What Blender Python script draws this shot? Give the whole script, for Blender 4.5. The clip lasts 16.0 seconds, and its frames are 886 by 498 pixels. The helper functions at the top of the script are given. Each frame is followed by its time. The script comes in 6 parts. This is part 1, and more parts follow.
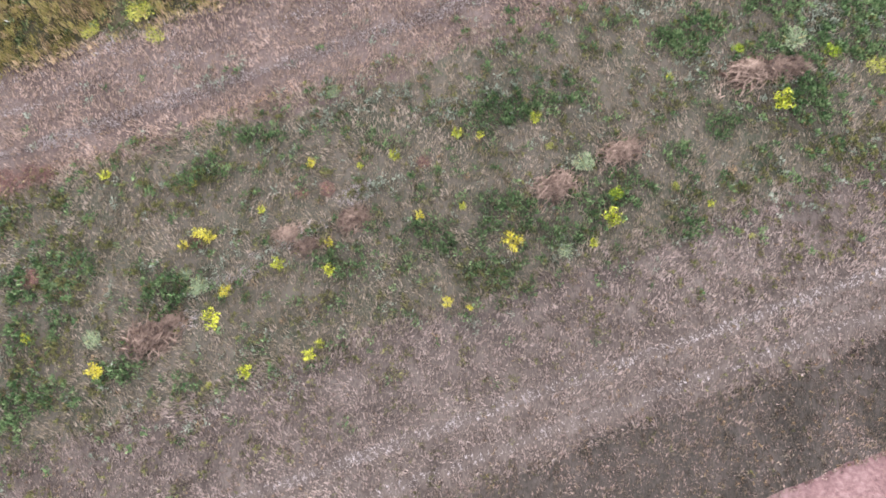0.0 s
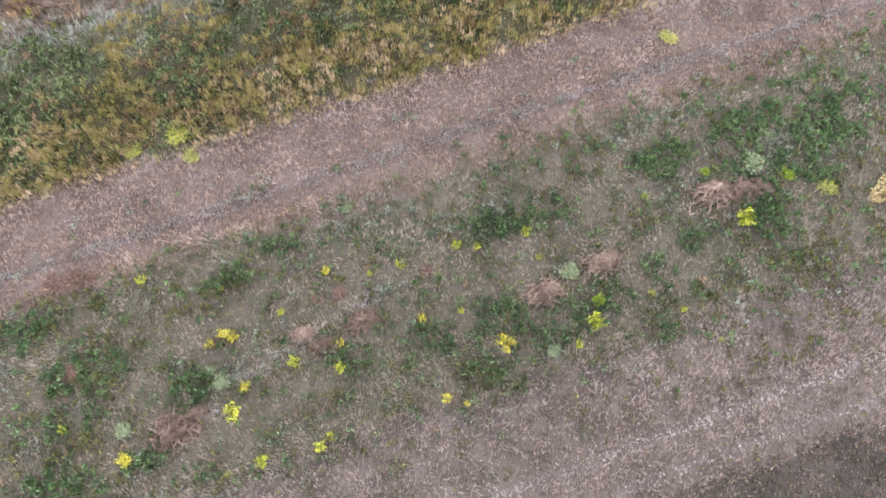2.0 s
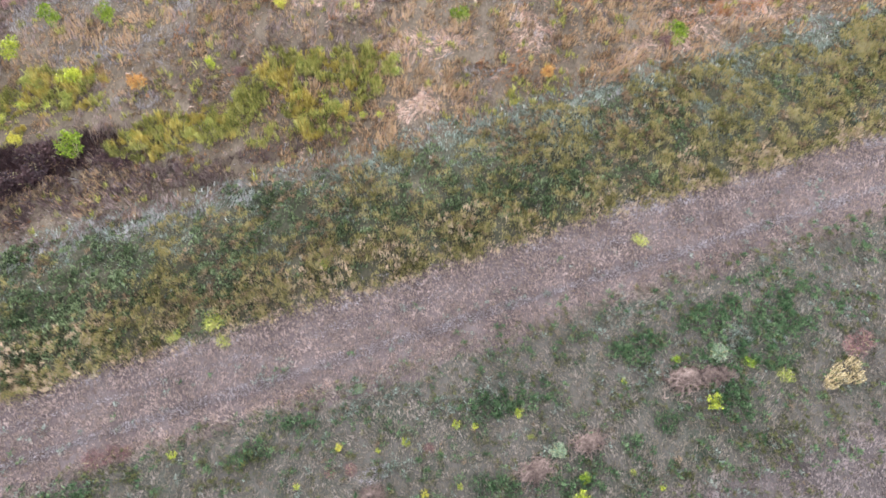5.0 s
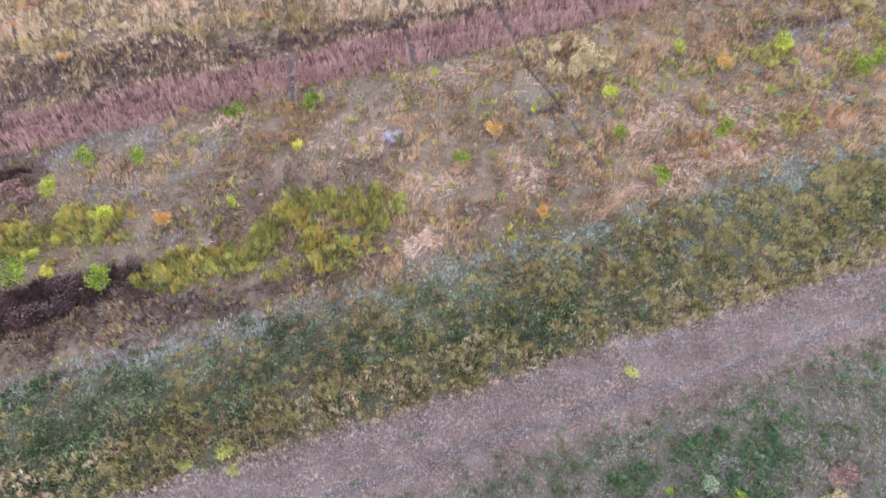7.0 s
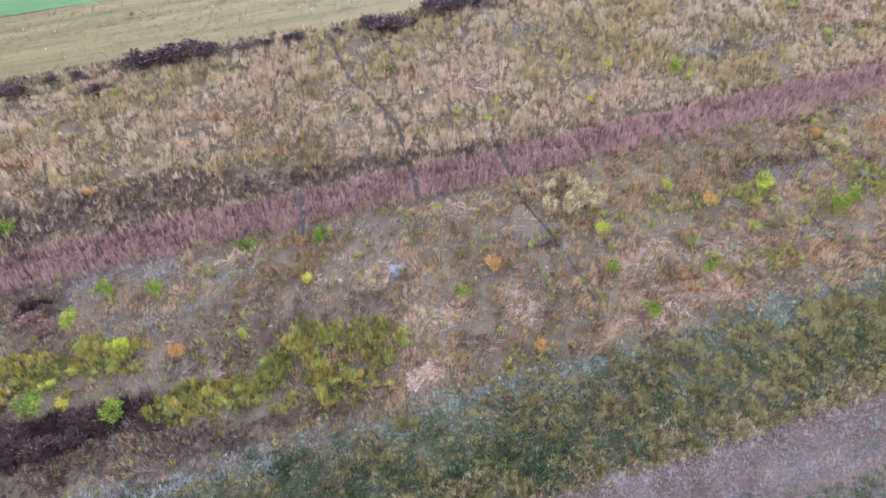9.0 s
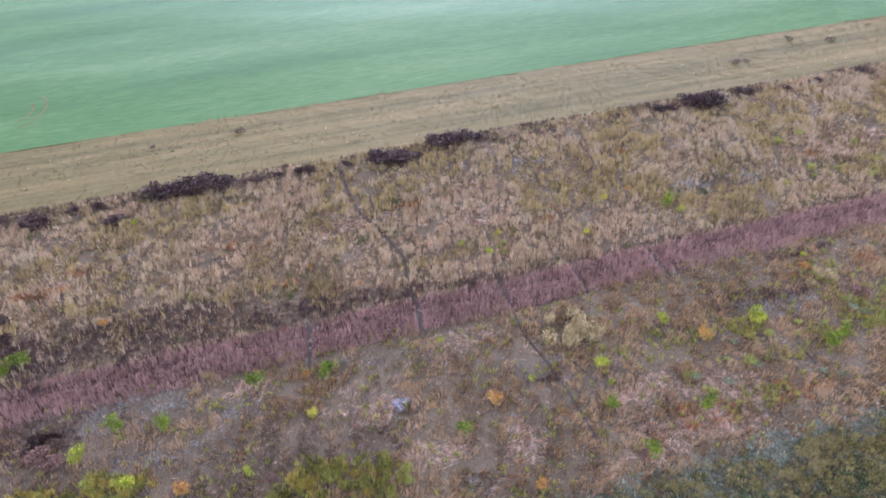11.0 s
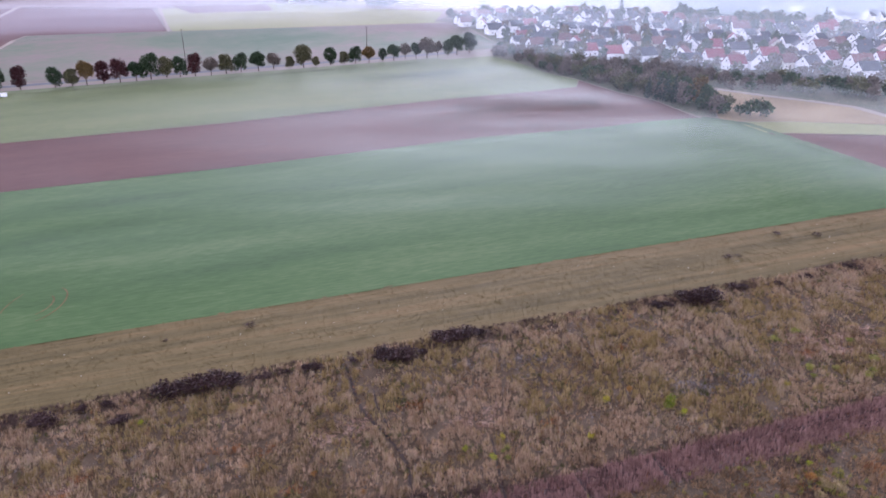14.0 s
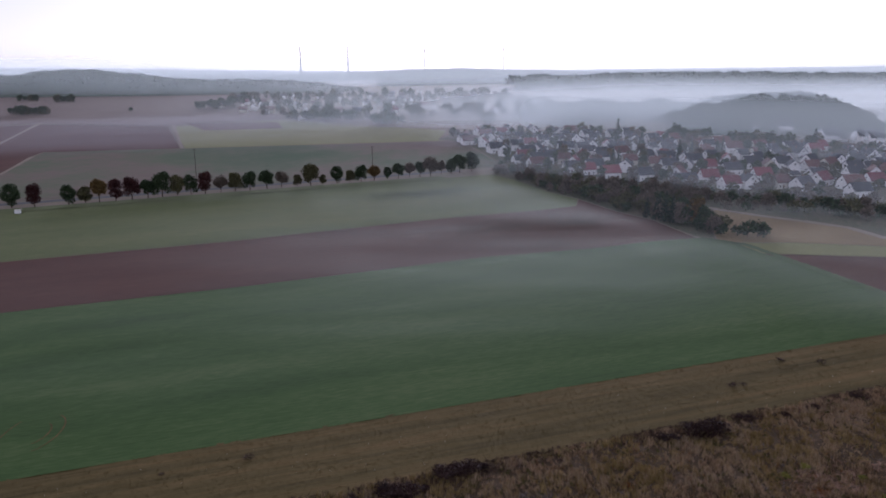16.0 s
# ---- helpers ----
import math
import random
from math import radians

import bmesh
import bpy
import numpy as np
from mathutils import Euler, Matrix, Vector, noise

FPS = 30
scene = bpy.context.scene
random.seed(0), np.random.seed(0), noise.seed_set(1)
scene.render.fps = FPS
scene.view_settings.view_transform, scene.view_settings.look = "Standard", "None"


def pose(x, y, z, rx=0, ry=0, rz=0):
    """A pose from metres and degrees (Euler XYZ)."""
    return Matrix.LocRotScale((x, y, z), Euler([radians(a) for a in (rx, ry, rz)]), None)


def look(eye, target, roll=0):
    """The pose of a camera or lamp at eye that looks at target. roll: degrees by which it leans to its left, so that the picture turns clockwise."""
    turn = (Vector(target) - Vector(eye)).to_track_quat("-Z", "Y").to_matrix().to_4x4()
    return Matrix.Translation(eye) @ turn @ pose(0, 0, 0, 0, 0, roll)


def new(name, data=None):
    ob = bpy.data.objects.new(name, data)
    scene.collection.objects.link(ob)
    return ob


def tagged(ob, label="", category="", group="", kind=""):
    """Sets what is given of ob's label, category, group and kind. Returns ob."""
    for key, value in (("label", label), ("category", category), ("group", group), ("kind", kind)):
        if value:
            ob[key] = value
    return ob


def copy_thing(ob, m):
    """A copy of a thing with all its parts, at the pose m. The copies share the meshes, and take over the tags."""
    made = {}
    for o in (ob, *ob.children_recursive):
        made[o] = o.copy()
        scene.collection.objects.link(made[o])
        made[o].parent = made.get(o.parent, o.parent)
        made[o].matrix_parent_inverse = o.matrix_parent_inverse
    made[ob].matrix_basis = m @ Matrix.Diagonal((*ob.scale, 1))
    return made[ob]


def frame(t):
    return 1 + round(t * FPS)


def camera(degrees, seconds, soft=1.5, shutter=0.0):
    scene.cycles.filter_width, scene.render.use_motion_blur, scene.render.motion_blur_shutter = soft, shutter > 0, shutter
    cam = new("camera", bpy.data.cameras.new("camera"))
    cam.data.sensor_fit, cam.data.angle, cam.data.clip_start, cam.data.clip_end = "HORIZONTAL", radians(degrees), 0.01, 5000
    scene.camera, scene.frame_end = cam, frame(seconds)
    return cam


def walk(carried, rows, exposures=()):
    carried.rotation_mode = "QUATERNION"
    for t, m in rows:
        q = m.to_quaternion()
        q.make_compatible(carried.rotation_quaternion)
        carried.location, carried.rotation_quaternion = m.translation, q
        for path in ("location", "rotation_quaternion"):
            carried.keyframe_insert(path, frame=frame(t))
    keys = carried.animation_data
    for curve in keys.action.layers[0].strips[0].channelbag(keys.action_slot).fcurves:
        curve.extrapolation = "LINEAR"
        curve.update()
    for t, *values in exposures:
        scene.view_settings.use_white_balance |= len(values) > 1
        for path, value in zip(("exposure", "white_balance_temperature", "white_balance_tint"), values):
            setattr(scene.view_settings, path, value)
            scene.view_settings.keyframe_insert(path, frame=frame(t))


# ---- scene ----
# Dawn flight straight up over mown strips, fallow land, fields and a misty village.
cam = camera(63.33, 16.0, soft=1.75)

# seconds, place in metres, yaw, pitch and roll in degrees
PATH = [
    (0, -0.10, -0.94, 32.47, -2.38, -76.99, -0.10),
    (0.5, -0.08, -0.88, 33.48, -2.34, -75.48, -0.04),
    (1, -0.07, -0.89, 34.50, -2.28, -73.87, 0.00),
    (1.5, -0.09, -0.87, 35.49, -2.24, -72.24, 0.07),
    (2, -0.10, -0.85, 36.48, -2.22, -70.59, 0.12),
    (2.5, -0.14, -0.81, 37.48, -2.15, -68.90, 0.12),
    (3, -0.14, -0.78, 38.47, -2.05, -67.15, 0.10),
    (3.5, -0.12, -0.75, 39.45, -1.89, -65.30, 0.03),
    (4, -0.06, -0.74, 40.47, -1.73, -63.32, -0.04),
    (6.5, 0.01, -0.88, 45.40, -1.23, -53.10, -0.08),
    (7, 0.01, -0.88, 46.41, -1.15, -51.09, -0.10),
    (7.5, -0.00, -0.84, 47.41, -1.10, -49.11, -0.09),
    (8, -0.01, -0.77, 48.44, -1.05, -47.14, -0.08),
    (8.5, 0.03, -0.72, 49.50, -0.99, -45.20, -0.07),
    (9, 0.03, -0.66, 50.55, -0.93, -43.23, -0.06),
    (11.5, -0.03, -0.49, 55.74, -0.60, -33.05, -0.03),
    (12, -0.04, -0.41, 56.77, -0.53, -30.96, -0.00),
    (12.5, -0.03, -0.37, 57.81, -0.46, -28.83, -0.00),
    (13, 0.03, -0.31, 58.83, -0.35, -26.70, -0.02),
    (13.5, 0.07, -0.25, 59.88, -0.28, -24.57, -0.03),
    (14, 0.07, -0.17, 60.89, -0.22, -22.45, -0.02),
    (14.5, 0.05, -0.16, 61.93, -0.17, -20.30, 0.01),
    (15, 0.04, -0.11, 63.01, -0.12, -18.19, 0.06),
    (15.5, 0.03, -0.05, 64.00, -0.06, -16.11, 0.06),
    (16, 0.00, 0.00, 65.00, -0.00, -14.03, 0.12),
]

walk(cam, [(t, pose(x, y, z, 90 + pitch, 0, yaw) @ pose(0, 0, 0, 0, 0, roll)) for t, x, y, z, yaw, pitch, roll in PATH],
     exposures=[(t, e, k, n) for t, e, k, n in ((0, 2.2, 5800, 13), (2.5, 2.2, 5650, 10), (4, 2.22, 5400, 9), (7, 2.15, 5150, 16), (9, 1.96, 4880, 14), (11.5, 1.42, 5000, 25), (12.5, 1.1, 5300, 38), (14, 0.74, 5300, 33), (14.8, 0.35, 5380, 29), (15.5, -0.25, 5400, 26), (16, -0.95, 5500, 26))])

# ---- world and light ----
SUN_UP, SUN_ROUND = radians(11), radians(4)
world = bpy.data.worlds.new("dawn_sky")
scene.world = world
world.use_nodes = True
wn, wl = world.node_tree.nodes, world.node_tree.links
sky = wn.new("ShaderNodeTexSky")
sky.sky_type = "NISHITA"
sky.sun_disc = False
sky.sun_elevation, sky.sun_rotation = SUN_UP, SUN_ROUND
sky.air_density, sky.dust_density, sky.ozone_density = 1.0, 1.0, 1.0
# high thin cloud takes most of the colour out of the sky and spreads an even light
pale = wn.new("ShaderNodeHueSaturation")
pale.inputs["Saturation"].default_value = 0.35
wl.new(sky.outputs["Color"], pale.inputs["Color"])
wn["Background"].inputs["Strength"].default_value = 0.10
wl.new(pale.outputs["Color"], wn["Background"].inputs["Color"])
cloud, both = wn.new("ShaderNodeBackground"), wn.new("ShaderNodeAddShader")
cloud.inputs["Color"].default_value, cloud.inputs["Strength"].default_value = (1.0, 0.96, 0.97, 1), 0.9
wl.new(wn["Background"].outputs[0], both.inputs[0])
wl.new(cloud.outputs[0], both.inputs[1])
wl.new(both.outputs[0], wn["World Output"].inputs["Surface"])
sun = new("sun", bpy.data.lights.new("sun", "SUN"))
sun.data.energy, sun.data.angle, sun.data.color = 5.0, radians(26), (1.0, 0.96, 0.92)
sun.matrix_world = look((300 * math.sin(SUN_ROUND), 300 * math.cos(SUN_ROUND), 300 * math.tan(SUN_UP)), (0, 0, 0))

# ---- terrain ----
SLOPE_X, SLOPE_Y = 0.0215, 0.0463
TURN = math.atan(0.30)
CT, ST = math.cos(TURN), math.sin(TURN)


def level(v, lim, tail):
    v = np.asarray(v, float)
    a = np.abs(v)
    return np.where(a < lim, v, np.sign(v) * (lim + tail * (1 - np.exp(-np.maximum(a - lim, 0) / tail))))


def ground_z(x, y):
    return SLOPE_X * np.minimum(level(x, 400, 150), level(x, 120, 60)) + SLOPE_Y * level(y, 700, 120)


def gz(x, y):
    return float(ground_z(x, y))


def along(u, v):
    """From the strips' own axes (u along them, v across) to x and y."""
    return u * CT - v * ST, u * ST + v * CT


def across(x, y):
    return x * CT + y * ST, -x * ST + y * CT


def hash2(i, j, seed):
    h = np.sin(i * 127.1 + j * 311.7 + seed * 74.7) * 43758.5453
    return h - np.floor(h)


def vnoise(x, y, size, seed=0):
    """Smooth value noise from 0 to 1 over arrays."""
    x, y = np.asarray(x, float) / size, np.asarray(y, float) / size
    i, j = np.floor(x), np.floor(y)
    a, b = x - i, y - j
    a, b = a * a * (3 - 2 * a), b * b * (3 - 2 * b)
    return ((hash2(i, j, seed) * (1 - a) + hash2(i + 1, j, seed) * a) * (1 - b)
            + (hash2(i, j + 1, seed) * (1 - a) + hash2(i + 1, j + 1, seed) * a) * b)


def rough_z(x, y):
    """Small unevenness of the near land."""
    v = across(x, y)[1]
    meadow = np.clip(np.minimum(v - 21.8, 31.4 - v), 0, 1) * np.clip(1.7 * vnoise(x, y, 1.5, 15) - 0.7, 0, 1)
    fallow = np.clip(np.minimum(v - 32, 94 - v), 0, 1) * np.clip(1.7 * vnoise(x, y, 1.9, 16) - 0.7, 0, 1)
    return 0.10 * (vnoise(x, y, 2.3, 5) - 0.5) + 0.05 * (vnoise(x, y, 0.8, 6) - 0.5) + 0.5 * meadow + 0.22 * fallow


# ---- materials ----
def mat(name, cols, big=0.25, small=6.0, rough=0.9, bump=0.4, island=0.0, per_object=0.0, spec=0.07, contrast=3.2, lean=0.5, metal=0.0, dist=0.05, stretch=None, grain=None):
    """A mottled surface: two noises in world metres, and a random shift per piece or object, run through a colour ramp."""
    m = bpy.data.materials.new(name)
    m.use_nodes = True
    n, l = m.node_tree.nodes, m.node_tree.links
    bsdf = n["Principled BSDF"]
    geo = n.new("ShaderNodeNewGeometry")
    pos = geo.outputs["Position"]
    if stretch:
        mp = n.new("ShaderNodeMapping")
        mp.inputs["Scale"].default_value = stretch
        rot = n.new("ShaderNodeVectorRotate")
        rot.rotation_type = "Z_AXIS"
        rot.inputs["Angle"].default_value = -TURN
        l.new(pos, rot.inputs["Vector"])
        l.new(rot.outputs[0], mp.inputs["Vector"])
        pos = mp.outputs[0]
    n1, n2 = n.new("ShaderNodeTexNoise"), n.new("ShaderNodeTexNoise")
    n1.inputs["Scale"].default_value, n1.inputs["Detail"].default_value, n1.inputs["Roughness"].default_value = big, 5, 0.6
    n2.inputs["Scale"].default_value, n2.inputs["Detail"].default_value, n2.inputs["Roughness"].default_value = small, 3, 0.6
    l.new(pos, n1.inputs["Vector"])
    if grain:
        gm = n.new("ShaderNodeMapping")
        gm.inputs["Scale"].default_value = (grain[0], grain[1], 1)
        l.new(pos, gm.inputs["Vector"])
        l.new(gm.outputs[0], n2.inputs["Vector"])
        n2.inputs["Scale"].default_value = 1.0
    else:
        l.new(pos, n2.inputs["Vector"])
    add = n.new("ShaderNodeMath")
    add.operation = "ADD"
    for source, weight, slot in ((n1, 2 * lean, 0), (n2, 2 - 2 * lean, 1)):
        w = n.new("ShaderNodeMath")
        w.operation = "MULTIPLY"
        w.inputs[1].default_value = weight
        l.new(source.outputs["Fac"], w.inputs[0])
        l.new(w.outputs[0], add.inputs[slot])
    cen = n.new("ShaderNodeMath")
    cen.operation = "MULTIPLY_ADD"
    l.new(add.outputs[0], cen.inputs[0])
    cen.inputs[1].default_value, cen.inputs[2].default_value = contrast / 2, 0.5 - contrast / 2
    fac = cen.outputs[0]
    for amount, source in ((island, geo.outputs["Random Per Island"]), (per_object, None)):
        if amount:
            if source is None:
                source = n.new("ShaderNodeObjectInfo").outputs["Random"]
            sh = n.new("ShaderNodeMath")
            sh.operation = "MULTIPLY_ADD"
            l.new(source, sh.inputs[0])
            sh.inputs[1].default_value, sh.inputs[2].default_value = amount, -amount / 2
            ad = n.new("ShaderNodeMath")
            ad.operation = "ADD"
            l.new(fac, ad.inputs[0])
            l.new(sh.outputs[0], ad.inputs[1])
            fac = ad.outputs[0]
    ramp = n.new("ShaderNodeValToRGB")
    el = ramp.color_ramp.elements
    while len(el) < len(cols):
        el.new(0.5)
    for i, c in enumerate(cols):
        el[i].position = i / max(1, len(cols) - 1)
        el[i].color = (*c, 1)
    l.new(fac, ramp.inputs["Fac"])
    l.new(ramp.outputs["Color"], bsdf.inputs["Base Color"])
    bsdf.inputs["Roughness"].default_value = rough
    bsdf.inputs["Metallic"].default_value = metal
    bsdf.inputs["Specular IOR Level"].default_value = spec
    if bump:
        bp = n.new("ShaderNodeBump")
        bp.inputs["Strength"].default_value, bp.inputs["Distance"].default_value = bump, dist
        l.new(n2.outputs["Fac"], bp.inputs["Height"])
        l.new(bp.outputs["Normal"], bsdf.inputs["Normal"])
    return m


def mist_mat(name, density, size, stretch=1.0, low=0.35, high=0.75, tone=(0.95, 0.97, 1.0), forward=0.75):
    """Thin water droplets: white scattering, mostly see-through, in drifting streaks."""
    m = bpy.data.materials.new(name)
    m.use_nodes = True
    n, l = m.node_tree.nodes, m.node_tree.links
    n.remove(n["Principled BSDF"])
    out = n["Material Output"]
    tc = n.new("ShaderNodeTexCoord")
    geo = n.new("ShaderNodeNewGeometry")
    mp = n.new("ShaderNodeMapping")
    mp.inputs["Scale"].default_value = (1 / size / stretch, 1 / size, 1 / size)
    l.new(geo.outputs["Position"], mp.inputs["Vector"])
    nz = n.new("ShaderNodeTexNoise")
    nz.inputs["Scale"].default_value, nz.inputs["Detail"].default_value, nz.inputs["Distortion"].default_value = 1.0, 4, 0.6
    l.new(mp.outputs[0], nz.inputs["Vector"])
    rg = n.new("ShaderNodeMapRange")
    rg.interpolation_type = "SMOOTHSTEP"
    rg.inputs["From Min"].default_value, rg.inputs["From Max"].default_value = low, high
    l.new(nz.outputs["Fac"], rg.inputs["Value"])
    # fade towards the sheet's rim, by its own attribute
    at = n.new("ShaderNodeAttribute")
    at.attribute_name = "thick"
    mu = n.new("ShaderNodeMath")
    mu.operation = "MULTIPLY"
    l.new(rg.outputs["Result"], mu.inputs[0])
    l.new(at.outputs["Fac"], mu.inputs[1])
    m2 = n.new("ShaderNodeMath")
    m2.operation = "MULTIPLY"
    l.new(mu.outputs[0], m2.inputs[0])
    m2.inputs[1].default_value = density
    tr, df, tl = n.new("ShaderNodeBsdfTransparent"), n.new("ShaderNodeBsdfDiffuse"), n.new("ShaderNodeBsdfTranslucent")
    df.inputs["Color"].default_value = tl.inputs["Color"].default_value = (*tone, 1)
    half, mix = n.new("ShaderNodeMixShader"), n.new("ShaderNodeMixShader")
    half.inputs[0].default_value = forward
    l.new(df.outputs[0], half.inputs[1])
    l.new(tl.outputs[0], half.inputs[2])
    l.new(m2.outputs[0], mix.inputs[0])
    l.new(tr.outputs[0], mix.inputs[1])
    l.new(half.outputs[0], mix.inputs[2])
    l.new(mix.outputs[0], out.inputs["Surface"])
    return m


SOIL = mat("red_soil", [(0.062, 0.034, 0.031), (0.105, 0.062, 0.056), (0.155, 0.099, 0.09)], 0.4, 5, bump=0.8, dist=0.1)
MOWN = mat("mown_grass_ground", [(0.031, 0.024, 0.02), (0.06, 0.046, 0.037), (0.088, 0.071, 0.059)], 0.5, 7, bump=0.7, grain=(14, 5), lean=0.4, contrast=4.0)
DARKMOWN = mat("dark_mown_ground", [(0.02, 0.017, 0.013), (0.037, 0.03, 0.024), (0.058, 0.046, 0.038)], 0.5, 7, bump=0.7, grain=(14, 5), lean=0.4, contrast=4.0)
WEEDY = mat("weedy_ground", [(0.022, 0.027, 0.015), (0.043, 0.04, 0.027), (0.071, 0.057, 0.043), (0.055, 0.049, 0.037)], 0.35, 5, bump=0.7, grain=(12, 5), lean=0.4, contrast=4.0)
DIRT = mat("mown_lane", [(0.037, 0.026, 0.02), (0.065, 0.046, 0.038), (0.096, 0.074, 0.062)], 0.4, 6, bump=0.6, grain=(14, 5), lean=0.4, contrast=4.0)
# MEADOW, FALLOW, PURPLE, DRYLAND: colours darkened for shade beneath and between the growth
MEADOW = mat("meadow_ground", [(0.021, 0.021, 0.011), (0.043, 0.039, 0.022), (0.078, 0.062, 0.038)], 0.35, 4, bump=0.7, grain=(7, 5), lean=0.4, contrast=4.0)
FALLOW = mat("fallow_ground", [(0.041, 0.029, 0.018), (0.074, 0.054, 0.033), (0.112, 0.084, 0.054)], 0.25, 4, bump=0.7, grain=(9, 3), lean=0.4, contrast=4.0)
PURPLE = mat("purple_crop_ground", [(0.03, 0.017, 0.014), (0.059, 0.034, 0.028), (0.089, 0.054, 0.045)], 0.3, 5, bump=0.7, grain=(9, 3), lean=0.4, contrast=4.0)
DRYLAND = mat("dry_grass_ground", [(0.041, 0.028, 0.015), (0.068, 0.047, 0.028), (0.096, 0.07, 0.041)], 0.2, 3, bump=0.7, grain=(8, 2.6), lean=0.4, contrast=4.0)
STUBBLE = mat("brown_stubble", [(0.052, 0.041, 0.016), (0.09, 0.068, 0.026), (0.125, 0.085, 0.035)], 0.25, 2, bump=0.5, stretch=(0.05, 1.8, 1), lean=0.65)
# path soil, with the shade of the tall blades in its colour
SHADED_PATH = mat("trodden_soil_in_shade", [(0.02, 0.015, 0.013), (0.036, 0.027, 0.022), (0.052, 0.04, 0.032)], 0.6, 5, bump=0.5)
GREEN = mat("young_green_crop", [(0.025, 0.048, 0.016), (0.046, 0.081, 0.025), (0.085, 0.112, 0.044)], 0.05, 0.9, bump=0.3, stretch=(0.35, 2.2, 1), contrast=2.3, grain=(1.1, 0.9), lean=0.55)
PLOUGHED = mat("ploughed_red_soil", [(0.047, 0.021, 0.016), (0.075, 0.036, 0.028), (0.104, 0.055, 0.04)], 0.05, 1.2, bump=0.5, stretch=(0.2, 1.5, 1), contrast=1.8)
PALEGREEN = mat("pale_green_field", [(0.063, 0.08, 0.032), (0.098, 0.114, 0.048), (0.149, 0.145, 0.065)], 0.04, 1.0, bump=0.3, stretch=(0.2, 1.5, 1), contrast=1.8)
YELLOWFIELD = mat("yellow_green_field", [(0.114, 0.123, 0.044), (0.167, 0.167, 0.066), (0.22, 0.202, 0.097)], 0.03, 0.6, bump=0.2, contrast=1.6)
BROWNFIELD = mat("brown_field", [(0.107, 0.077, 0.06), (0.155, 0.119, 0.083), (0.178, 0.155, 0.095)], 0.02, 0.5, bump=0.2, contrast=2.0)
PINKFIELD = mat("pinkish_stubble_field", [(0.106, 0.078, 0.065), (0.141, 0.106, 0.09), (0.162, 0.134, 0.101)], 0.008, 0.3, bump=0.1, contrast=2.0)
GOLD = mat("golden_dry_field", [(0.125, 0.086, 0.041), (0.178, 0.125, 0.061), (0.218, 0.165, 0.088)], 0.05, 1.5, bump=0.2)
MIXEDFIELD = mat("patchy_green_brown_field", [(0.055, 0.085, 0.045), (0.085, 0.10, 0.06), (0.125, 0.10, 0.078), (0.11, 0.08, 0.068)], 0.011, 0.25, bump=0.2, contrast=3.0, lean=0.85)
MARGINGREEN = mat("dark_margin_grass", [(0.03, 0.05, 0.02), (0.055, 0.085, 0.033), (0.09, 0.11, 0.05)], 0.2, 2, bump=0.4)
GARDENS = mat("garden_ground", [(0.05, 0.06, 0.03), (0.09, 0.085, 0.055), (0.14, 0.115, 0.08)], 0.06, 0.8, bump=0.3)
PALEPATH = mat("pale_dirt_path", [(0.175, 0.14, 0.105), (0.238, 0.196, 0.154)], 0.1, 2, bump=0.2)
ASPHALT = mat("worn_asphalt", [(0.07, 0.07, 0.07), (0.11, 0.11, 0.105)], 0.1, 3, bump=0.1)
FARLAND = mat("far_land", [(0.105, 0.105, 0.063), (0.168, 0.137, 0.105), (0.137, 0.147, 0.084)], 0.004, 0.1, bump=0.0, contrast=2.0)


# ---- building helpers ----
def fast_mesh(name, co, tris, material, parent=None):
    """A mesh from arrays: co (n, 3), tris (m, 3)."""
    me = bpy.data.meshes.new(name)
    me.vertices.add(len(co))
    me.vertices.foreach_set("co", np.asarray(co, np.float32).ravel())
    me.loops.add(tris.size)
    me.loops.foreach_set("vertex_index", np.asarray(tris, np.int32).ravel())
    me.polygons.add(len(tris))
    me.polygons.foreach_set("loop_start", np.arange(0, tris.size, 3, dtype=np.int32))
    me.update(calc_edges=True)
    me.materials.append(material)
    ob = new(name, me)
    if parent:
        ob.parent = parent
    return ob


def part(name, bm, material, parent, label=""):
    me = bpy.data.meshes.new(name)
    bm.to_mesh(me)
    bm.free()
    me.materials.append(material)
    ob = new(name, me)
    ob.parent = parent
    if label:
        tagged(ob, label)
    return ob


def grid_sheet(name, us, edge0, edge1, rows, material, label, lift=0.0, bumpy=True, category="field"):
    """A strip of land between two wavering borders, edge0(u) and edge1(u), in the strips' axes."""
    us = np.asarray(us, float)
    e0, e1 = edge0(us), edge1(us)
    vs = np.linspace(0, 1, rows + 1)
    U = np.repeat(us[:, None], rows + 1, 1)
    V = e0[:, None] + (e1 - e0)[:, None] * vs[None, :]
    X, Y = along(U, V)
    Z = ground_z(X, Y) + lift + (rough_z(X, Y) if bumpy else 0)
    co = np.stack([X, Y, Z], -1).reshape(-1, 3)
    w = rows + 1
    a = (np.arange(len(us) - 1)[:, None] * w + np.arange(rows)[None, :]).ravel()
    tris = np.concatenate([np.stack([a, a + w, a + w + 1], 1), np.stack([a, a + w + 1, a + 1], 1)])
    ob = fast_mesh(name, co, tris, material)
    return tagged(ob, label, category, kind="structure")


def wavy(c, amount=0.35, size=2.5, seed=0):
    return lambda u: c + amount * 2 * (vnoise(u, np.zeros_like(u), size, seed) - 0.5) + amount * (vnoise(u, np.zeros_like(u), size / 4, seed + 9) - 0.5)


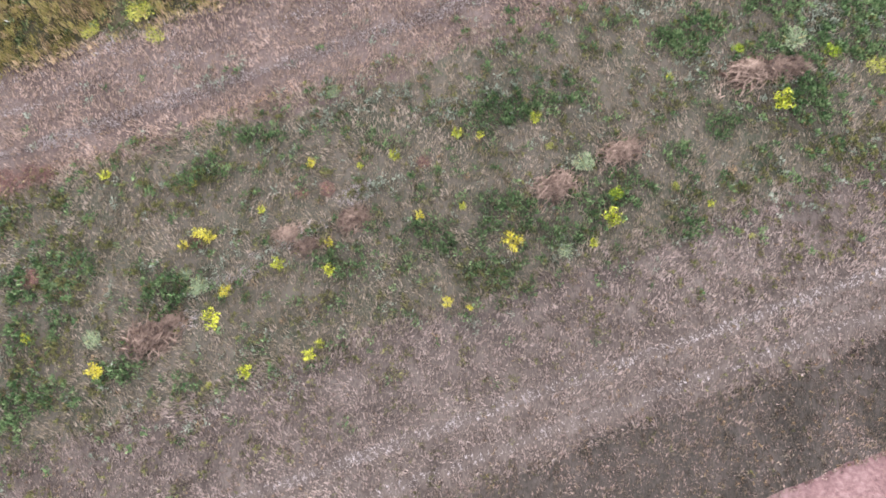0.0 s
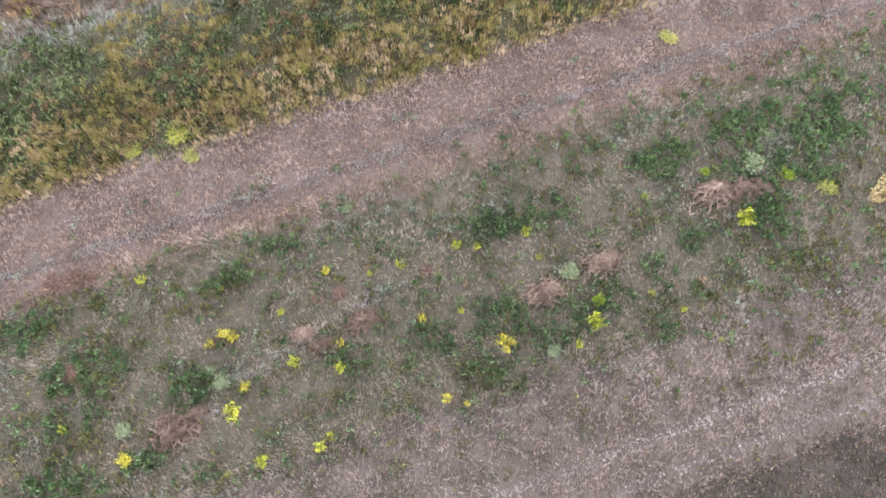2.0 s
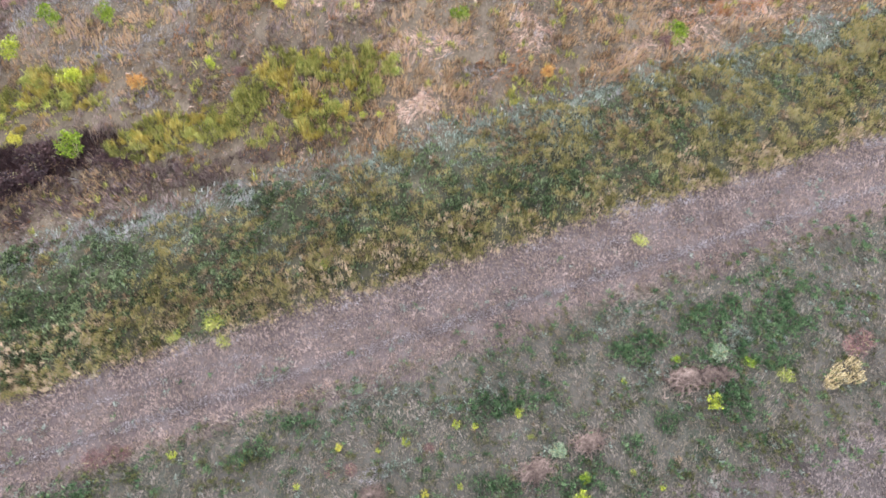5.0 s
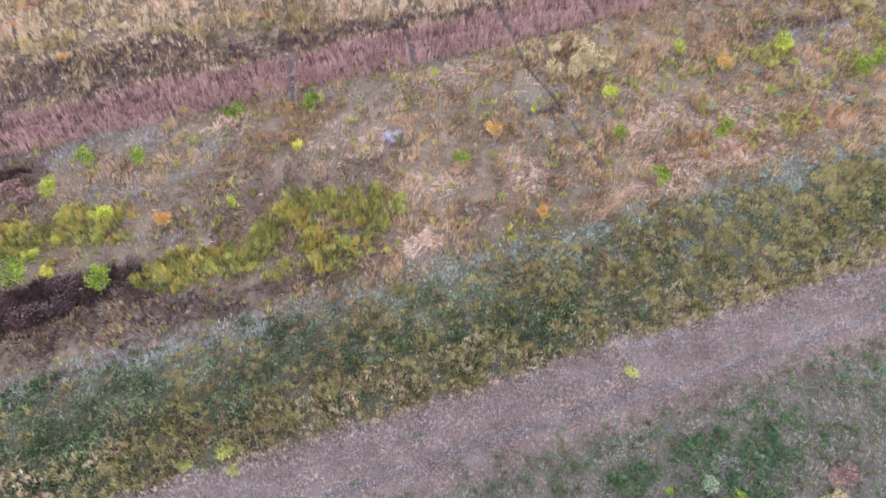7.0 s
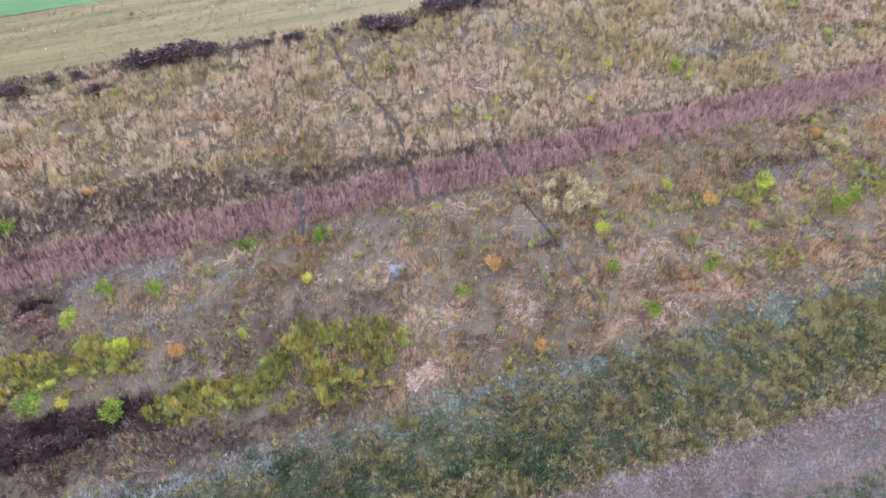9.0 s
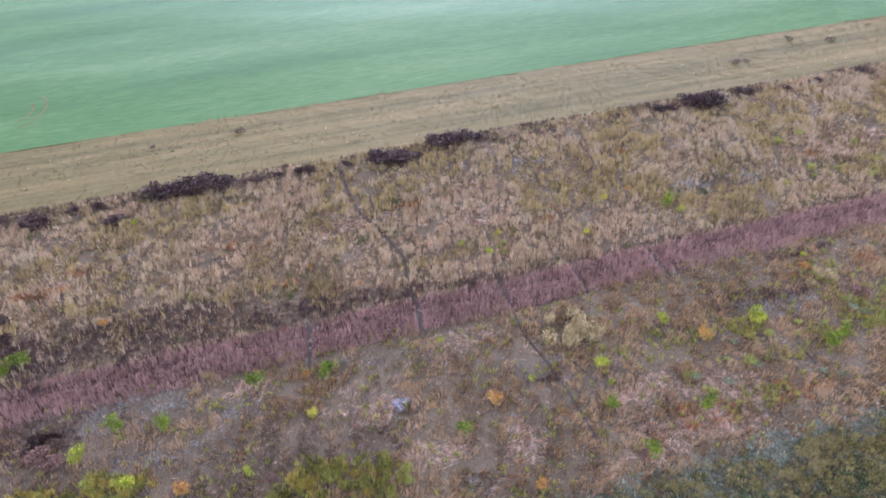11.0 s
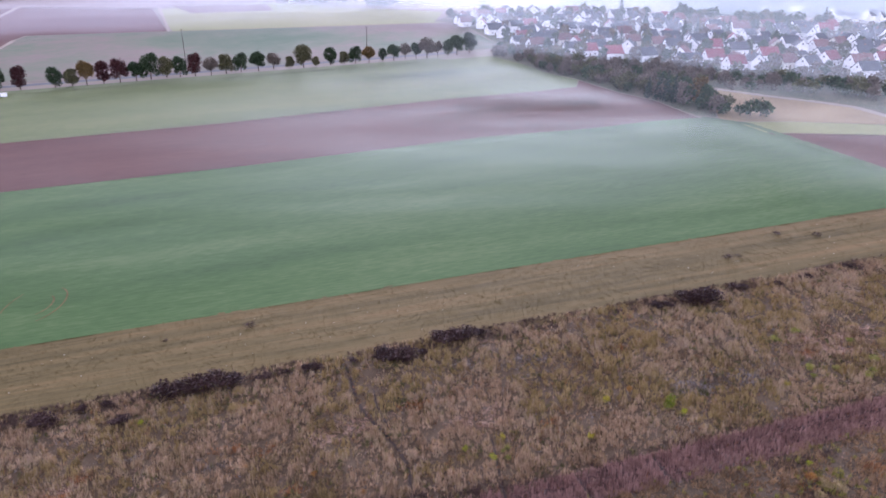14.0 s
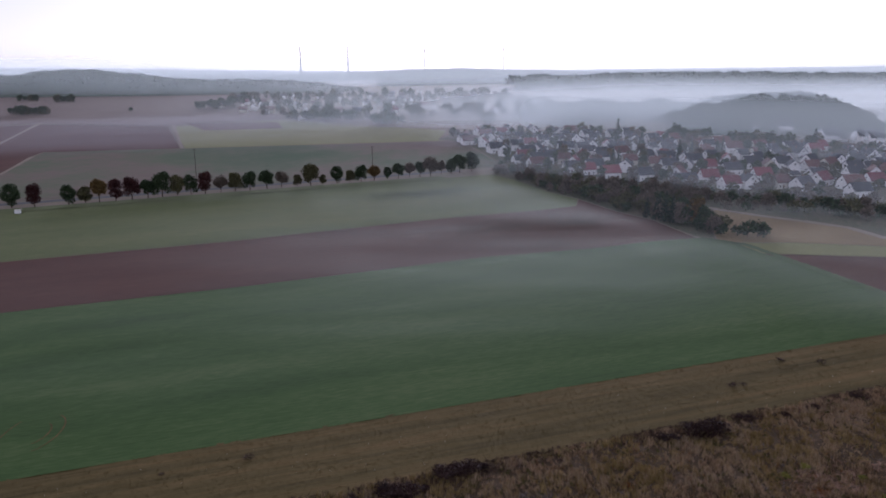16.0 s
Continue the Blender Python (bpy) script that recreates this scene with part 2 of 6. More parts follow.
def field(name, corners, material, label, lift=0.04, category="field", cut=45):
    """A field with straight borders that follows the land."""
    bm = bmesh.new()
    bm.faces.new([bm.verts.new((x, y, 0)) for x, y in corners])
    for k, axis in ((0, Vector((1, 0, 0))), (1, Vector((0, 1, 0)))):
        lo, hi = min(c[k] for c in corners), max(c[k] for c in corners)
        at = lo + cut
        while at < hi:
            bmesh.ops.bisect_plane(bm, geom=bm.verts[:] + bm.edges[:] + bm.faces[:], plane_co=axis * at, plane_no=axis)
            at += cut
    for v in bm.verts:
        v.co.z = gz(v.co.x, v.co.y) + lift
    bm.normal_update()
    for f in bm.faces:
        if f.normal.z < 0:
            f.normal_flip()
    me = bpy.data.meshes.new(name)
    bm.to_mesh(me)
    bm.free()
    me.materials.append(material)
    return tagged(new(name, me), label, category, kind="structure")


def uv_field(name, u0, u1, v0, v1, material, label, lift=0.04, category="field", cut=45):
    return field(name, [along(u0, v0), along(u1, v0), along(u1, v1), along(u0, v1)], material, label, lift, category, cut)

# ---- the land: one sheet to the horizon ----
def build_ground():
    xs = np.concatenate([np.linspace(-4200, -700, 15), np.linspace(-640, 640, 65), np.linspace(700, 4200, 15)])
    ys = np.concatenate([np.linspace(-600, 0, 13)[:-1], np.linspace(0, 900, 46), np.linspace(960, 4600, 30)])
    X, Y = np.meshgrid(xs, ys, indexing="ij")
    V = across(X, Y)[1]
    Z = ground_z(X, Y) - np.where(V < 118, 0.35, np.where(Y < 480, 0.03, 0.3))
    co = np.stack([X, Y, Z], -1).reshape(-1, 3)
    w = len(ys)
    a = (np.arange(len(xs) - 1)[:, None] * w + np.arange(w - 1)[None, :]).ravel()
    tris = np.concatenate([np.stack([a, a + w, a + w + 1], 1), np.stack([a, a + w + 1, a + 1], 1)])
    tagged(fast_mesh("ground", co, tris, FARLAND), "gently rising farmland reaching the hazy horizon", "ground", kind="structure")


build_ground()
NEAR_U = np.concatenate([np.arange(-260, -70, 6.0), np.arange(-70, 110, 0.5), np.arange(110, 330, 6.0)])
E_MARGIN = wavy(-4.2, 0.3, 2.5, 12)
E_SOIL, E_MOWN, E_WEED, E_LANE, E_MEADOW = wavy(-8.7, 0.2, 2, 1), wavy(3.3, 0.5, 3, 2), wavy(15.1, 0.6, 3, 3), wavy(21.4, 0.45, 2.5, 4), wavy(31.6, 0.5, 3, 5)
E_PURPLE0, E_PURPLE1, E_BUSH, E_CROP = wavy(56.2, 0.5, 4, 6), wavy(60.8, 0.5, 4, 7), wavy(94.4, 0.8, 5, 8), wavy(114.6, 0.3, 6, 9)
LAND = [
    ("soil_field", wavy(-60, 0, 5), E_SOIL, 40, SOIL, "bare reddish-brown tilled soil beside mown grass"),
    ("mown_margin", E_SOIL, E_MARGIN, 10, DARKMOWN, "darker coarse grass margin beside the soil"),
    ("mown_strip", E_MARGIN, E_MOWN, 16, MOWN, "mown brownish grass strip with pressed wheel tracks"),
    ("weedy_strip", E_MOWN, E_WEED, 24, WEEDY, "weedy strip of patchy green and straw-coloured growth"),
    ("mown_lane", E_WEED, E_LANE, 14, DIRT, "mown pinkish-brown lane between weeds and meadow"),
    ("meadow_strip", E_LANE, E_MEADOW, 20, MEADOW, "olive and yellow meadow strip with white flowers"),
    ("fallow_strip", E_MEADOW, E_PURPLE0, 40, FALLOW, "fallow land of dry reddish grass and young shrubs"),
    ("crop_strip", E_PURPLE0, E_PURPLE1, 10, PURPLE, "narrow strip of dull purple-brown standing crop"),
    ("dry_grass_strip", E_PURPLE1, E_BUSH, 40, DRYLAND, "tall dry beige grass with trodden paths"),
    ("stubble_strip", E_BUSH, E_CROP, 16, STUBBLE, "flat brown stubble strip beside the green crop"),
]
for name, e0, e1, rows, m, label in LAND:
    grid_sheet(name, NEAR_U, e0, e1, rows, m, label)

# narrow trodden paths through the tall growth: points and width
TRODDEN = [([(-14.2, 92.6), (-13.6, 90.6), (-12.0, 85.1), (-10.4, 81.0), (-7.7, 77.2), (-5.5, 73.6), (-3.8, 70.3), (-3.5, 66.5)], 0.58),
           ([(-9.4, 86.0), (-8.6, 82.0), (-6.6, 77.5)], 0.34), ([(6.6, 75.2), (6.8, 72.0), (7.1, 68.5)], 0.37), ([(-14.9, 61.5), (-13.8, 58.4), (-13.1, 52.6)], 0.51),
           ([(-2.9, 64.0), (-2.0, 61.5), (-1.7, 58.0)], 0.51), ([(7.2, 66.5), (7.5, 64.9), (8.3, 61.4)], 0.48), ([(16.4, 67.5), (16.8, 65.5), (17.3, 63.4)], 0.41),
           ([(-44.0, 66.0), (-41.0, 60.0), (-39.5, 54.0), (-40.5, 49.0)], 0.41), ([(26.0, 71.0), (26.6, 68.0), (27.4, 66.0)], 0.37),
           ([(8.6, 60.0), (9.4, 57.0), (12.1, 51.0), (13.6, 46.5), (14.5, 43.4)], 0.5), ([(37.8, 55.0), (38.8, 50.0), (39.6, 46.0)], 0.45)]


def from_path(x, y):
    """How far places lie outside the nearest trodden path."""
    best = np.full(np.shape(x), 99.0)
    for pts, w in TRODDEN:
        for (x0, y0), (x1, y1) in zip(pts[:-1], pts[1:]):
            dx, dy = x1 - x0, y1 - y0
            t = np.clip(((x - x0) * dx + (y - y0) * dy) / (dx * dx + dy * dy), 0, 1)
            best = np.minimum(best, np.hypot(x - x0 - t * dx, y - y0 - t * dy) - w / 2)
    return best


def ribbon(name, pts, width, material, label, lift=0.03, category="path"):
    """A narrow band on the ground along a line of points."""
    P = np.asarray(pts, float)
    s = np.concatenate([[0], np.cumsum(np.hypot(*np.diff(P, axis=0).T))])
    n = max(3, int(s[-1] / 0.5))
    q = np.linspace(0, s[-1], n)
    X, Y = np.interp(q, s, P[:, 0]), np.interp(q, s, P[:, 1])
    tx, ty = np.gradient(X), np.gradient(Y)
    ln = np.hypot(tx, ty)
    w = width / 2 * (0.75 + 0.5 * vnoise(q, q * 0, 0.8, 3))
    co = []
    for k in (-1, 1):
        x, y = X - k * ty / ln * w, Y + k * tx / ln * w
        co.append(np.stack([x, y, ground_z(x, y) + rough_z(x, y) * (across(X, Y)[1] < 110) + lift], 1))
    a = np.arange(n - 1)
    tris = np.concatenate([np.stack([a, a + 1, a + n], 1), np.stack([a + 1, a + n + 1, a + n], 1)])
    return tagged(fast_mesh(name, np.concatenate(co), tris, material), label, category, kind="structure")


# dark ribbons paint the shade down in the gaps of the tall growth
for pts, w in TRODDEN:
    ribbon("trodden_path", pts, w * 0.6, SHADED_PATH, "narrow trodden path, coloured dark as the shade between tall grass")

# far fields
field("green_field", [along(-260, 114.4), (117.3, 154.4), (110.0, 173.6), (102.7, 193.5), (93.5, 217.6), (82.0, 226.2), (66.1, 223.4), (46.8, 217.0), (13.0, 210.0), (-54.4, 187.2), (-111.0, 170.6), along(-260, 195.5)], GREEN,
      "green young crop in fine drill rows")
field("ploughed_field", [along(-260, 195.6), (-111.0, 170.8), (-54.4, 187.4), (13.0, 210.2), (46.8, 217.2), (66.1, 223.6), (82, 226.4), (74.5, 250), (65, 263), (54.5, 285), (51.6, 274.0), (35.6, 267.9), (3.3, 259.6), (-71.9, 232.5), (-136.6, 214.0), along(-260, 246)],
      PLOUGHED, "red-brown ploughed field under thin mist")
field("pale_green_field", [along(-260, 246.1), (-136.6, 214.2), (-71.9, 232.7), (3.3, 259.8), (35.6, 268.1), (51.6, 274.2), (54.3, 286), (44.4, 300.6), (34.8, 323.3), (23.1, 342), along(-260, 318)], PALEGREEN, "pale green field with thin mist")

# curved wheel marks where a tractor turned on the green field
for r, a0, a1 in ((2.3, -60, 75), (4.2, -55, 80), (5.4, 150, 200)):
    ribbon("tractor_mark", [(-70.5 + r * math.cos(math.radians(a)), 112.6 + 1.6 * r * math.sin(math.radians(a))) for a in range(a0, a1, 8)], 0.3, STUBBLE, "faint curved wheel mark in the young crop", 0.07, "track")

# ---- low growth ----
RNG = np.random.default_rng(7)


def in_reach(x, y, extra=8.0):
    """The wedge of land that lies in front of the flight."""
    return np.abs(x) < extra + 0.64 * np.hypot(y, 35 + 0.32 * np.clip(y, 0, 95))


def sow(u0, u1, v0, v1, per_m2, chance=None):
    """Random places in a stretch of a strip; chance(x, y) thins them out."""
    n = int((u1 - u0) * (v1 - v0) * per_m2)
    u, v = RNG.uniform(u0, u1, n), RNG.uniform(v0, v1, n)
    x, y = along(u, v)
    keep = in_reach(x, y)
    if chance is not None:
        keep &= RNG.random(n) < chance(x, y, u, v)
    return x[keep], y[keep]


def clumped(x, y, each, radius):
    """Blades round each place: x, y, and how far out each one is (0 to about 2)."""
    n = len(x) * each
    d = np.abs(RNG.normal(0, 0.6, n))
    a = RNG.uniform(0, 2 * np.pi, n)
    r = radius * d
    return np.repeat(x, each) + r * np.cos(a), np.repeat(y, each) + r * np.sin(a), d, a


def blades(name, x, y, height, lean_x, lean_y, width, material, label, category="grass", leaf=False, z=None, kind="stuff", parent=None):
    """Single blades: a narrow triangle each, or a folded diamond leaf."""
    n = len(x)
    z0 = ground_z(x, y) + rough_z(x, y) - 0.02 if z is None else z
    a = RNG.uniform(0, np.pi, n)
    wx, wy = width * np.cos(a) / 2, width * np.sin(a) / 2
    tip = np.stack([x + lean_x, y + lean_y, z0 + height], 1)
    if leaf:
        mx, my, mz = x + lean_x * 0.5, y + lean_y * 0.5, z0 + height * 0.62
        co = np.stack([np.stack([x, y, z0], 1), np.stack([mx - wx, my - wy, mz], 1), tip, np.stack([mx + wx, my + wy, mz], 1)], 1).reshape(-1, 3)
        b = np.arange(n)[:, None] * 4
        tris = np.concatenate([b + [0, 1, 2], b + [0, 2, 3]])
    else:
        co = np.stack([np.stack([x - wx, y - wy, z0], 1), np.stack([x + wx, y + wy, z0], 1), tip], 1).reshape(-1, 3)
        tris = np.arange(3 * n).reshape(n, 3)
    ob = fast_mesh(name, co, tris, material, parent)
    if kind:
        tagged(ob, label, category, kind=kind)
    return ob


def tufts(name, x, y, each, radius, h0, h1, width, spread, material, label, category="grass", leaf=False, flow=None):
    """Tufts: blades or leaves that splay from one root each, outwards or along a common flow."""
    n = len(x)
    bx, by, d, a = clumped(x, y, each, radius)
    m = len(bx)
    hh = np.repeat(RNG.uniform(h0, h1, n), each) * np.exp(-0.35 * d * d) * RNG.uniform(0.6, 1.15, m)
    s = spread * hh * RNG.uniform(0.4, 1.2, m)
    lx, ly = s * np.cos(a), s * np.sin(a)
    if flow is not None:
        fa = flow(bx, by)
        lx, ly = lx * 0.7 + np.cos(fa) * hh * 0.24, ly * 0.7 + np.sin(fa) * hh * 0.24
    w = width * RNG.uniform(0.6, 1.4, m)
    z0 = ground_z(x, y) + rough_z(x, y) + 0.015
    zb = np.repeat(z0, each)
    q = RNG.uniform(0, np.pi, m)
    wx, wy = w * np.cos(q) / 2, w * np.sin(q) / 2
    root = np.stack([x, y, z0], 1)
    r = np.repeat(np.arange(n), each)
    tip = np.stack([bx + lx, by + ly, zb + hh], 1)
    if leaf:
        mid = np.stack([bx + lx * 0.3, by + ly * 0.3, zb + hh * 0.7], 1)
    else:
        mid = np.stack([bx, by, zb + hh * 0.4], 1)
    side = np.stack([wx, wy, np.zeros(m)], 1)
    if leaf:
        co = np.concatenate([root, np.stack([mid - side, tip, mid + side], 1).reshape(-1, 3)])
        b = n + np.arange(m) * 3
    else:
        co = np.concatenate([root, np.stack([mid + 2 * side, tip], 1).reshape(-1, 3)])
        b = n + np.arange(m) * 2
        return tagged(fast_mesh(name, co, np.stack([r, b, b + 1], 1), material), label, category, kind="stuff")
    tris = np.stack([np.stack([r, b, b + 1], 1), np.stack([r, b + 1, b + 2], 1)], 1).reshape(-1, 3)
    return tagged(fast_mesh(name, co, tris, material), label, category, kind="stuff")


STRAW = mat("straw_blades", [(0.071, 0.059, 0.038), (0.121, 0.099, 0.065), (0.177, 0.138, 0.099), (0.242, 0.193, 0.148)], 0.5, 4, island=0.95, bump=0)
LANEBLADE = mat("lane_blades", [(0.097, 0.066, 0.05), (0.165, 0.121, 0.089), (0.224, 0.157, 0.12), (0.281, 0.21, 0.168)], 0.5, 4, island=0.5, bump=0)
PRESSED = mat("pressed_pale_grass", [(0.155, 0.126, 0.112), (0.225, 0.19, 0.172), (0.29, 0.25, 0.228)], 0.8, 4, island=0.9, bump=0)
PALEMAT = mat("lavender_grey_grass", [(0.114, 0.094, 0.083), (0.19, 0.165, 0.145), (0.257, 0.224, 0.192)], 0.5, 3, island=0.9, bump=0)
MOWNBLADE = mat("mown_blades", [(0.075, 0.056, 0.044), (0.129, 0.103, 0.078), (0.178, 0.131, 0.108), (0.232, 0.177, 0.151), (0.198, 0.157, 0.123), (0.256, 0.204, 0.178)], 0.6, 4, island=0.55, bump=0)
MARGINBLADE = mat("margin_blades", [(0.055, 0.043, 0.033), (0.103, 0.083, 0.054), (0.152, 0.105, 0.083), (0.23, 0.17, 0.139)], 0.5, 4, island=0.8, bump=0)
GREENLEAF = mat("green_weed_leaves", [(0.025, 0.046, 0.018), (0.07, 0.108, 0.04), (0.15, 0.19, 0.085)], 0.6, 3, island=0.9, bump=0)
OLIVELEAF = mat("olive_weed_leaves", [(0.04, 0.042, 0.014), (0.09, 0.088, 0.03), (0.155, 0.14, 0.052)], 0.6, 3, island=0.9, bump=0)
SAGELEAF = mat("grey_green_leaves", [(0.09, 0.105, 0.074), (0.159, 0.172, 0.124), (0.233, 0.24, 0.184)], 0.6, 3, island=0.9, bump=0)
MEADOWBLADE = mat("meadow_blades", [(0.049, 0.047, 0.013), (0.124, 0.109, 0.032), (0.216, 0.181, 0.058), (0.304, 0.229, 0.101), (0.227, 0.193, 0.09)], 0.4, 1.8, island=0.75, bump=0, contrast=3.4, lean=0.5)
BLUEGREEN = mat("bluish_green_leaves", [(0.02, 0.03, 0.011), (0.074, 0.095, 0.035), (0.179, 0.2, 0.094)], 0.4, 2.2, island=1.3, bump=0, contrast=3.2, lean=0.65)
REDGRASS = mat("reddish_dry_grass", [(0.133, 0.084, 0.043), (0.227, 0.148, 0.069), (0.293, 0.173, 0.087), (0.383, 0.242, 0.129), (0.311, 0.213, 0.099), (0.265, 0.18, 0.11)], 0.14, 0.8, island=1.2, bump=0, contrast=4.0, lean=0.78)
PURPLEBLADE = mat("purple_brown_blades", [(0.124, 0.07, 0.056), (0.255, 0.152, 0.122), (0.375, 0.234, 0.19)], 0.3, 2, island=1.0, bump=0)
DRYBLADE = mat("tall_dry_blades", [(0.141, 0.098, 0.051), (0.238, 0.178, 0.091), (0.346, 0.255, 0.144), (0.39, 0.26, 0.167), (0.416, 0.319, 0.195), (0.27, 0.218, 0.107), (0.324, 0.24, 0.162)], 0.07, 0.7, island=0.8, bump=0, contrast=5.5, lean=0.75)
DARKBLADE = mat("dark_brown_blades", [(0.042, 0.026, 0.022), (0.085, 0.054, 0.045), (0.14, 0.094, 0.078)], 0.5, 2, island=0.9, bump=0)
CROPBLADE = mat("young_crop_blades", [(0.024, 0.06, 0.017), (0.049, 0.104, 0.031), (0.088, 0.135, 0.046)], 0.07, 1.0, island=0.5, bump=0)
STUBBLEBLADE = mat("stubble_blades", [(0.054, 0.042, 0.015), (0.115, 0.085, 0.033), (0.169, 0.114, 0.05)], 0.2, 1.0, island=0.9, bump=0)
TALLWEED = mat("tall_weed_leaves", [(0.07, 0.07, 0.016), (0.16, 0.15, 0.032), (0.26, 0.235, 0.05), (0.33, 0.29, 0.09)], 0.7, 2.0, island=0.9, bump=0)
MAUVEGRASS = mat("mauve_grey_grass", [(0.09, 0.062, 0.047), (0.168, 0.119, 0.093), (0.24, 0.174, 0.14), (0.2, 0.154, 0.103)], 0.2, 0.9, island=0.8, bump=0, contrast=4.0, lean=0.6)
RUSTGRASS = mat("rusty_dry_grass", [(0.13, 0.055, 0.021), (0.25, 0.113, 0.043), (0.35, 0.172, 0.068)], 0.4, 1.5, island=0.8, bump=0)
OCHREGRASS = mat("olive_ochre_grass", [(0.13, 0.093, 0.035), (0.248, 0.18, 0.07), (0.354, 0.262, 0.113)], 0.3, 1.2, island=0.5, bump=0)
ROSEGRASS = mat("rosy_beige_grass", [(0.205, 0.136, 0.076), (0.335, 0.231, 0.139), (0.44, 0.318, 0.201)], 0.3, 1.2, island=0.6, bump=0)
GOLDWEED = mat("golden_weed_leaves", [(0.16, 0.115, 0.02), (0.3, 0.225, 0.04), (0.42, 0.33, 0.09)], 0.7, 2.0, island=0.8, bump=0)
BROWNHERB = mat("brown_herbs", [(0.07, 0.044, 0.025), (0.186, 0.122, 0.064), (0.295, 0.209, 0.121)], 0.7, 2.0, island=0.9, bump=0)
LODGED = mat("pinkish_lodged_grass", [(0.15, 0.084, 0.054), (0.225, 0.136, 0.089), (0.29, 0.187, 0.125), (0.33, 0.232, 0.163)], 0.5, 2.0, island=0.7, bump=0)
THICKET = mat("dark_maroon_tangle", [(0.015, 0.008, 0.008), (0.036, 0.02, 0.018), (0.075, 0.042, 0.034)], 0.5, 2, island=0.8, bump=0)
PETAL = mat("white_petals", [(0.36, 0.34, 0.26), (0.54, 0.52, 0.44)], 2, 9, island=0.4, bump=0)


def patchy(size, seed, low, high):
    return lambda x, y, u, v: np.clip((vnoise(x, y, size, seed) * 0.65 + vnoise(x, y, size * 0.35, seed + 3) * 0.35 - low) / (high - low), 0, 1)


def turf(name, x, y, each, radius, h0, h1, width, splay, material, label, category="grass", leaf=False, lean=0.0, flow=None, mound=0.0, wave=None):
    """Clumps of single blades or small leaves. flow(x, y) is the way they lean by; mound lifts them onto rounded clumps; wave(x, y) scales their height."""
    n = len(x)
    bx, by, d, a = clumped(x, y, each, radius)
    m = len(bx)
    hh = np.repeat(RNG.uniform(h0, h1, n), each)
    if wave is not None:
        hh = hh * wave(bx, by)
    dome = mound * hh * np.exp(-0.9 * d * d)
    hh = hh * (1 - 0.6 * mound) * np.exp(-0.2 * d * d) * RNG.uniform(0.6, 1.15, m)
    a = a + RNG.normal(0, 0.5, m)
    s = splay * hh * RNG.uniform(0.2, 1.1, m)
    lx, ly = s * np.cos(a), s * np.sin(a)
    if lean:
        fa = flow(bx, by)
        lx, ly = lx + lean * hh * np.cos(fa), ly + lean * hh * np.sin(fa)
        hh = hh * max(0.15, 1 - 0.6 * lean)
    z = ground_z(bx, by) + rough_z(bx, by) - 0.02 + dome
    return blades(name, bx, by, hh, lx, ly, width * RNG.uniform(0.6, 1.4, m), material, label, category, leaf, z=z)


def zones(spots, base=0.0, size=1.6, seed=3, rag=0.8):
    """Chance of growth: high in ragged rounded patches at (x, y, radius along, radius across), low elsewhere."""
    def chance(x, y, u, v):
        best = np.zeros(np.shape(x))
        for cx, cy, rx, ry in spots:
            p, q = (x - cx) * CT + (y - cy) * ST, -(x - cx) * ST + (y - cy) * CT
            best = np.maximum(best, 1.35 - (p / rx) ** 2 - (q / ry) ** 2)
        k = vnoise(x, y, size, seed) * 0.6 + vnoise(x, y, size * 0.35, seed + 3) * 0.4 - 0.5
        return np.clip(np.clip(best, 0, 1) * (1 + 2 * rag * k) + 1.2 * rag * k * (best > 0), base * np.clip(1 + 3 * k, 0, 2), 1)
    return chance


def away(x, y):
    """The way that the grass leans: mostly across the strips, unsteady."""
    return 1.9 + 2.2 * (vnoise(x, y, 2.5, 77) - 0.5) + 1.6 * (vnoise(x, y, 0.6, 78) - 0.5)


def swirl(x, y):
    return 1.2 + 5.0 * vnoise(x, y, 5.0, 81) + 5.0 * vnoise(x, y, 1.3, 82)


GREEN_SPOTS = [(3.3, 8.0, 1.6, 1.4), (-0.4, 7.1, 1.1, 0.9), (-4.3, 6.2, 1.0, 0.9), (8.8, 9.0, 1.3, 1.0), (18.0, 12.9, 1.9, 1.5), (11.7, 7.0, 0.6, 0.6), (-12.9, 5.0, 1.4, 1.2), (2.4, 5.3, 1.3, 0.8), (5.9, 7.3, 1.5, 1.0), (10.9, 10.6, 0.9, 0.8), (16.8, 15.0, 2.4, 1.4),
               (20.0, 15.8, 1.8, 1.3), (7.4, 8.4, 1.2, 0.9), (3.2, 13.0, 2.0, 1.0), (6.0, 13.5, 1.6, 0.8), (12.5, 16.3, 2.2, 0.9), (17.5, 18.3, 3.0, 1.1), (22.5, 18.5, 3.0, 1.6), (-8.3, 12.3, 1.2, 0.5), (-17.9, 6.0, 2.2, 1.2), (-18.5, 3.6, 1.6, 0.9),
               (-19.0, 0.4, 1.8, 1.0), (-14.4, 1.6, 1.3, 0.6), (13.4, 11.8, 0.8, 0.6), (-10.9, 10.8, 1.4, 0.6), (-21.5, 8.0, 2.0, 1.0)]
SAGE_SPOTS = [(2.0, 13.6, 3.5, 0.8), (-4.0, 13.4, 3.0, 0.7), (-8.5, 6.6, 2.6, 0.5), (6.2, 6.4, 1.0, 0.6), (-11.0, 5.2, 1.3, 0.5), (12.5, 14.3, 2.5, 0.9), (-2.2, 9.6, 1.6, 0.5), (12.0, 18.4, 2.5, 0.6), (19.5, 17.0, 2.0, 0.8)]
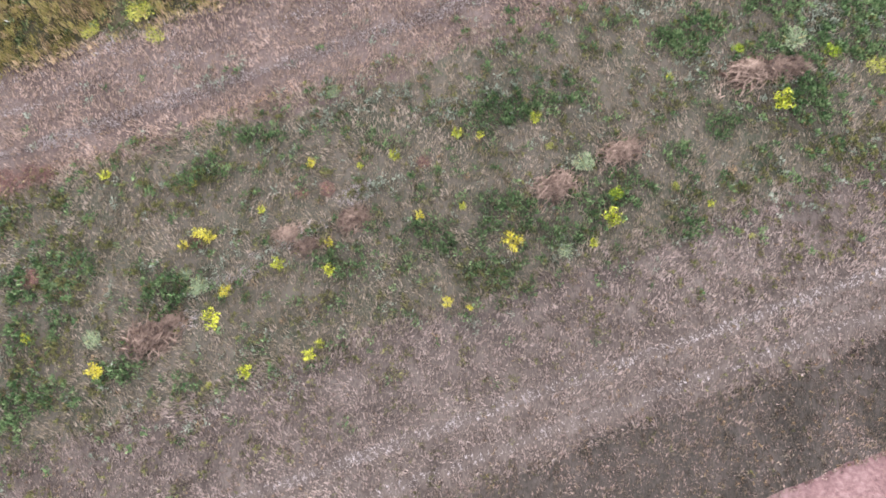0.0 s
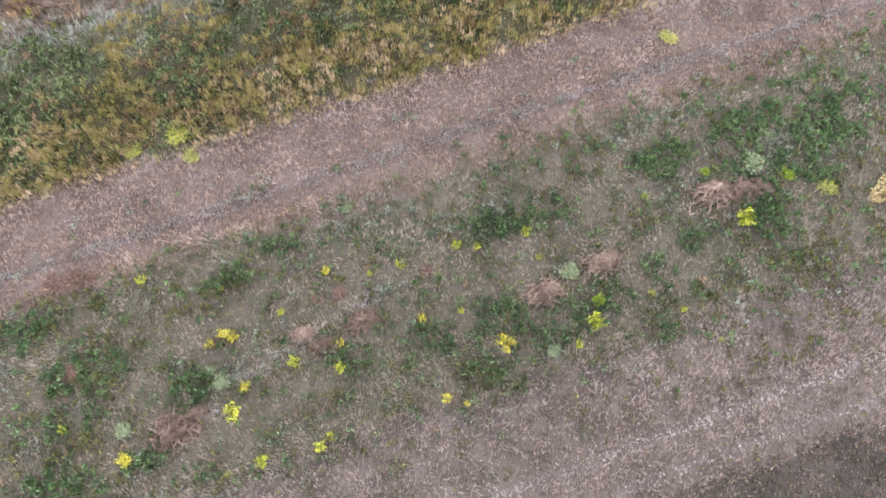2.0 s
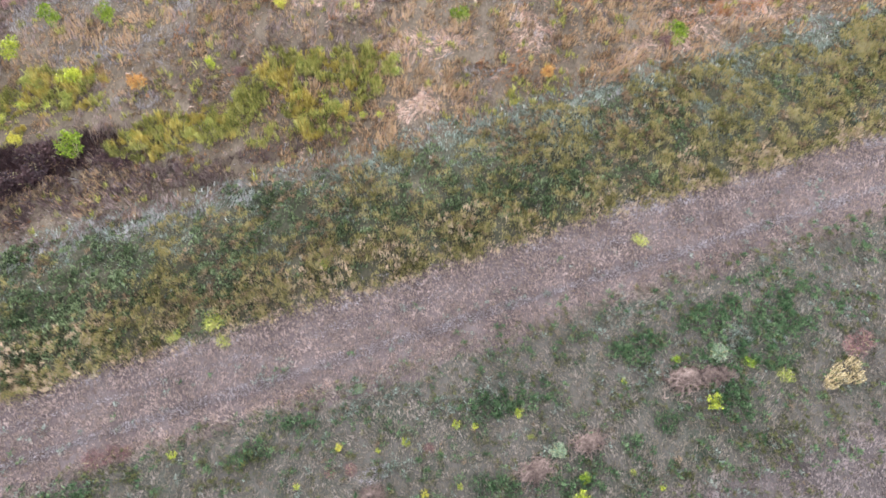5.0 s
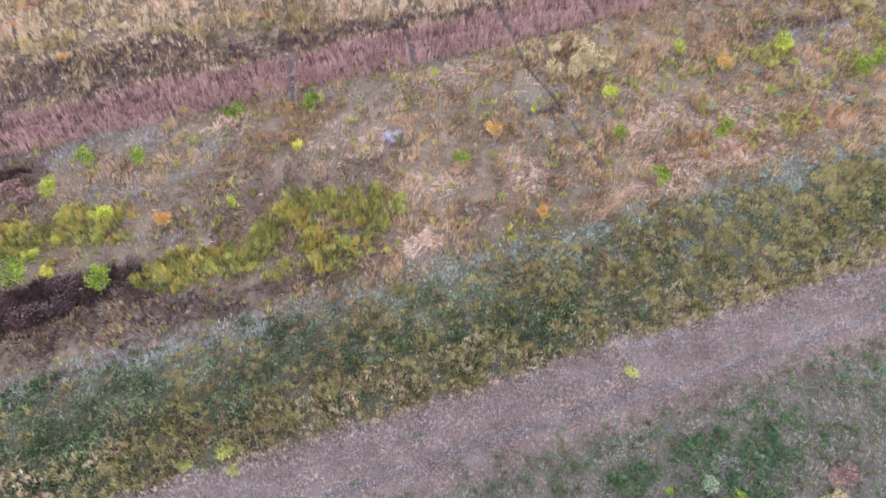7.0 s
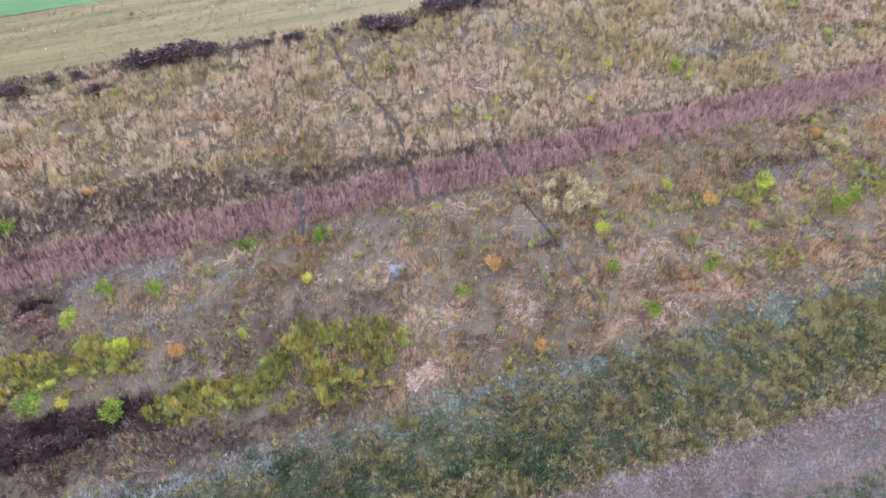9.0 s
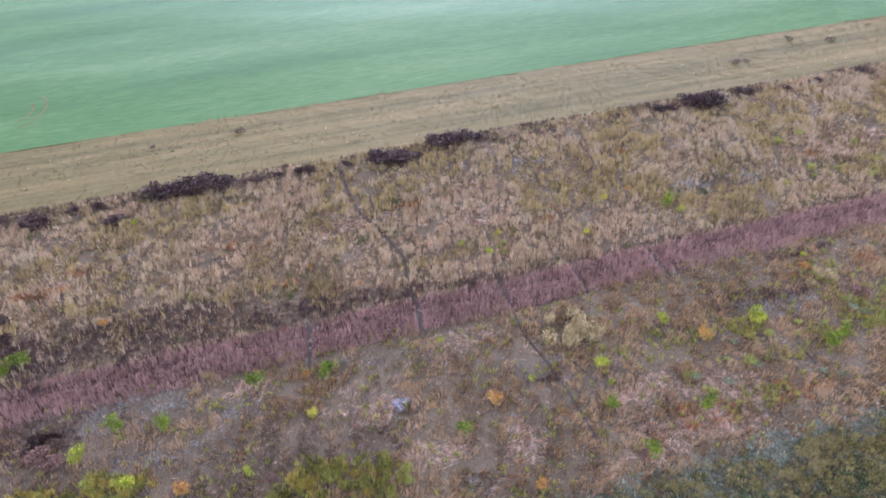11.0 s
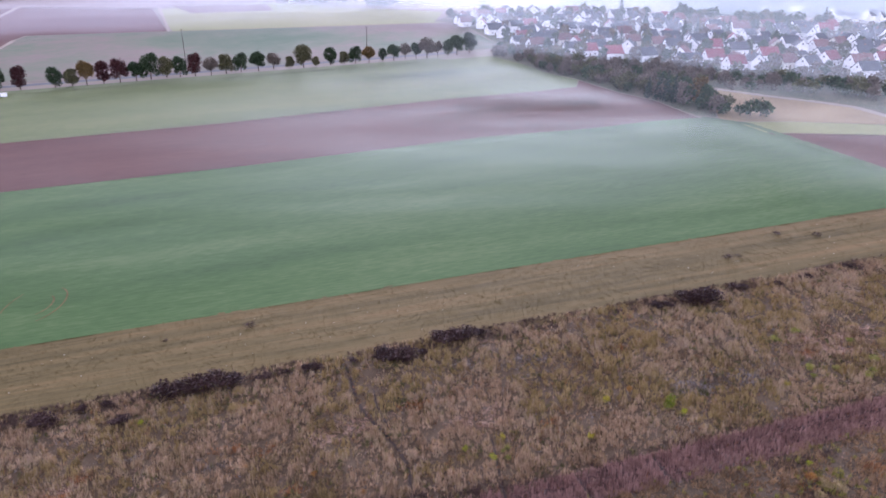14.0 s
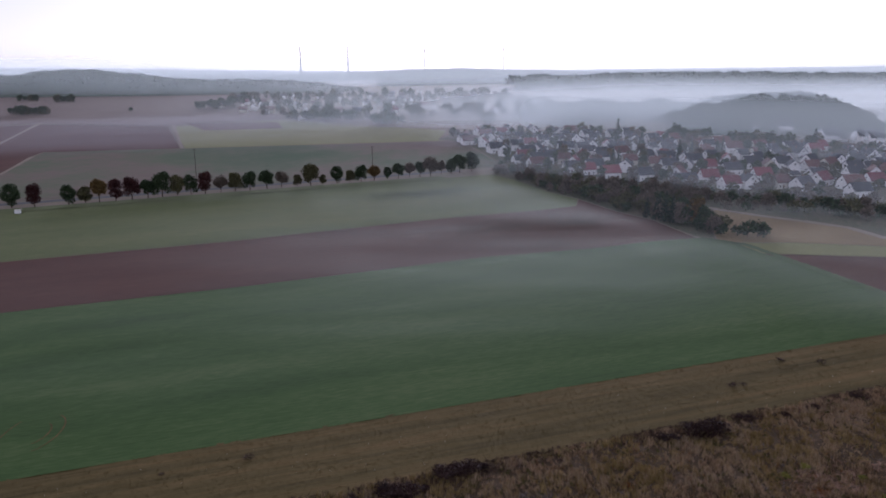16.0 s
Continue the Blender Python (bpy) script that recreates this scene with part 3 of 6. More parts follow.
OLIVE_SPOTS = [(-16.5, 6.5, 3.0, 1.6), (-19.0, 2.0, 3.0, 1.5), (1.5, 5.0, 2.2, 0.8), (15.0, 9.5, 2.0, 0.8), (8.5, 10.6, 1.2, 0.6), (-12.5, 9.5, 3.0, 1.0), (-6.0, 4.2, 2.2, 0.6), (20.0, 10.5, 2.0, 0.8), (-20.0, 9.0, 3.0, 1.0)]


def near_growth():
    tracks = lambda v: np.minimum(np.abs(v + 1.44), np.abs(v + 3.16))
    # mown strip: dense short grass, thinner on the wheel tracks
    x, y = sow(-46, 56, -4.4, 3.8, 42, lambda x, y, u, v: np.where(tracks(v) < 0.26, 0.06, 1.0))
    turf("mown_grass", x, y, 4, 0.12, 0.14, 0.36, 0.066, 0.4, MOWNBLADE, "short mown brownish grass stubble", lean=0.5, flow=away)
    x, y = sow(-46, 56, -8.8, -4.0, 42)
    turf("margin_grass", x, y, 4, 0.12, 0.14, 0.36, 0.066, 0.4, MARGINBLADE, "coarse darker grass beside the soil", lean=0.5, flow=away)
    x, y = sow(-46, 56, -8.6, 3.4, 3.0, patchy(3.0, 12, 0.3, 0.7))
    turf("dark_tufts", x, y, 9, 0.07, 0.12, 0.22, 0.04, 0.6, BROWNHERB, "small dark tufts between mown grass")
    x, y = sow(-46, 56, -8.0, 3.6, 4, patchy(2.2, 11, 0.45, 0.75))
    turf("low_weeds", x, y, 10, 0.12, 0.08, 0.18, 0.05, 0.7, OLIVELEAF, "low olive weeds between mown grass", "weeds", leaf=True)
    # the wheel tracks: pale pressed grass in tread bars across
    x, y = sow(-46, 56, -3.6, -1.0, 150, lambda x, y, u, v: np.where(tracks(v) < 0.17 + 0.12 * vnoise(u, v * 0, 0.7, 8), np.where(v > -2.3, 1.0, 0.6) * np.clip(0.55 + 0.5 * np.sin(u * 19 + 3 * v), 0.1, 1), 0))
    turf("pressed_grass", x, y, 3, 0.05, 0.08, 0.2, 0.065, 0.6, PRESSED, "pale pressed grass in the wheel tracks", lean=0.7, flow=away)
    x, y = sow(-55, 70, 16.4, 20.2, 120, lambda x, y, u, v: np.where(np.minimum(np.abs(v - 17.3), np.abs(v - 19.4)) < 0.14 + 0.28 * vnoise(u, v * 0, 1.5, 9), np.where(v < 18.4, 1.0, 0.3), 0))
    turf("pressed_grass", x, y, 3, 0.08, 0.08, 0.24, 0.055, 0.7, PRESSED, "pale pressed grass along the lane")
    x, y = sow(-55, 70, 20.4, 22.2, 55, lambda x, y, u, v: patchy(2.5, 52, 0.4, 0.7)(x, y, u, v) * np.clip((u + 12) / 30, 0.25, 1))
    turf("straw_litter", x, y, 4, 0.16, 0.14, 0.3, 0.06, 0.7, PRESSED, "pale straw litter at the meadow edge", lean=0.7, flow=away)
    # weedy strip: dry grass all over, weeds in patches
    x, y = sow(-50, 60, 3.0, 15.8, 38)
    turf("dry_grass", x, y, 4, 0.13, 0.15, 0.40, 0.066, 0.4, STRAW, "dry straw-coloured grass among weeds", lean=0.5, flow=away)
    x, y = sow(-50, 60, -0.5, 19.5, 13, lambda x, y, u, v: zones(GREEN_SPOTS, 0.10, 1.3, 21, 0.8)(x, y, u, v) * np.clip((16.6 - v) / 1.5, 0.04, 1) * np.clip((v - 1.5) / 1.5, 0.1, 1))
    turf("green_weeds", x, y, 26, 0.26, 0.16, 0.40, 0.085, 0.6, GREENLEAF, "patches of dark green leafy weeds", "weeds", leaf=True, mound=0.5)
    x, y = sow(-50, 60, -0.5, 16.0, 7, zones(OLIVE_SPOTS, 0.2, 1.1, 31, 1.0))
    turf("olive_weeds", x, y, 20, 0.22, 0.14, 0.34, 0.08, 0.6, OLIVELEAF, "olive weeds in the rough strip", "weeds", leaf=True, mound=0.5)
    x, y = sow(-50, 60, 2.0, 19.5, 7, zones(SAGE_SPOTS, 0.09, 1.4, 41, 0.9))
    turf("grey_weeds", x, y, 20, 0.26, 0.12, 0.30, 0.07, 0.7, SAGELEAF, "soft grey-green weeds in patches", "weeds", leaf=True, mound=0.4)
    x, y = sow(-50, 60, 2.0, 16.0, 1.4, zones([(-19.5, 11.5, 3.5, 0.9), (-18.5, 6.3, 1.6, 0.5), (-5.2, 9.3, 1.4, 0.4), (-0.4, 10.6, 0.9, 0.4), (12.0, 8.8, 2.0, 0.6)], 0.10, 1.4, 43, 1.0))
    turf("brown_weeds", x, y, 26, 0.2, 0.12, 0.26, 0.045, 0.8, BROWNHERB, "withered brown weeds in patches", "weeds", leaf=True, mound=0.4)
    x, y = sow(-50, 60, 13.6, 16.2, 40, zones([(-16.5, 12.0, 4.0, 0.8), (-9.0, 14.0, 3.5, 0.6), (-1.0, 16.2, 3.0, 0.4)], 0.03, 1.0, 45, 0.9))
    turf("pinkish_straw", x, y, 5, 0.16, 0.12, 0.24, 0.03, 1.0, LODGED, "pinkish straw lying along the lane", lean=0.8, flow=swirl)
    # a pale trail of lying straw past the heaps
    x, y = sow(-20, 6, 2.0, 14.0, 60, zones([(-9.6, 5.6, 1.5, 0.3), (-7.4, 6.9, 1.5, 0.3), (-5.6, 7.9, 1.3, 0.3), (-3.8, 9.2, 1.0, 0.5), (-12.5, 3.6, 1.2, 0.7)], 0.0, 0.8, 47, 0.8))
    turf("straw_trail", x, y, 5, 0.14, 0.14, 0.3, 0.05, 0.4, PRESSED, "pale trail of lying straw among weeds", lean=0.9, flow=lambda x, y: 0.45 + 0.8 * (vnoise(x, y, 0.7, 79) - 0.5))
    # lane
    x, y = sow(-55, 70, 15.0, 21.8, 40, lambda x, y, u, v: np.where(np.abs(v - 17.3) < 0.4, 0.3, np.where(np.abs(v - 19.4) < 0.25, 0.6, 1.0)))
    turf("lane_grass", x, y, 4, 0.12, 0.13, 0.34, 0.066, 0.4, LANEBLADE, "very short brownish grass on the lane", lean=0.5, flow=away)
    x, y = sow(-55, 70, 15.0, 21.6, 2.6, patchy(2.4, 53, 0.35, 0.75))
    turf("dark_tufts", x, y, 9, 0.08, 0.10, 0.2, 0.04, 0.6, BROWNHERB, "small dark tufts on the lane")

    # meadow: ochre mounds by the lane, dark green ones behind, a pale grey-green band at the back
    def mix(x, y):
        return 0.6 * vnoise(x, y, 2.6, 64) + 0.4 * vnoise(x, y, 0.9, 65) - 0.5
    x, y = sow(-65, 85, 21.2, 31.6, 6.0, lambda x, y, u, v: np.clip(1.3 - (v - 21.4) / 7.0 + 3.0 * mix(x, y) + 0.35 * np.clip(u / 20, -1, 1), 0, 1) * np.clip(3.0 * vnoise(x, y, 1.5, 67) - 0.4, 0.15, 1))
    turf("meadow_growth", x, y, 44, 0.44, 0.3, 0.85, 0.055, 0.2, MEADOWBLADE, "olive and ochre meadow clumps", "meadow plants", mound=0.62)
    x, y = sow(-65, 85, 21.6, 32.0, 8.0, lambda x, y, u, v: np.clip(0.75 - np.abs(v - 26.0) / 7.0 - 2.4 * mix(x, y) - 0.42 * np.clip(u / 20, -1, 1), 0, 1))
    turf("meadow_leaves", x, y, 24, 0.34, 0.22, 0.54, 0.085, 0.6, BLUEGREEN, "dark green low meadow leaves", "meadow plants", leaf=True, mound=0.55)
    x, y = sow(-65, 85, 20.9, 25.0, 8, lambda x, y, u, v: np.clip(1.15 - (v - 21.0) / 3.4 + 2.6 * (vnoise(x, y, 2.0, 121) - 0.5), 0, 1) * np.clip(3 * vnoise(x, y, 0.8, 122) - 0.5, 0.1, 1))
    turf("dry_meadow_grass", x, y, 20, 0.34, 0.4, 0.85, 0.05, 0.18, DRYBLADE, "beige dry grass mounds along the lane", mound=0.6)
    x, y = sow(-65, 85, 21.8, 31.0, 3.6, patchy(2.6, 63, 0.46, 0.66))
    turf("brown_meadow_growth", x, y, 30, 0.34, 0.24, 0.55, 0.07, 0.5, BROWNHERB, "brownish withered meadow clumps", "meadow plants", mound=0.6)
    x, y = sow(-65, 90, 22.4, 32.8, 14, lambda x, y, u, v: np.clip((v - 25.5) / 6 + 2.0 * mix(x, y), 0.04, 1) * np.clip(0.75 + 0.4 * u / 20, 0.3, 1))
    turf("pale_meadow_grass", x, y, 9, 0.26, 0.18, 0.42, 0.07, 0.6, SAGELEAF, "pale grey-green grass in the meadow", lean=0.4, flow=away)
    x, y = sow(-65, 90, 30.2, 32.6, 16, lambda x, y, u, v: np.clip(2.2 * vnoise(u, v, 3.0, 69) - 0.6, 0.05, 1) * np.where(u < -4, 1.0, 0.3))
    turf("pale_edge_grass", x, y, 6, 0.2, 0.2, 0.45, 0.07, 0.6, PALEMAT, "pale dry grass along the meadow edge", lean=0.6, flow=away)


near_growth()

PINK_SPOTS = [(-1.4, 35.8, 2.0, 1.6), (8.1, 42.8, 3.0, 2.0), (-13.7, 77.0, 5.5, 2.2), (24.0, 44.2, 6.0, 2.5), (3.1, 57.0, 4.0, 1.2), (29.4, 49.0, 4.0, 2.2), (-6.7, 47.0, 3.0, 1.6), (19.4, 49.0, 3.0, 1.6), (-18.2, 50.2, 3.0, 1.2), (-0.4, 41.8, 3.0, 1.6),
              (12.0, 36.5, 4.0, 1.6), (30.0, 41.0, 6.0, 2.0), (-46.0, 67.6, 4.0, 1.6), (3.5, 57.6, 1.4, 0.9), (27.6, 49.8, 3.5, 1.6), (17.6, 40.7, 3.0, 1.4), (5.9, 79.5, 5.0, 2.0), (60.0, 96.0, 9.0, 4.0), (-8.5, 48.0, 3.0, 1.4)]
GREY_SPOTS = [(41.0, 86.5, 8.0, 2.6), (-29.9, 47.8, 6.0, 2.2), (-3.5, 47.8, 1.2, 0.9), (10.6, 52.1, 3.0, 1.4), (36.3, 60.3, 6.0, 1.8), (-22.0, 43.0, 5.0, 1.6), (4.0, 39.0, 2.0, 1.0), (-8.0, 53.5, 4.0, 1.4), (12.7, 92.0, 4.5, 1.8), (4.2, 92.4, 3.0, 1.4), (-26.7, 42.3, 3.6, 1.8), (-21.7, 41.2, 1.6, 0.6), (-19.7, 47.9, 2.6, 1.2), (-22.6, 37.3, 2.6, 1.0), (8.4, 42.0, 1.2, 1.2), (12.6, 51.4, 1.2, 1.2), (-38.1, 72.7, 1.6, 0.9), (-27.3, 70.9, 2.0, 0.8), (34.0, 69.6, 4.0, 1.2)]
OLIVE_AREAS = [(33.6, 57.4, 2.2, 1.8), (27.6, 56.3, 2.6, 1.6), (45.4, 65.8, 4.0, 2.2), (41.4, 55.3, 3.0, 2.0), (35.1, 53.4, 4.0, 1.4), (-17.9, 34.0, 6.0, 2.0), (10.0, 72.0, 5.0, 2.0), (52.0, 60.0, 8.0, 4.0), (31.0, 47.5, 4.0, 1.4), (6.0, 36.0, 5.0, 1.2), (22.0, 55.0, 6.0, 1.5)]
RUST_AREAS = [(-19.7, 43.9, 0.9, 1.2), (-12.2, 32.3, 1.4, 0.7), (-16.6, 31.7, 1.4, 0.7), (-15.0, 40.0, 0.8, 0.6), (28.0, 55.1, 1.6, 0.9), (42.8, 65.8, 1.5, 0.9), (24.2, 45.3, 4.5, 1.9), (35.1, 48.5, 3.5, 1.6), (12.3, 46.7, 2.2, 1.0), (6.0, 39.4, 2.6, 1.4),
              (-21.6, 73.6, 2.6, 1.3), (-46.4, 65.4, 4.0, 0.9), (-42.5, 69.3, 1.8, 1.0), (-27.1, 73.8, 1.8, 0.9), (-3.6, 82.1, 2.5, 1.4), (15.0, 78.3, 2.2, 0.8), (51.6, 68.3, 1.4, 1.2), (27.9, 94.9, 1.0, 1.2), (54.6, 92.6, 1.5, 0.8), (-17.5, 66.4, 1.8, 0.8)]
OCHRE_AREAS = [(-39.5, 62.1, 4.0, 1.4), (-45.2, 74.4, 4.5, 1.8), (-33.7, 58.5, 6.0, 1.6), (57.9, 88.2, 4.0, 1.6), (52.4, 83.8, 2.5, 0.9), (8.8, 75.1, 3.0, 1.2), (35.9, 53.0, 3.2, 1.4), (25.0, 58.0, 2.5, 1.2), (-31.0, 82.0, 6.0, 1.6), (0.0, 70.0, 5.0, 1.2), (22.0, 88.0, 6.0, 1.6)]
DARK_AREAS = [(-26.0, 28.8, 9.0, 1.6), (-16.0, 30.6, 5.0, 1.2), (-38.4, 43.6, 5.0, 1.6), (10.6, 50.6, 2.0, 0.6), (38.0, 62.5, 9.0, 1.0), (44.0, 70.0, 5.0, 1.0), (47.2, 87.5, 2.2, 0.8), (35.0, 62.4, 3.0, 0.8), (-38.0, 44.0, 3.0, 0.9), (-28.5, 27.8, 7.0, 1.2), (-14.0, 31.4, 5.0, 0.9)]


def middle_growth():
    def crease(x, y):
        """0 along the creases between clumps, 1 within a clump."""
        a = np.abs(vnoise(x + 0.4 * vnoise(x, y, 0.9, 89), y * 0.75, 1.5, 88) - 0.5)
        b = np.abs(vnoise(x, y * 0.7, 3.4, 90) - 0.5)
        return np.clip(np.minimum(9 * a, 14 * b) - 0.28, 0, 1)

    def tall(x, y):
        return (0.25 + 1.5 * (0.55 * vnoise(x, y, 1.6, 84) + 0.45 * vnoise(x, y, 0.7, 85))) * (0.4 + 0.65 * crease(x, y))

    def band(x, y, u, v):
        """The dark withered band along the crop strip, broad at one end and narrow at the other."""
        half = np.interp(u, [-20, -5, 5, 15, 30], [4.0, 3.3, 1.9, 1.4, 0.6])
        return np.clip(1.35 - np.abs(v - 61.0 - half) / half + 1.6 * (vnoise(x, y, 2.6, 75) * 0.6 + vnoise(x, y, 0.9, 76) * 0.4 - 0.5), 0, 1) * np.clip((45 - u) / 30, 0.3, 1.0)

    def off_paths(x, y, u, v):
        """Bare along the trodden paths, and thin along the creases between clumps."""
        return np.where(from_path(x, y) < 0.12, 0.0, 0.06 + 0.94 * crease(x, y))
    # fallow: upright dry grass with lodged pinkish mats, grey and olive patches
    def bare(x, y, u, v):
        """Where lodged, grey or rusty patches push the common grass aside."""
        return np.maximum(np.maximum(zones(PINK_SPOTS, 0.0, 2.2, 87, 1.0)(x, y, u, v), zones(GREY_SPOTS, 0.0, 2.6, 91, 1.0)(x, y, u, v)), zones(RUST_AREAS, 0.0, 1.8, 103, 0.9)(x, y, u, v))

    def mauve(x, y, u, v):
        """Share of greyish mauve grass, more of it at one end of the fallow."""
        return np.clip(0.42 - u / 45 + 3.0 * (0.6 * vnoise(x, y, 6.0, 105) + 0.4 * vnoise(x, y, 2.0, 106) - 0.5), 0.05, 0.95)
    x, y = sow(-80, 120, 31.6, 56.8, 20, lambda x, y, u, v: off_paths(x, y, u, v) * (1 - 0.75 * bare(x, y, u, v)) * mauve(x, y, u, v))
    turf("mauve_grass", x, y, 4, 0.24, 0.36, 0.85, 0.09, 0.3, MAUVEGRASS, "greyish mauve withered grass on the fallow", lean=0.3, flow=swirl, wave=tall)
    x, y = sow(-80, 120, 31.6, 94.0, 15, zones(RUST_AREAS, 0.02, 1.8, 103, 0.9))
    turf("rusty_grass", x, y, 4, 0.24, 0.4, 0.9, 0.08, 0.3, RUSTGRASS, "rusty brown dry grass in patches", lean=0.35, flow=swirl, wave=tall)
    x, y = sow(-80, 120, 31.6, 56.8, 20, lambda x, y, u, v: off_paths(x, y, u, v) * (1 - 0.75 * bare(x, y, u, v)) * (1 - mauve(x, y, u, v)))
    turf("fallow_grass", x, y, 4, 0.24, 0.36, 0.9, 0.095, 0.3, REDGRASS, "dry reddish-brown grass on the fallow", lean=0.25, flow=swirl, wave=tall)
    x, y = sow(-80, 120, 33.0, 94.0, 14, zones(PINK_SPOTS, 0.03, 2.2, 87, 1.0))
    turf("lodged_grass", x, y, 5, 0.3, 0.4, 0.8, 0.075, 0.3, LODGED, "pale pinkish lodged grass in swirls", lean=1.1, flow=swirl)
    x, y = sow(-80, 120, 32.0, 94.0, 12, zones(GREY_SPOTS, 0.04, 2.6, 91, 1.0))
    turf("grey_grass", x, y, 5, 0.28, 0.3, 0.6, 0.08, 0.5, PALEMAT, "lavender-grey withered grass in patches", lean=0.4, flow=swirl)
    x, y = sow(-80, 120, 32.0, 57.0, 3.0, zones(OLIVE_AREAS, 0.10, 2.2, 95, 1.0))
    turf("olive_herbs", x, y, 20, 0.32, 0.4, 0.9, 0.08, 0.35, TALLWEED, "olive herbs scattered in the fallow", "weeds", mound=0.3)
    x, y = sow(-80, 120, 32.5, 56.0, 2.6, lambda x, y, u, v: patchy(2.2, 93, 0.48, 0.72)(x, y, u, v) * np.clip(0.5 + (u - 15) / 30, 0.45, 1))
    turf("brown_herbs", x, y, 16, 0.28, 0.35, 0.7, 0.08, 0.35, BROWNHERB, "brown withered herbs in the fallow", "weeds", mound=0.3)
    x, y = sow(-80, 120, 32.0, 56.0, 3, patchy(3.0, 83, 0.35, 0.7))
    turf("seed_stalks", x, y, 4, 0.14, 0.6, 1.0, 0.03, 0.12, STRAW, "thin pale seed stalks standing in the fallow")
    # crop strip in rows, gaps where tracks cross it
    x, y = sow(-90, 130, 55.8, 61.0, 22, lambda x, y, u, v: np.where(from_path(x, y) < 0.14, 0.0, np.where(np.abs(v - 59.2 - 0.5 * (vnoise(u, v * 0, 6.0, 72) - 0.5)) < 0.22, 0.12, 1.0)) * np.clip(0.5 + vnoise(x, y, 0.8, 73), 0, 1))
    turf("purple_crop", x, y, 5, 0.16, 0.6, 1.25, 0.07, 0.12, PURPLEBLADE, "dull purple-brown standing crop", "crop", wave=lambda x, y: 0.7 + 0.6 * vnoise(x, y, 0.9, 74))
    x, y = sow(-90, 130, 30.6, 72.0, 16, lambda x, y, u, v: np.maximum(zones(DARK_AREAS, 0.0, 2.4, 71, 0.8)(x, y, u, v), band(x, y, u, v)))
    turf("dark_grass", x, y, 6, 0.25, 0.4, 0.8, 0.08, 0.3, DARKBLADE, "dark withered purplish grass beside the crop", wave=tall)
    # tall dry grass with narrow trodden paths
    def kind(x, y, u, v):
        return 0.55 * vnoise(x, y, 7.0, 107) + 0.3 * vnoise(x, y, 2.2, 108) + 0.15 * vnoise(x, y, 0.8, 109)
    ochre = zones(OCHRE_AREAS, 0.0, 2.0, 119, 1.0)
    for name, material, label, share in (
            ("tall_dry_grass", DRYBLADE, "tall beige dry grass in clumps", lambda k, o: np.clip(1.6 - np.abs(k - 0.5) / 0.07, 0.12, 1) * (1 - 0.8 * o)),
            ("ochre_grass", OCHREGRASS, "olive and ochre dry grass in clumps", lambda k, o: np.maximum(np.clip((k - 0.52) / 0.08, 0.06, 0.9), o)),
            ("rosy_grass", ROSEGRASS, "rosy beige dry grass in clumps", lambda k, o: np.clip((0.465 - k) / 0.08, 0.06, 0.9) * (1 - 0.8 * o))):
        x, y = sow(-110, 160, 61.0, 95.0, 13, lambda x, y, u, v: off_paths(x, y, u, v) * (1 - 0.85 * band(x, y, u, v)) * (1 - 0.8 * bare(x, y, u, v)) * share(kind(x, y, u, v), ochre(x, y, u, v)))
        turf(name, x, y, 5, 0.26, 0.5, 1.15, 0.095, 0.2, material, label, lean=0.15, flow=away, wave=tall)
    x, y = sow(-110, 160, 61.5, 94.0, 0.8, patchy(5.0, 97, 0.5, 0.8))
    turf("reddish_grass", x, y, 14, 0.4, 0.4, 0.8, 0.08, 0.35, REDGRASS, "reddish patches in the tall grass")
    x, y = sow(-110, 160, 61.5, 94.0, 0.9, patchy(2.4, 100, 0.52, 0.75))
    turf("olive_clumps", x, y, 14, 0.3, 0.4, 0.8, 0.08, 0.35, OLIVELEAF, "olive herb clumps in the tall grass", "weeds", mound=0.3)
    x, y = sow(-110, 160, 61.5, 94.0, 1.3, patchy(3.0, 98, 0.48, 0.75))
    turf("dark_clumps", x, y, 14, 0.3, 0.4, 0.8, 0.08, 0.35, BROWNHERB, "dark herb clumps in the tall grass", "weeds", mound=0.3)
    x, y = sow(-110, 150, 92.2, 95.8, 7, lambda x, y, u, v: np.clip(1.8 * vnoise(x, y, 5.0, 141) - 0.2, 0.1, 1))
    turf("brown_fringe", x, y, 14, 0.28, 0.35, 0.75, 0.045, 0.4, DARKBLADE, "brown withered fringe along the stubble")

    # stands of tall weeds, pale stalks and dark tangle
    def stand(cx, cy, rx, ry, seed):
        return zones([(cx, cy, rx, ry)], 0.0, 1.7, seed, 2.0)
    for cx, cy, rx, ry, seed in ((-8.8, 38.8, 5.5, 3.6, 111), (-33.0, 36.4, 8.0, 3.0, 112), (-18.0, 34.2, 5, 1.8, 113), (-9.0, 34.2, 4.0, 1.2, 117), (51, 59, 5, 2.0, 115), (33.6, 57.4, 2.2, 1.6, 116)):
        cu, cv = across(cx, cy)
        x, y = sow(cu - 1.3 * rx, cu + 1.3 * rx, cv - 1.3 * ry, cv + 1.3 * ry, 12, stand(cx, cy, rx, ry, seed))
        pale = vnoise(x, y, 0.9, seed + 2) > 0.62
        turf("tall_weeds", x[~pale], y[~pale], 22, 0.24, 0.5, 1.25, 0.05, 0.22, TALLWEED, "stand of tall yellow-green weeds", "weeds", leaf=True, wave=tall)
        turf("golden_weeds", x[pale], y[pale], 20, 0.2, 0.6, 1.3, 0.05, 0.2, GOLDWEED, "golden weeds in a tall stand", "weeds", leaf=True, wave=tall)
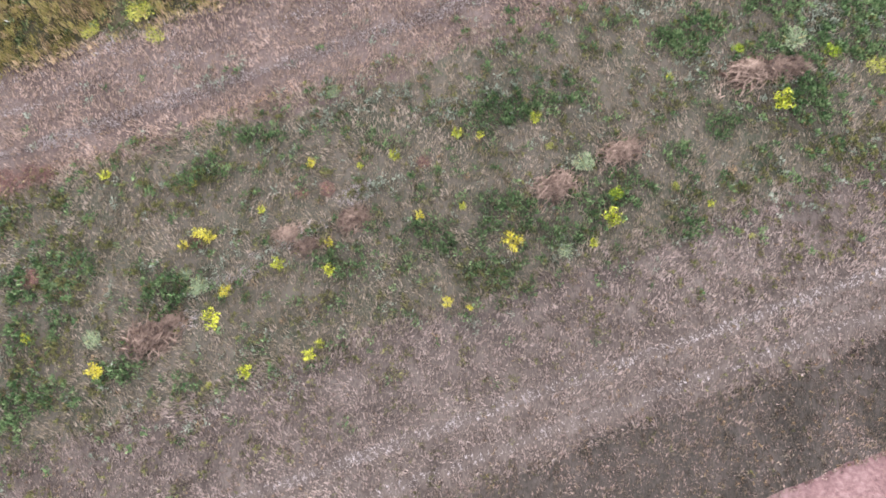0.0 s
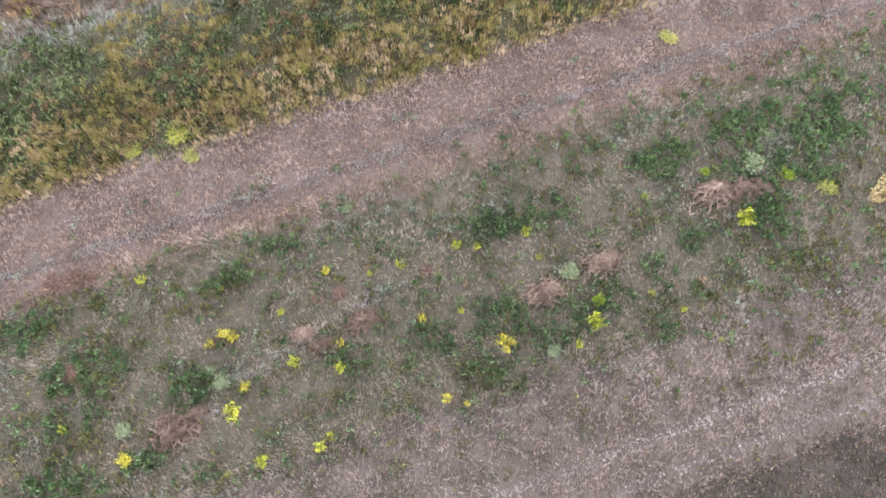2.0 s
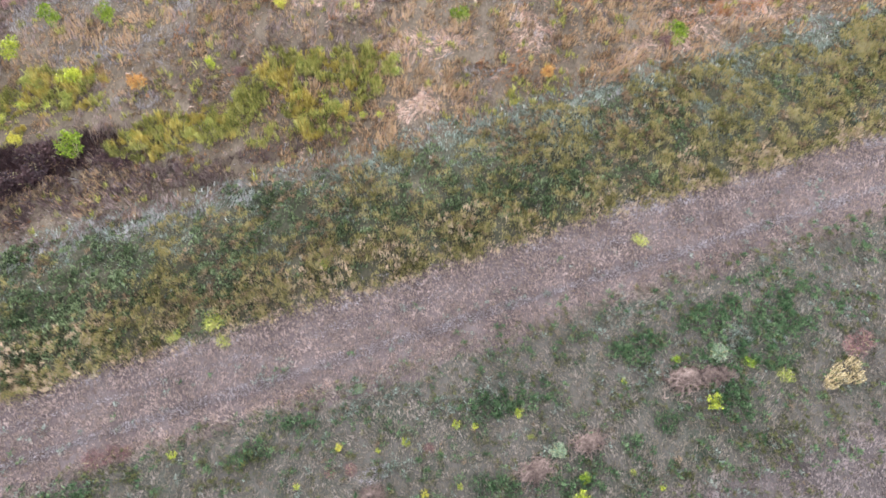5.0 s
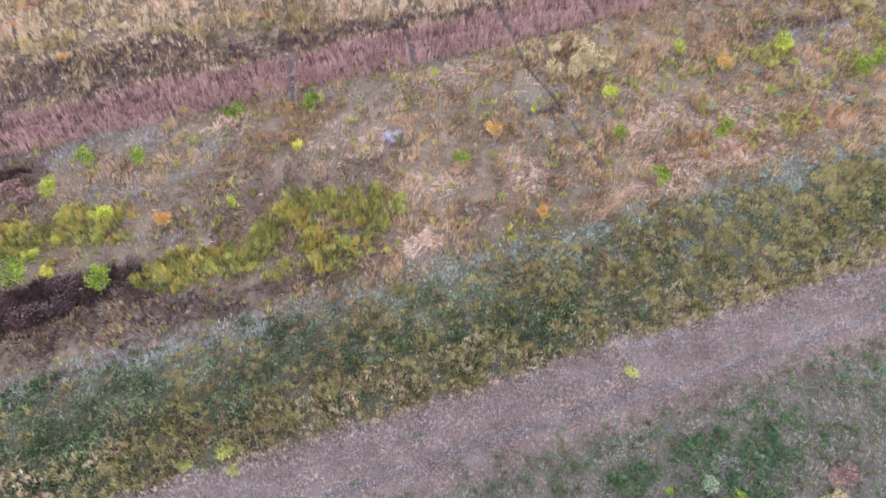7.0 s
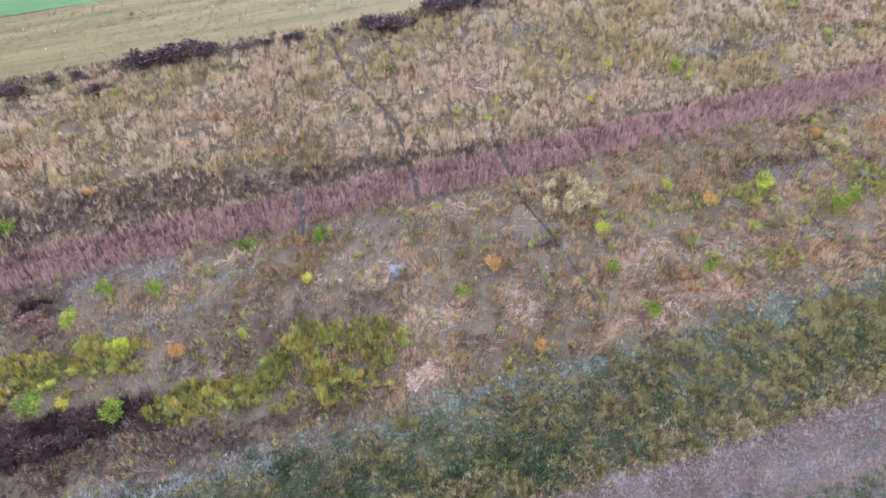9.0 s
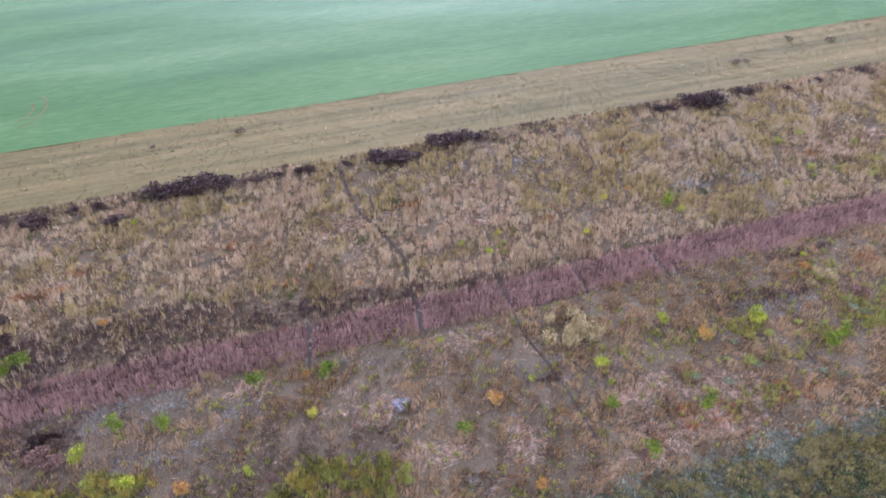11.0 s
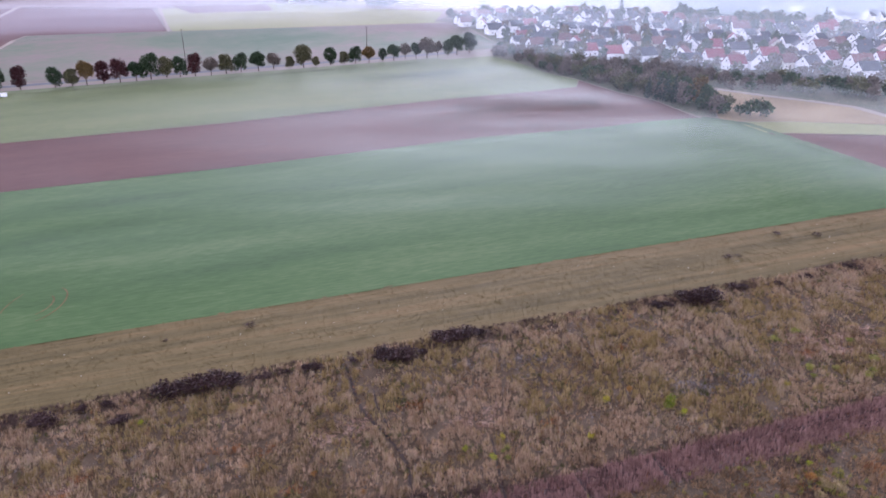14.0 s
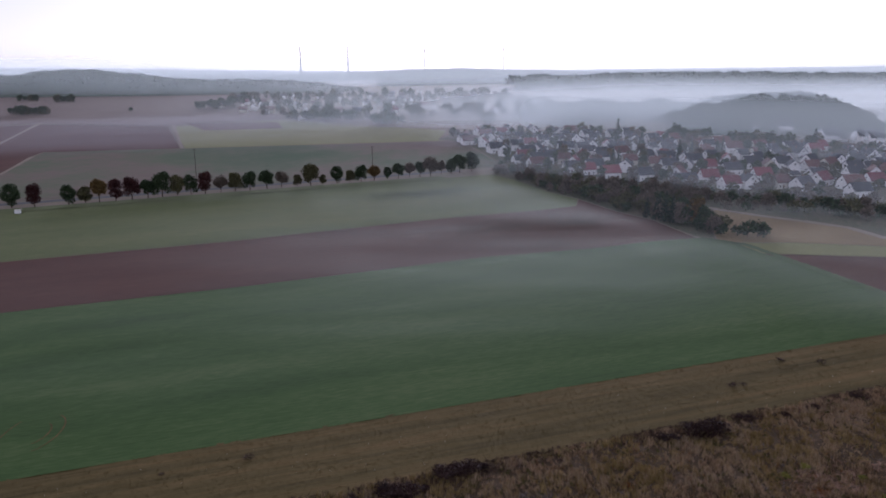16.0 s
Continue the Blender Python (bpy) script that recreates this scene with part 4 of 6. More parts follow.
    for cx, cy, rx, ry, seed in ((-30.0, 31.2, 7.5, 1.7, 151), (-36.0, 28.8, 8.5, 2.4, 155), (-39, 43.6, 3.5, 1.0, 153)):
        cu, cv = across(cx, cy)
        x, y = sow(cu - 1.2 * rx, cu + 1.2 * rx, cv - 1.2 * ry, cv + 1.2 * ry, 40, stand(cx, cy, rx, ry, seed))
        turf("dark_thicket_grass", x, y, 12, 0.25, 0.4, 0.9, 0.06, 0.5, THICKET, "dark withered tangle round the brambles")
    # stubble
    x, y = sow(-145, 200, 94.2, 114.8, 5.0, lambda x, y, u, v: np.clip(0.4 + 0.9 * vnoise(u * 0.08, v, 0.9, 99), 0, 1))
    turf("stubble", x, y, 5, 0.3, 0.08, 0.2, 0.05, 0.6, STUBBLEBLADE, "short brown stubble tufts", "stubble")
    # drill rows of the green crop
    n = 60000
    row = RNG.integers(0, 300, n)
    u, v = RNG.uniform(-190, 190, n), 115.0 + row * 0.195 + RNG.normal(0, 0.03, n)
    x, y = along(u, v)
    ok = in_reach(x, y, 4) & (x < 112 - (y - 170) * 0.37)
    turf("crop_tufts", x[ok], y[ok], 3, 0.16, 0.06, 0.15, 0.08, 0.8, CROPBLADE, "young green crop in drill rows", "crop")


middle_growth()


def flower_specks():
    a = sow(-70, 90, 23.0, 33.0, 0.25, lambda x, y, u, v: np.clip((v - 21) / 11, 0.05, 1) ** 2)
    b = sow(-4, 45, 30.2, 33.2, 0.5, lambda x, y, u, v: np.clip(3 * vnoise(x, y, 1.6, 123) - 0.8, 0.05, 1))
    x, y = np.concatenate([a[0], b[0]]), np.concatenate([a[1], b[1]])
    tufts("white_flowers", x, y, 3, 0.08, 0.45, 0.65, 0.038, 0.2, PETAL, "small white flower heads in the meadow", "flowers", leaf=True)
    x, y = sow(-110, 180, 97, 112, 0.03)
    tufts("pale_stubble_heads", x, y, 3, 0.06, 0.2, 0.35, 0.06, 0.3, PETAL, "pale seed heads standing in the stubble", "flowers", leaf=True)
    x, y = sow(-45, 55, 0, 20, 0.10)
    tufts("fallen_leaves", x, y, 2, 0.05, 0.02, 0.05, 0.12, 2.0, STRAW, "pale fallen leaves on the grass", "leaves", leaf=True)


flower_specks()

# ---- shrubs and weeds, each one a thing ----
BARK = mat("grey_brown_bark", [(0.06, 0.045, 0.035), (0.12, 0.09, 0.07), (0.17, 0.14, 0.11)], 1, 14, bump=0.6, dist=0.02)
STEM = mat("dry_stem", [(0.18, 0.16, 0.07), (0.30, 0.25, 0.12)], 1, 12, bump=0.2, dist=0.01)


def leaf_mat(name, a, b, c, per_object=0.35):
    return mat(name, [a, b, c], 0.8, 4, rough=0.75, island=0.55, per_object=per_object, bump=0, spec=0.1)


LIME = leaf_mat("lime_yellow_leaves", (0.06, 0.07, 0.008), (0.22, 0.235, 0.016), (0.4, 0.385, 0.036))
YELLOW = leaf_mat("yellow_leaves", (0.14, 0.115, 0.014), (0.30, 0.255, 0.02), (0.40, 0.36, 0.055))
BRIGHTGREEN = leaf_mat("bright_green_leaves", (0.02, 0.032, 0.003), (0.09, 0.12, 0.006), (0.19, 0.22, 0.014))
ORANGE = leaf_mat("orange_leaves", (0.133, 0.062, 0.023), (0.289, 0.14, 0.035), (0.39, 0.234, 0.062))
RUST = leaf_mat("rust_red_leaves", (0.039, 0.023, 0.018), (0.091, 0.046, 0.036), (0.163, 0.091, 0.068))
OLIVE = leaf_mat("olive_yellow_leaves", (0.085, 0.091, 0.013), (0.169, 0.169, 0.026), (0.26, 0.24, 0.052))
SAGE = leaf_mat("sage_leaves", (0.055, 0.07, 0.035), (0.105, 0.125, 0.065), (0.16, 0.18, 0.10))
ASTER = leaf_mat("lavender_blossom", (0.09, 0.08, 0.1), (0.19, 0.175, 0.23), (0.3, 0.28, 0.36))
BRAMBLE = leaf_mat("dark_bramble_leaves", (0.012, 0.006, 0.005), (0.028, 0.014, 0.012), (0.06, 0.032, 0.025))
CORN = leaf_mat("pale_dry_leaves", (0.16, 0.115, 0.05), (0.30, 0.225, 0.105), (0.44, 0.345, 0.18))
STRAWHEAP = leaf_mat("pinkish_straw", (0.06, 0.04, 0.03), (0.125, 0.085, 0.062), (0.22, 0.155, 0.115))


def tube(bm, p0, p1, r0, r1, sides=5):
    """A tapered round bar between two points."""
    p0, p1 = Vector(p0), Vector(p1)
    turn = (p1 - p0).to_track_quat("Z", "Y")
    rings = []
    for p, r in ((p0, r0), (p1, r1)):
        rings.append([bm.verts.new(p + turn @ Vector((r * math.cos(2 * math.pi * k / sides), r * math.sin(2 * math.pi * k / sides), 0))) for k in range(sides)])
    for k in range(sides):
        bm.faces.new((rings[0][k], rings[0][(k + 1) % sides], rings[1][(k + 1) % sides], rings[1][k]))
    bm.faces.new(rings[1])
    return rings


def leaf_cloud(name, centres, radii, count, size, material, parent, droop=0.0, upright=0.3, flat=0.75):
    """Many folded leaves spread through a few overlapping rounded masses, denser at their skins."""
    centres, radii = np.asarray(centres, float), np.asarray(radii, float)
    k = RNG.choice(len(centres), count, p=radii ** 2 / (radii ** 2).sum())
    d = RNG.normal(size=(count, 3))
    d /= np.linalg.norm(d, axis=1)[:, None]
    r = radii[k] * RNG.uniform(0.15, 1.0, count) ** 0.45 * RNG.uniform(0.85, 1.12, count)
    p = centres[k] + d * r[:, None] * np.array([1, 1, flat])
    out = d + RNG.normal(0, 0.55, (count, 3)) + np.array([0, 0, upright - droop])
    out /= np.linalg.norm(out, axis=1)[:, None]
    side = np.cross(out, RNG.normal(size=(count, 3)))
    side /= np.linalg.norm(side, axis=1)[:, None]
    s = size * RNG.uniform(0.6, 1.4, count)[:, None]
    nrm = np.cross(out, side)
    co = np.stack([p - out * s * 0.5, p - side * s * 0.32 + nrm * s * 0.1, p + out * s * 0.5, p + side * s * 0.32 + nrm * s * 0.1], 1)
    co[..., 2] = np.maximum(co[..., 2], 0.01)
    b = np.arange(count)[:, None] * 4
    return fast_mesh(name, co.reshape(-1, 3), np.concatenate([b + [0, 1, 2], b + [0, 2, 3]]), material, parent)


def shrub(name, material, label, category, leaves=170, size=0.13, tall=0.9, stems=5, blobs=9, flat=0.75):
    """A shrub one metre across: stems from one root and a loose leafy mass."""
    root = tagged(new(name), label, category)
    cs, rs = [], []
    bm = bmesh.new()
    for k in range(stems):
        a = 2 * math.pi * (k + RNG.random() * 0.6) / stems
        tip = (0.33 * math.cos(a), 0.33 * math.sin(a), tall * RNG.uniform(0.5, 0.8))
        mid = (tip[0] * 0.4, tip[1] * 0.4, tip[2] * 0.5)
        tube(bm, (0, 0, -0.03), mid, 0.022, 0.016)
        tube(bm, mid, tip, 0.016, 0.006)
    tagged(part("stem_base", bm, STEM, root), kind="stuff")
    for k in range(blobs):
        a = 2 * math.pi * (k + RNG.random()) / blobs
        q = RNG.uniform(0.1, 0.30)
        cs.append((q * math.cos(a), q * math.sin(a), tall * RNG.uniform(0.35, 0.72)))
        rs.append(RNG.uniform(0.16, 0.30))
    leaf_cloud("foliage", cs, rs, int(leaves * 2.2), size * 0.66, material, root, flat=flat)
    return root


def herb(name, material, label, category, shoots=7, leaves=100, size=0.095):
    """A splayed leafy herb, one metre across: a few leaning shoots set with broad leaves."""
    root = tagged(new(name), label, category)
    pts = []
    bm = bmesh.new()
    for k in range(shoots):
        a = 2 * math.pi * (k + RNG.random() * 0.7) / shoots
        reach = RNG.uniform(0.28, 0.48)
        tip = np.array((reach * math.cos(a), reach * math.sin(a), RNG.uniform(0.35, 0.6)))
        tube(bm, (0, 0, -0.03), tip, 0.02, 0.008)
        for s in np.linspace(0.45, 1.0, 4):
            pts.append(tip * s)
    tagged(part("shoot_base", bm, STEM, root), kind="stuff")
    leaf_cloud("leaves", pts, np.full(len(pts), 0.16), leaves * 3, size, material, root, upright=0.2)
    return root


def heap(name, material, label, category, stalks=260):
    """A flattened heap of lying dry stalks, one metre across."""
    n = stalks
    d = np.abs(RNG.normal(0, 0.24, n))
    a = RNG.uniform(0, 2 * np.pi, n)
    x, y = d * np.cos(a) * 1.2, d * np.sin(a) * 0.75
    z = 0.22 * np.exp(-6 * d * d) * RNG.uniform(0.2, 1, n)
    w = RNG.normal(0.4, 0.8, n)
    length = RNG.uniform(0.12, 0.38, n)
    dx, dy, dz = np.cos(w) * length, np.sin(w) * length, RNG.normal(0, 0.06, n)
    t = 0.014
    co = np.stack([np.stack([x - dx / 2, y - dy / 2, z], 1), np.stack([x - np.sin(w) * t, y + np.cos(w) * t, z + 0.02], 1),
                   np.stack([x + dx / 2, y + dy / 2, z + dz], 1), np.stack([x + np.sin(w) * t, y - np.cos(w) * t, z + 0.02], 1)], 1)
    co[..., 2] = np.maximum(co[..., 2], 0.0)
    b = np.arange(n)[:, None] * 4
    root = tagged(new(name), label, category)
    tagged(fast_mesh("straw", co.reshape(-1, 3), np.concatenate([b + [0, 1, 2], b + [0, 2, 3]]), material, root), kind="stuff")
    return root


def stalks(name, material, label, category, count=55):
    """A clump of upright dry stalks, one metre across, with drooping pale leaves."""
    root = tagged(new(name), label, category)
    n = count
    d, a = 0.5 * np.sqrt(RNG.random(n)), RNG.uniform(0, 2 * np.pi, n)
    x, y = d * np.cos(a), d * np.sin(a)
    h = RNG.uniform(0.7, 1.1, n)
    tagged(blades("stem_mass", x, y, h, x * 0.25, y * 0.25, np.full(n, 0.07), material, "", z=np.zeros(n) - 0.02, kind="", parent=root), kind="stuff")
    lx, ly = RNG.normal(0, 0.12, n), RNG.normal(0, 0.12, n)
    tagged(blades("leaf_mass", x * 1.15, y * 1.15, RNG.uniform(-0.1, 0.25, n), lx, ly, np.full(n, 0.08), material, "", leaf=True, z=h * RNG.uniform(0.4, 0.9, n), kind="", parent=root), kind="stuff")
    return root


def settle(x, y, size, turn=None, sink=0.02, tall=1.0):
    a = RNG.uniform(0, 360) if turn is None else turn
    z = gz(x, y) + float(rough_z(x, y)) - sink
    if y > 28:
        size *= 1.45
    return pose(x, y, z, 0, 0, a) @ Matrix.Diagonal((size, size, size * tall, 1))


def plant_all(makers, spots, group, tall=1.3, turn=None):
    """Sets plants at (x, y, size), taking turns among a few differently grown ones."""
    made = []
    for k, (x, y, size) in enumerate(spots):
        m = settle(x, y, size, turn, tall=tall)
        i = k % len(makers)
        if k < len(makers):
            ob = makers[i]()
            ob.matrix_basis = m
            tagged(ob, group=group)
            made.append(ob)
        else:
            first = made[i]
            keep = first.matrix_basis.copy()
            first.matrix_basis = Matrix.Identity(4)
            copy_thing(first, m)
            first.matrix_basis = keep
    return made


def kinds(fn, name, material, label, category, n=3, **more):
    return [(lambda: fn(name, material, label, category, **more)) for _ in range(n)]


WEED_SPOTS = [(-7.4, 6.1, 0.7), (-10.3, 3.7, 0.95), (-5.0, 5.7, 0.65), (-8.8, 1.3, 0.7), (-6.0, 1.9, 0.65), (-5.5, 2.4, 0.45), (8.0, 7.5, 1.0), (7.1, 6.4, 0.5),
              (1.2, 8.4, 0.42), (-1.9, 11.0, 0.55), (-3.5, 10.6, 0.36), (4.8, 12.5, 0.65), (1.1, 11.9, 0.6), (2.2, 11.8, 0.42), (16.4, 12.7, 1.1), (11.3, 14.2, 0.42),
              (-8.1, 8.7, 0.45), (-15.5, 10.7, 0.6), (12.6, 8.0, 0.42), (-18.8, 3.2, 0.5)]
plant_all(kinds(herb, "lime_weed", LIME, "lime-yellow broad-leaved weed standing in mown grass", "weed", 4), WEED_SPOTS, "lime weeds")
GOLD_SPOTS = [(-9.8, 5.0, 0.62), (-5.0, 7.0, 0.45), (-15.5, 1.6, 0.9), (3.4, 6.6, 1.0), (0.3, 4.0, 0.55), (1.3, 3.7, 0.36), (-0.8, 8.1, 0.5), (-11.3, 10.1, 0.36),
              (-11.0, 7.7, 0.7), (-10.5, 7.5, 0.6), (-11.7, 7.2, 0.5), (-5.8, 10.8, 0.55)]
plant_all(kinds(herb, "golden_weed", YELLOW, "golden-yellow weed with splayed leafy shoots", "weed", 3), GOLD_SPOTS, "golden weeds")
plant_all(kinds(shrub, "olive_tuft", OLIVE, "low olive-yellow tuft among the weeds", "weed", 3, size=0.1),
          [(11.1, 8.9, 0.55), (14.3, 6.4, 0.4), (-10.5, 0.8, 0.45), (5.4, 11.1, 0.55), (21.0, 14.2, 1.3), (-14.0, 18.9, 1.9), (-16.5, 18.0, 1.3), (-13.3, 17.6, 1.2), (-7.3, 22.8, 1.2),
           (13.7, 23.8, 1.4), (-12.0, 3.3, 0.4)], "olive tufts", tall=0.6)
plant_all(kinds(shrub, "green_bush", BRIGHTGREEN, "small bright green bush beside the weeds", "shrub", 2), [(19.1, 15.1, 0.9), (14.7, 15.5, 0.75), (8.3, 8.7, 0.8)], "green bushes", tall=0.7)
plant_all(kinds(shrub, "sage_plant", SAGE, "pale grey-green feathery plant", "weed", 3, leaves=260, size=0.09),
          [(7.0, 10.2, 1.4), (17.3, 15.8, 1.7), (-15.8, 3.1, 1.2), (-11.0, 5.2, 1.3), (5.8, 6.1, 1.0), (-4.7, 14.3, 1.0), (-11.6, 5.8, 0.9)], "grey plants", tall=0.45)
plant_all(kinds(heap, "straw_heap", STRAWHEAP, "flattened heap of pinkish dry stalks", "straw", 4, stalks=700),
          [(-13.2, 3.0, 2.3), (-12.2, 3.8, 1.2), (-3.9, 8.1, 1.7), (-6.9, 7.5, 1.4), (-6.0, 6.9, 1.3), (5.6, 9.2, 2.1), (15.0, 14.3, 2.3), (16.4, 14.4, 1.9), (17.3, 14.5, 1.5), (8.8, 10.7, 1.9),], "straw heaps", turn=15)
plant_all(kinds(shrub, "withered_plant", RUST, "withered dark reddish-brown plant", "weed", 3, leaves=240, size=0.1),
          [(-20.1, 10.5, 1.6), (-19.2, 10.9, 1.3), (-18.3, 11.0, 1.1), (-0.5, 10.6, 0.8), (13.9, 16.7, 0.8), (-11.2, 7.3, 0.9), (-18.7, 6.0, 1.1), (-5.1, 9.6, 0.9), (-6.2, 9.4, 0.8), (25.7, 15.8, 1.9), (26.5, 16.3, 1.5)],
          "withered plants", tall=0.4)


# fallow land
plant_all(kinds(shrub, "green_shrub", BRIGHTGREEN, "young bright green shrub in dry grass", "shrub", 4, leaves=330, size=0.11, tall=1.15),
          [(x, y, 0.84 * q) for x, y, q in ((-17.9, 50.1, 1.7), (-11.1, 51.1, 1.7), (19.1, 40.9, 1.6), (-32.2, 32.9, 1.9), (2.5, 44.0, 1.3), (16.7, 46.5, 1.3), (25.5, 46.2, 1.5), (-30.1, 45.2, 1.5), (-25.7, 45.5, 1.4), (40.8, 53.9, 1.5),
           (42.3, 55.0, 1.3), (-25.5, 32.2, 1.7), (-42.8, 53.4, 1.8), (-44.2, 52.6, 1.5), (30.4, 79.9, 1.6), (47.5, 50.5, 1.4))], "green shrubs")
plant_all(kinds(shrub, "lime_shrub", LIME, "yellow-green young shrub in dry grass", "shrub", 4, leaves=300, size=0.11, tall=1.1),
          [(x, y, 0.84 * q) for x, y, q in ((16.6, 51.8, 1.6), (-32.4, 42.0, 1.5), (-26.8, 38.9, 1.5), (-16.8, 40.2, 0.9), (34.2, 57.6, 1.9), (24.3, 58.1, 1.2), (0.4, 55.9, 0.8), (17.2, 49.6, 0.7), (9.4, 50.4, 0.7),
           (6.4, 70.9, 0.9), (32.1, 78.7, 0.9), (3.1, 72.6, 0.7), (43.9, 68.9, 0.8), (-39.6, 79.0, 0.8))], "lime shrubs")
plant_all(kinds(shrub, "yellow_shrub", YELLOW, "bright yellow autumn shrub in dry grass", "shrub", 2, leaves=200),
          [(-11.9, 46.6, 0.9), (22.5, 81.8, 0.8), (-30.2, 33.5, 0.9), (48.1, 84.5, 0.7), (7.9, 74.9, 0.7), (19.0, 74.5, 0.7)], "yellow shrubs")
plant_all(kinds(shrub, "orange_shrub", ORANGE, "orange autumn shrub in dry grass", "shrub", 3, leaves=220),
          [(x, y, 0.84 * q) for x, y, q in ((8.9, 38.1, 1.2), (5.6, 47.7, 1.4), (-22.1, 38.4, 1.5), (-36.6, 59.7, 1.1), (28.1, 55.5, 1.4), (-13.3, 51.9, 0.8), (26.1, 83.9, 0.9), (-15.1, 68.9, 0.7), (-9.0, 65.9, 0.6), (42.7, 66.2, 1.4), (-23.7, 70.5, 0.6))],
          "orange shrubs")
plant_all(kinds(shrub, "lavender_aster", ASTER, "pale lavender blossoming herb in dry grass", "flower", 2, leaves=200, size=0.07), [(-3.9, 47.7, 1.1), (-3.0, 48.0, 0.9), (-3.5, 47.2, 0.7)], "lavender asters", tall=0.6)
plant_all(kinds(shrub, "rust_shrub", RUST, "rust-red withered shrub in dry grass", "shrub", 2, leaves=220), [(-15.4, 35.9, 1.1), (-14.7, 39.7, 0.9), (18.4, 41.3, 0.9), (47.5, 62.0, 1.6), (-34.5, 41.5, 1.8), (-36.2, 42.3, 1.9)], "rust shrubs", tall=0.7)


def scattered(cx, cy, rx, ry, n, lo, hi, turn=TURN):
    out = []
    for _ in range(n):
        a, d = RNG.uniform(0, 2 * np.pi), math.sqrt(RNG.random())
        p, q = rx * d * math.cos(a), ry * d * math.sin(a)
        out.append((cx + p * math.cos(turn) - q * math.sin(turn), cy + p * math.sin(turn) + q * math.cos(turn), RNG.uniform(lo, hi)))
    return out


plant_all(kinds(shrub, "yellow_green_weed", OLIVE, "tall yellow-green weed in a dense stand", "weed", 4, leaves=200, size=0.12),
          scattered(-9.2, 38.2, 7.5, 3.3, 12, 0.6, 1.0) + scattered(-31.5, 36.5, 7.5, 3.2, 12, 0.7, 1.2) + scattered(-18.3, 34.4, 4, 1.6, 5, 0.6, 0.9), "weed stand", tall=0.75)
plant_all(kinds(shrub, "lime_stand_weed", LIME, "bright lime tip of a tall weed stand", "weed", 3, leaves=90, size=0.12),
          scattered(-9.2, 38.2, 6.5, 3.0, 9, 0.4, 0.7) + scattered(-32, 36.5, 7.0, 3.0, 9, 0.5, 0.9) + scattered(-6.5, 34.5, 3, 1.0, 4, 0.4, 0.7), "weed stand tips", tall=1.0)
plant_all(kinds(shrub, "bramble", BRAMBLE, "dark brown tangled bramble thicket", "bramble", 4, leaves=330, size=0.13),
          scattered(-32, 30.6, 6.5, 1.6, 34, 1.2, 1.9) + scattered(-22.5, 31.8, 2.0, 0.6, 4, 0.8, 1.2), "brambles", tall=0.6)
plant_all(kinds(stalks, "pale_stalks", CORN, "pale dry tall stalks in a clump", "dry plant", 3),
          scattered(14.5, 57.4, 3.2, 2.4, 17, 0.7, 1.1) + scattered(24.5, 14.1, 1.4, 0.7, 6, 0.6, 0.9) + scattered(44, 64.5, 2.5, 1.6, 6, 0.5, 0.8) + scattered(22, 82, 1.5, 0.9, 3, 0.6, 0.8), "pale stalks", tall=1.0)
plant_all(kinds(shrub, "sage_shrub", SAGE, "grey-green bush in the fallow", "shrub", 2, leaves=240, size=0.1), scattered(33, 51, 9, 5, 6, 0.7, 1.1) + scattered(52, 60, 9, 6, 5, 0.7, 1.2), "grey bushes", tall=0.5)
plant_all(kinds(shrub, "olive_shrub", OLIVE, "yellowish low shrub in the fallow", "shrub", 3, leaves=220, size=0.12),
          scattered(36, 55, 7, 3, 5, 0.7, 1.1) + scattered(50, 59, 9, 4, 6, 0.7, 1.2) + scattered(28, 49.5, 5, 3, 4, 0.6, 0.9) + scattered(56, 92, 10, 7, 10, 0.8, 1.3) + scattered(10, 73, 5, 2, 4, 0.6, 0.9),
          "olive shrubs", tall=0.65)
BUSHLINE = [(-38.6, 85.4, 2.6), (-36.5, 86.3, 2.2), (-34.2, 86.9, 2.8), (-31.8, 87.4, 2.6), (-29.6, 87.8, 2.2), (-42.3, 79.6, 1.8), (-43.3, 79.3, 1.4), (-8.1, 93.0, 2.4), (-6.3, 93.2, 2.2), (-4.7, 93.6, 2.0), (-2.5, 94.6, 1.4),
            (0.4, 97.5, 2.4), (2.2, 98.4, 2.4), (4.0, 99.1, 2.2), (6.3, 99.8, 1.8), (-19.6, 91.1, 1.6), (-18.4, 91.6, 1.5), (-52.5, 79.4, 2.0), (-54.0, 79.2, 1.5), (41.6, 108.2, 2.6), (43.5, 108.4, 2.4), (45.6, 108.8, 2.6)]
BUSHLINE2 = [(-46.9, 57.8, 1.7), (-48.5, 60.3, 2.0), (-50.2, 58.4, 1.8), (-45.0, 56.4, 1.2), (36.2, 107.2, 2.2), (38.2, 107.2, 1.8), (51.4, 113.3, 1.8), (53.0, 113.5, 1.5), (59.5, 114.0, 1.6), (-13.0, 92.7, 1.2), (-22.5, 90.2, 1.2), (-26.0, 89.0, 1.4), (-46.0, 83.4, 1.3), (-49.0, 82.3, 1.5), (75, 120.0, 1.6), (66, 116.5, 1.4)]
plant_all(kinds(shrub, "dark_bush", BRAMBLE, "dark leafless-looking bush at the stubble edge", "shrub", 4, leaves=480, size=0.11), [(x, y, q * (1.4 if q > 1.9 else 1.1)) for x, y, q in BUSHLINE] + BUSHLINE2, "dark bushes", tall=0.5)
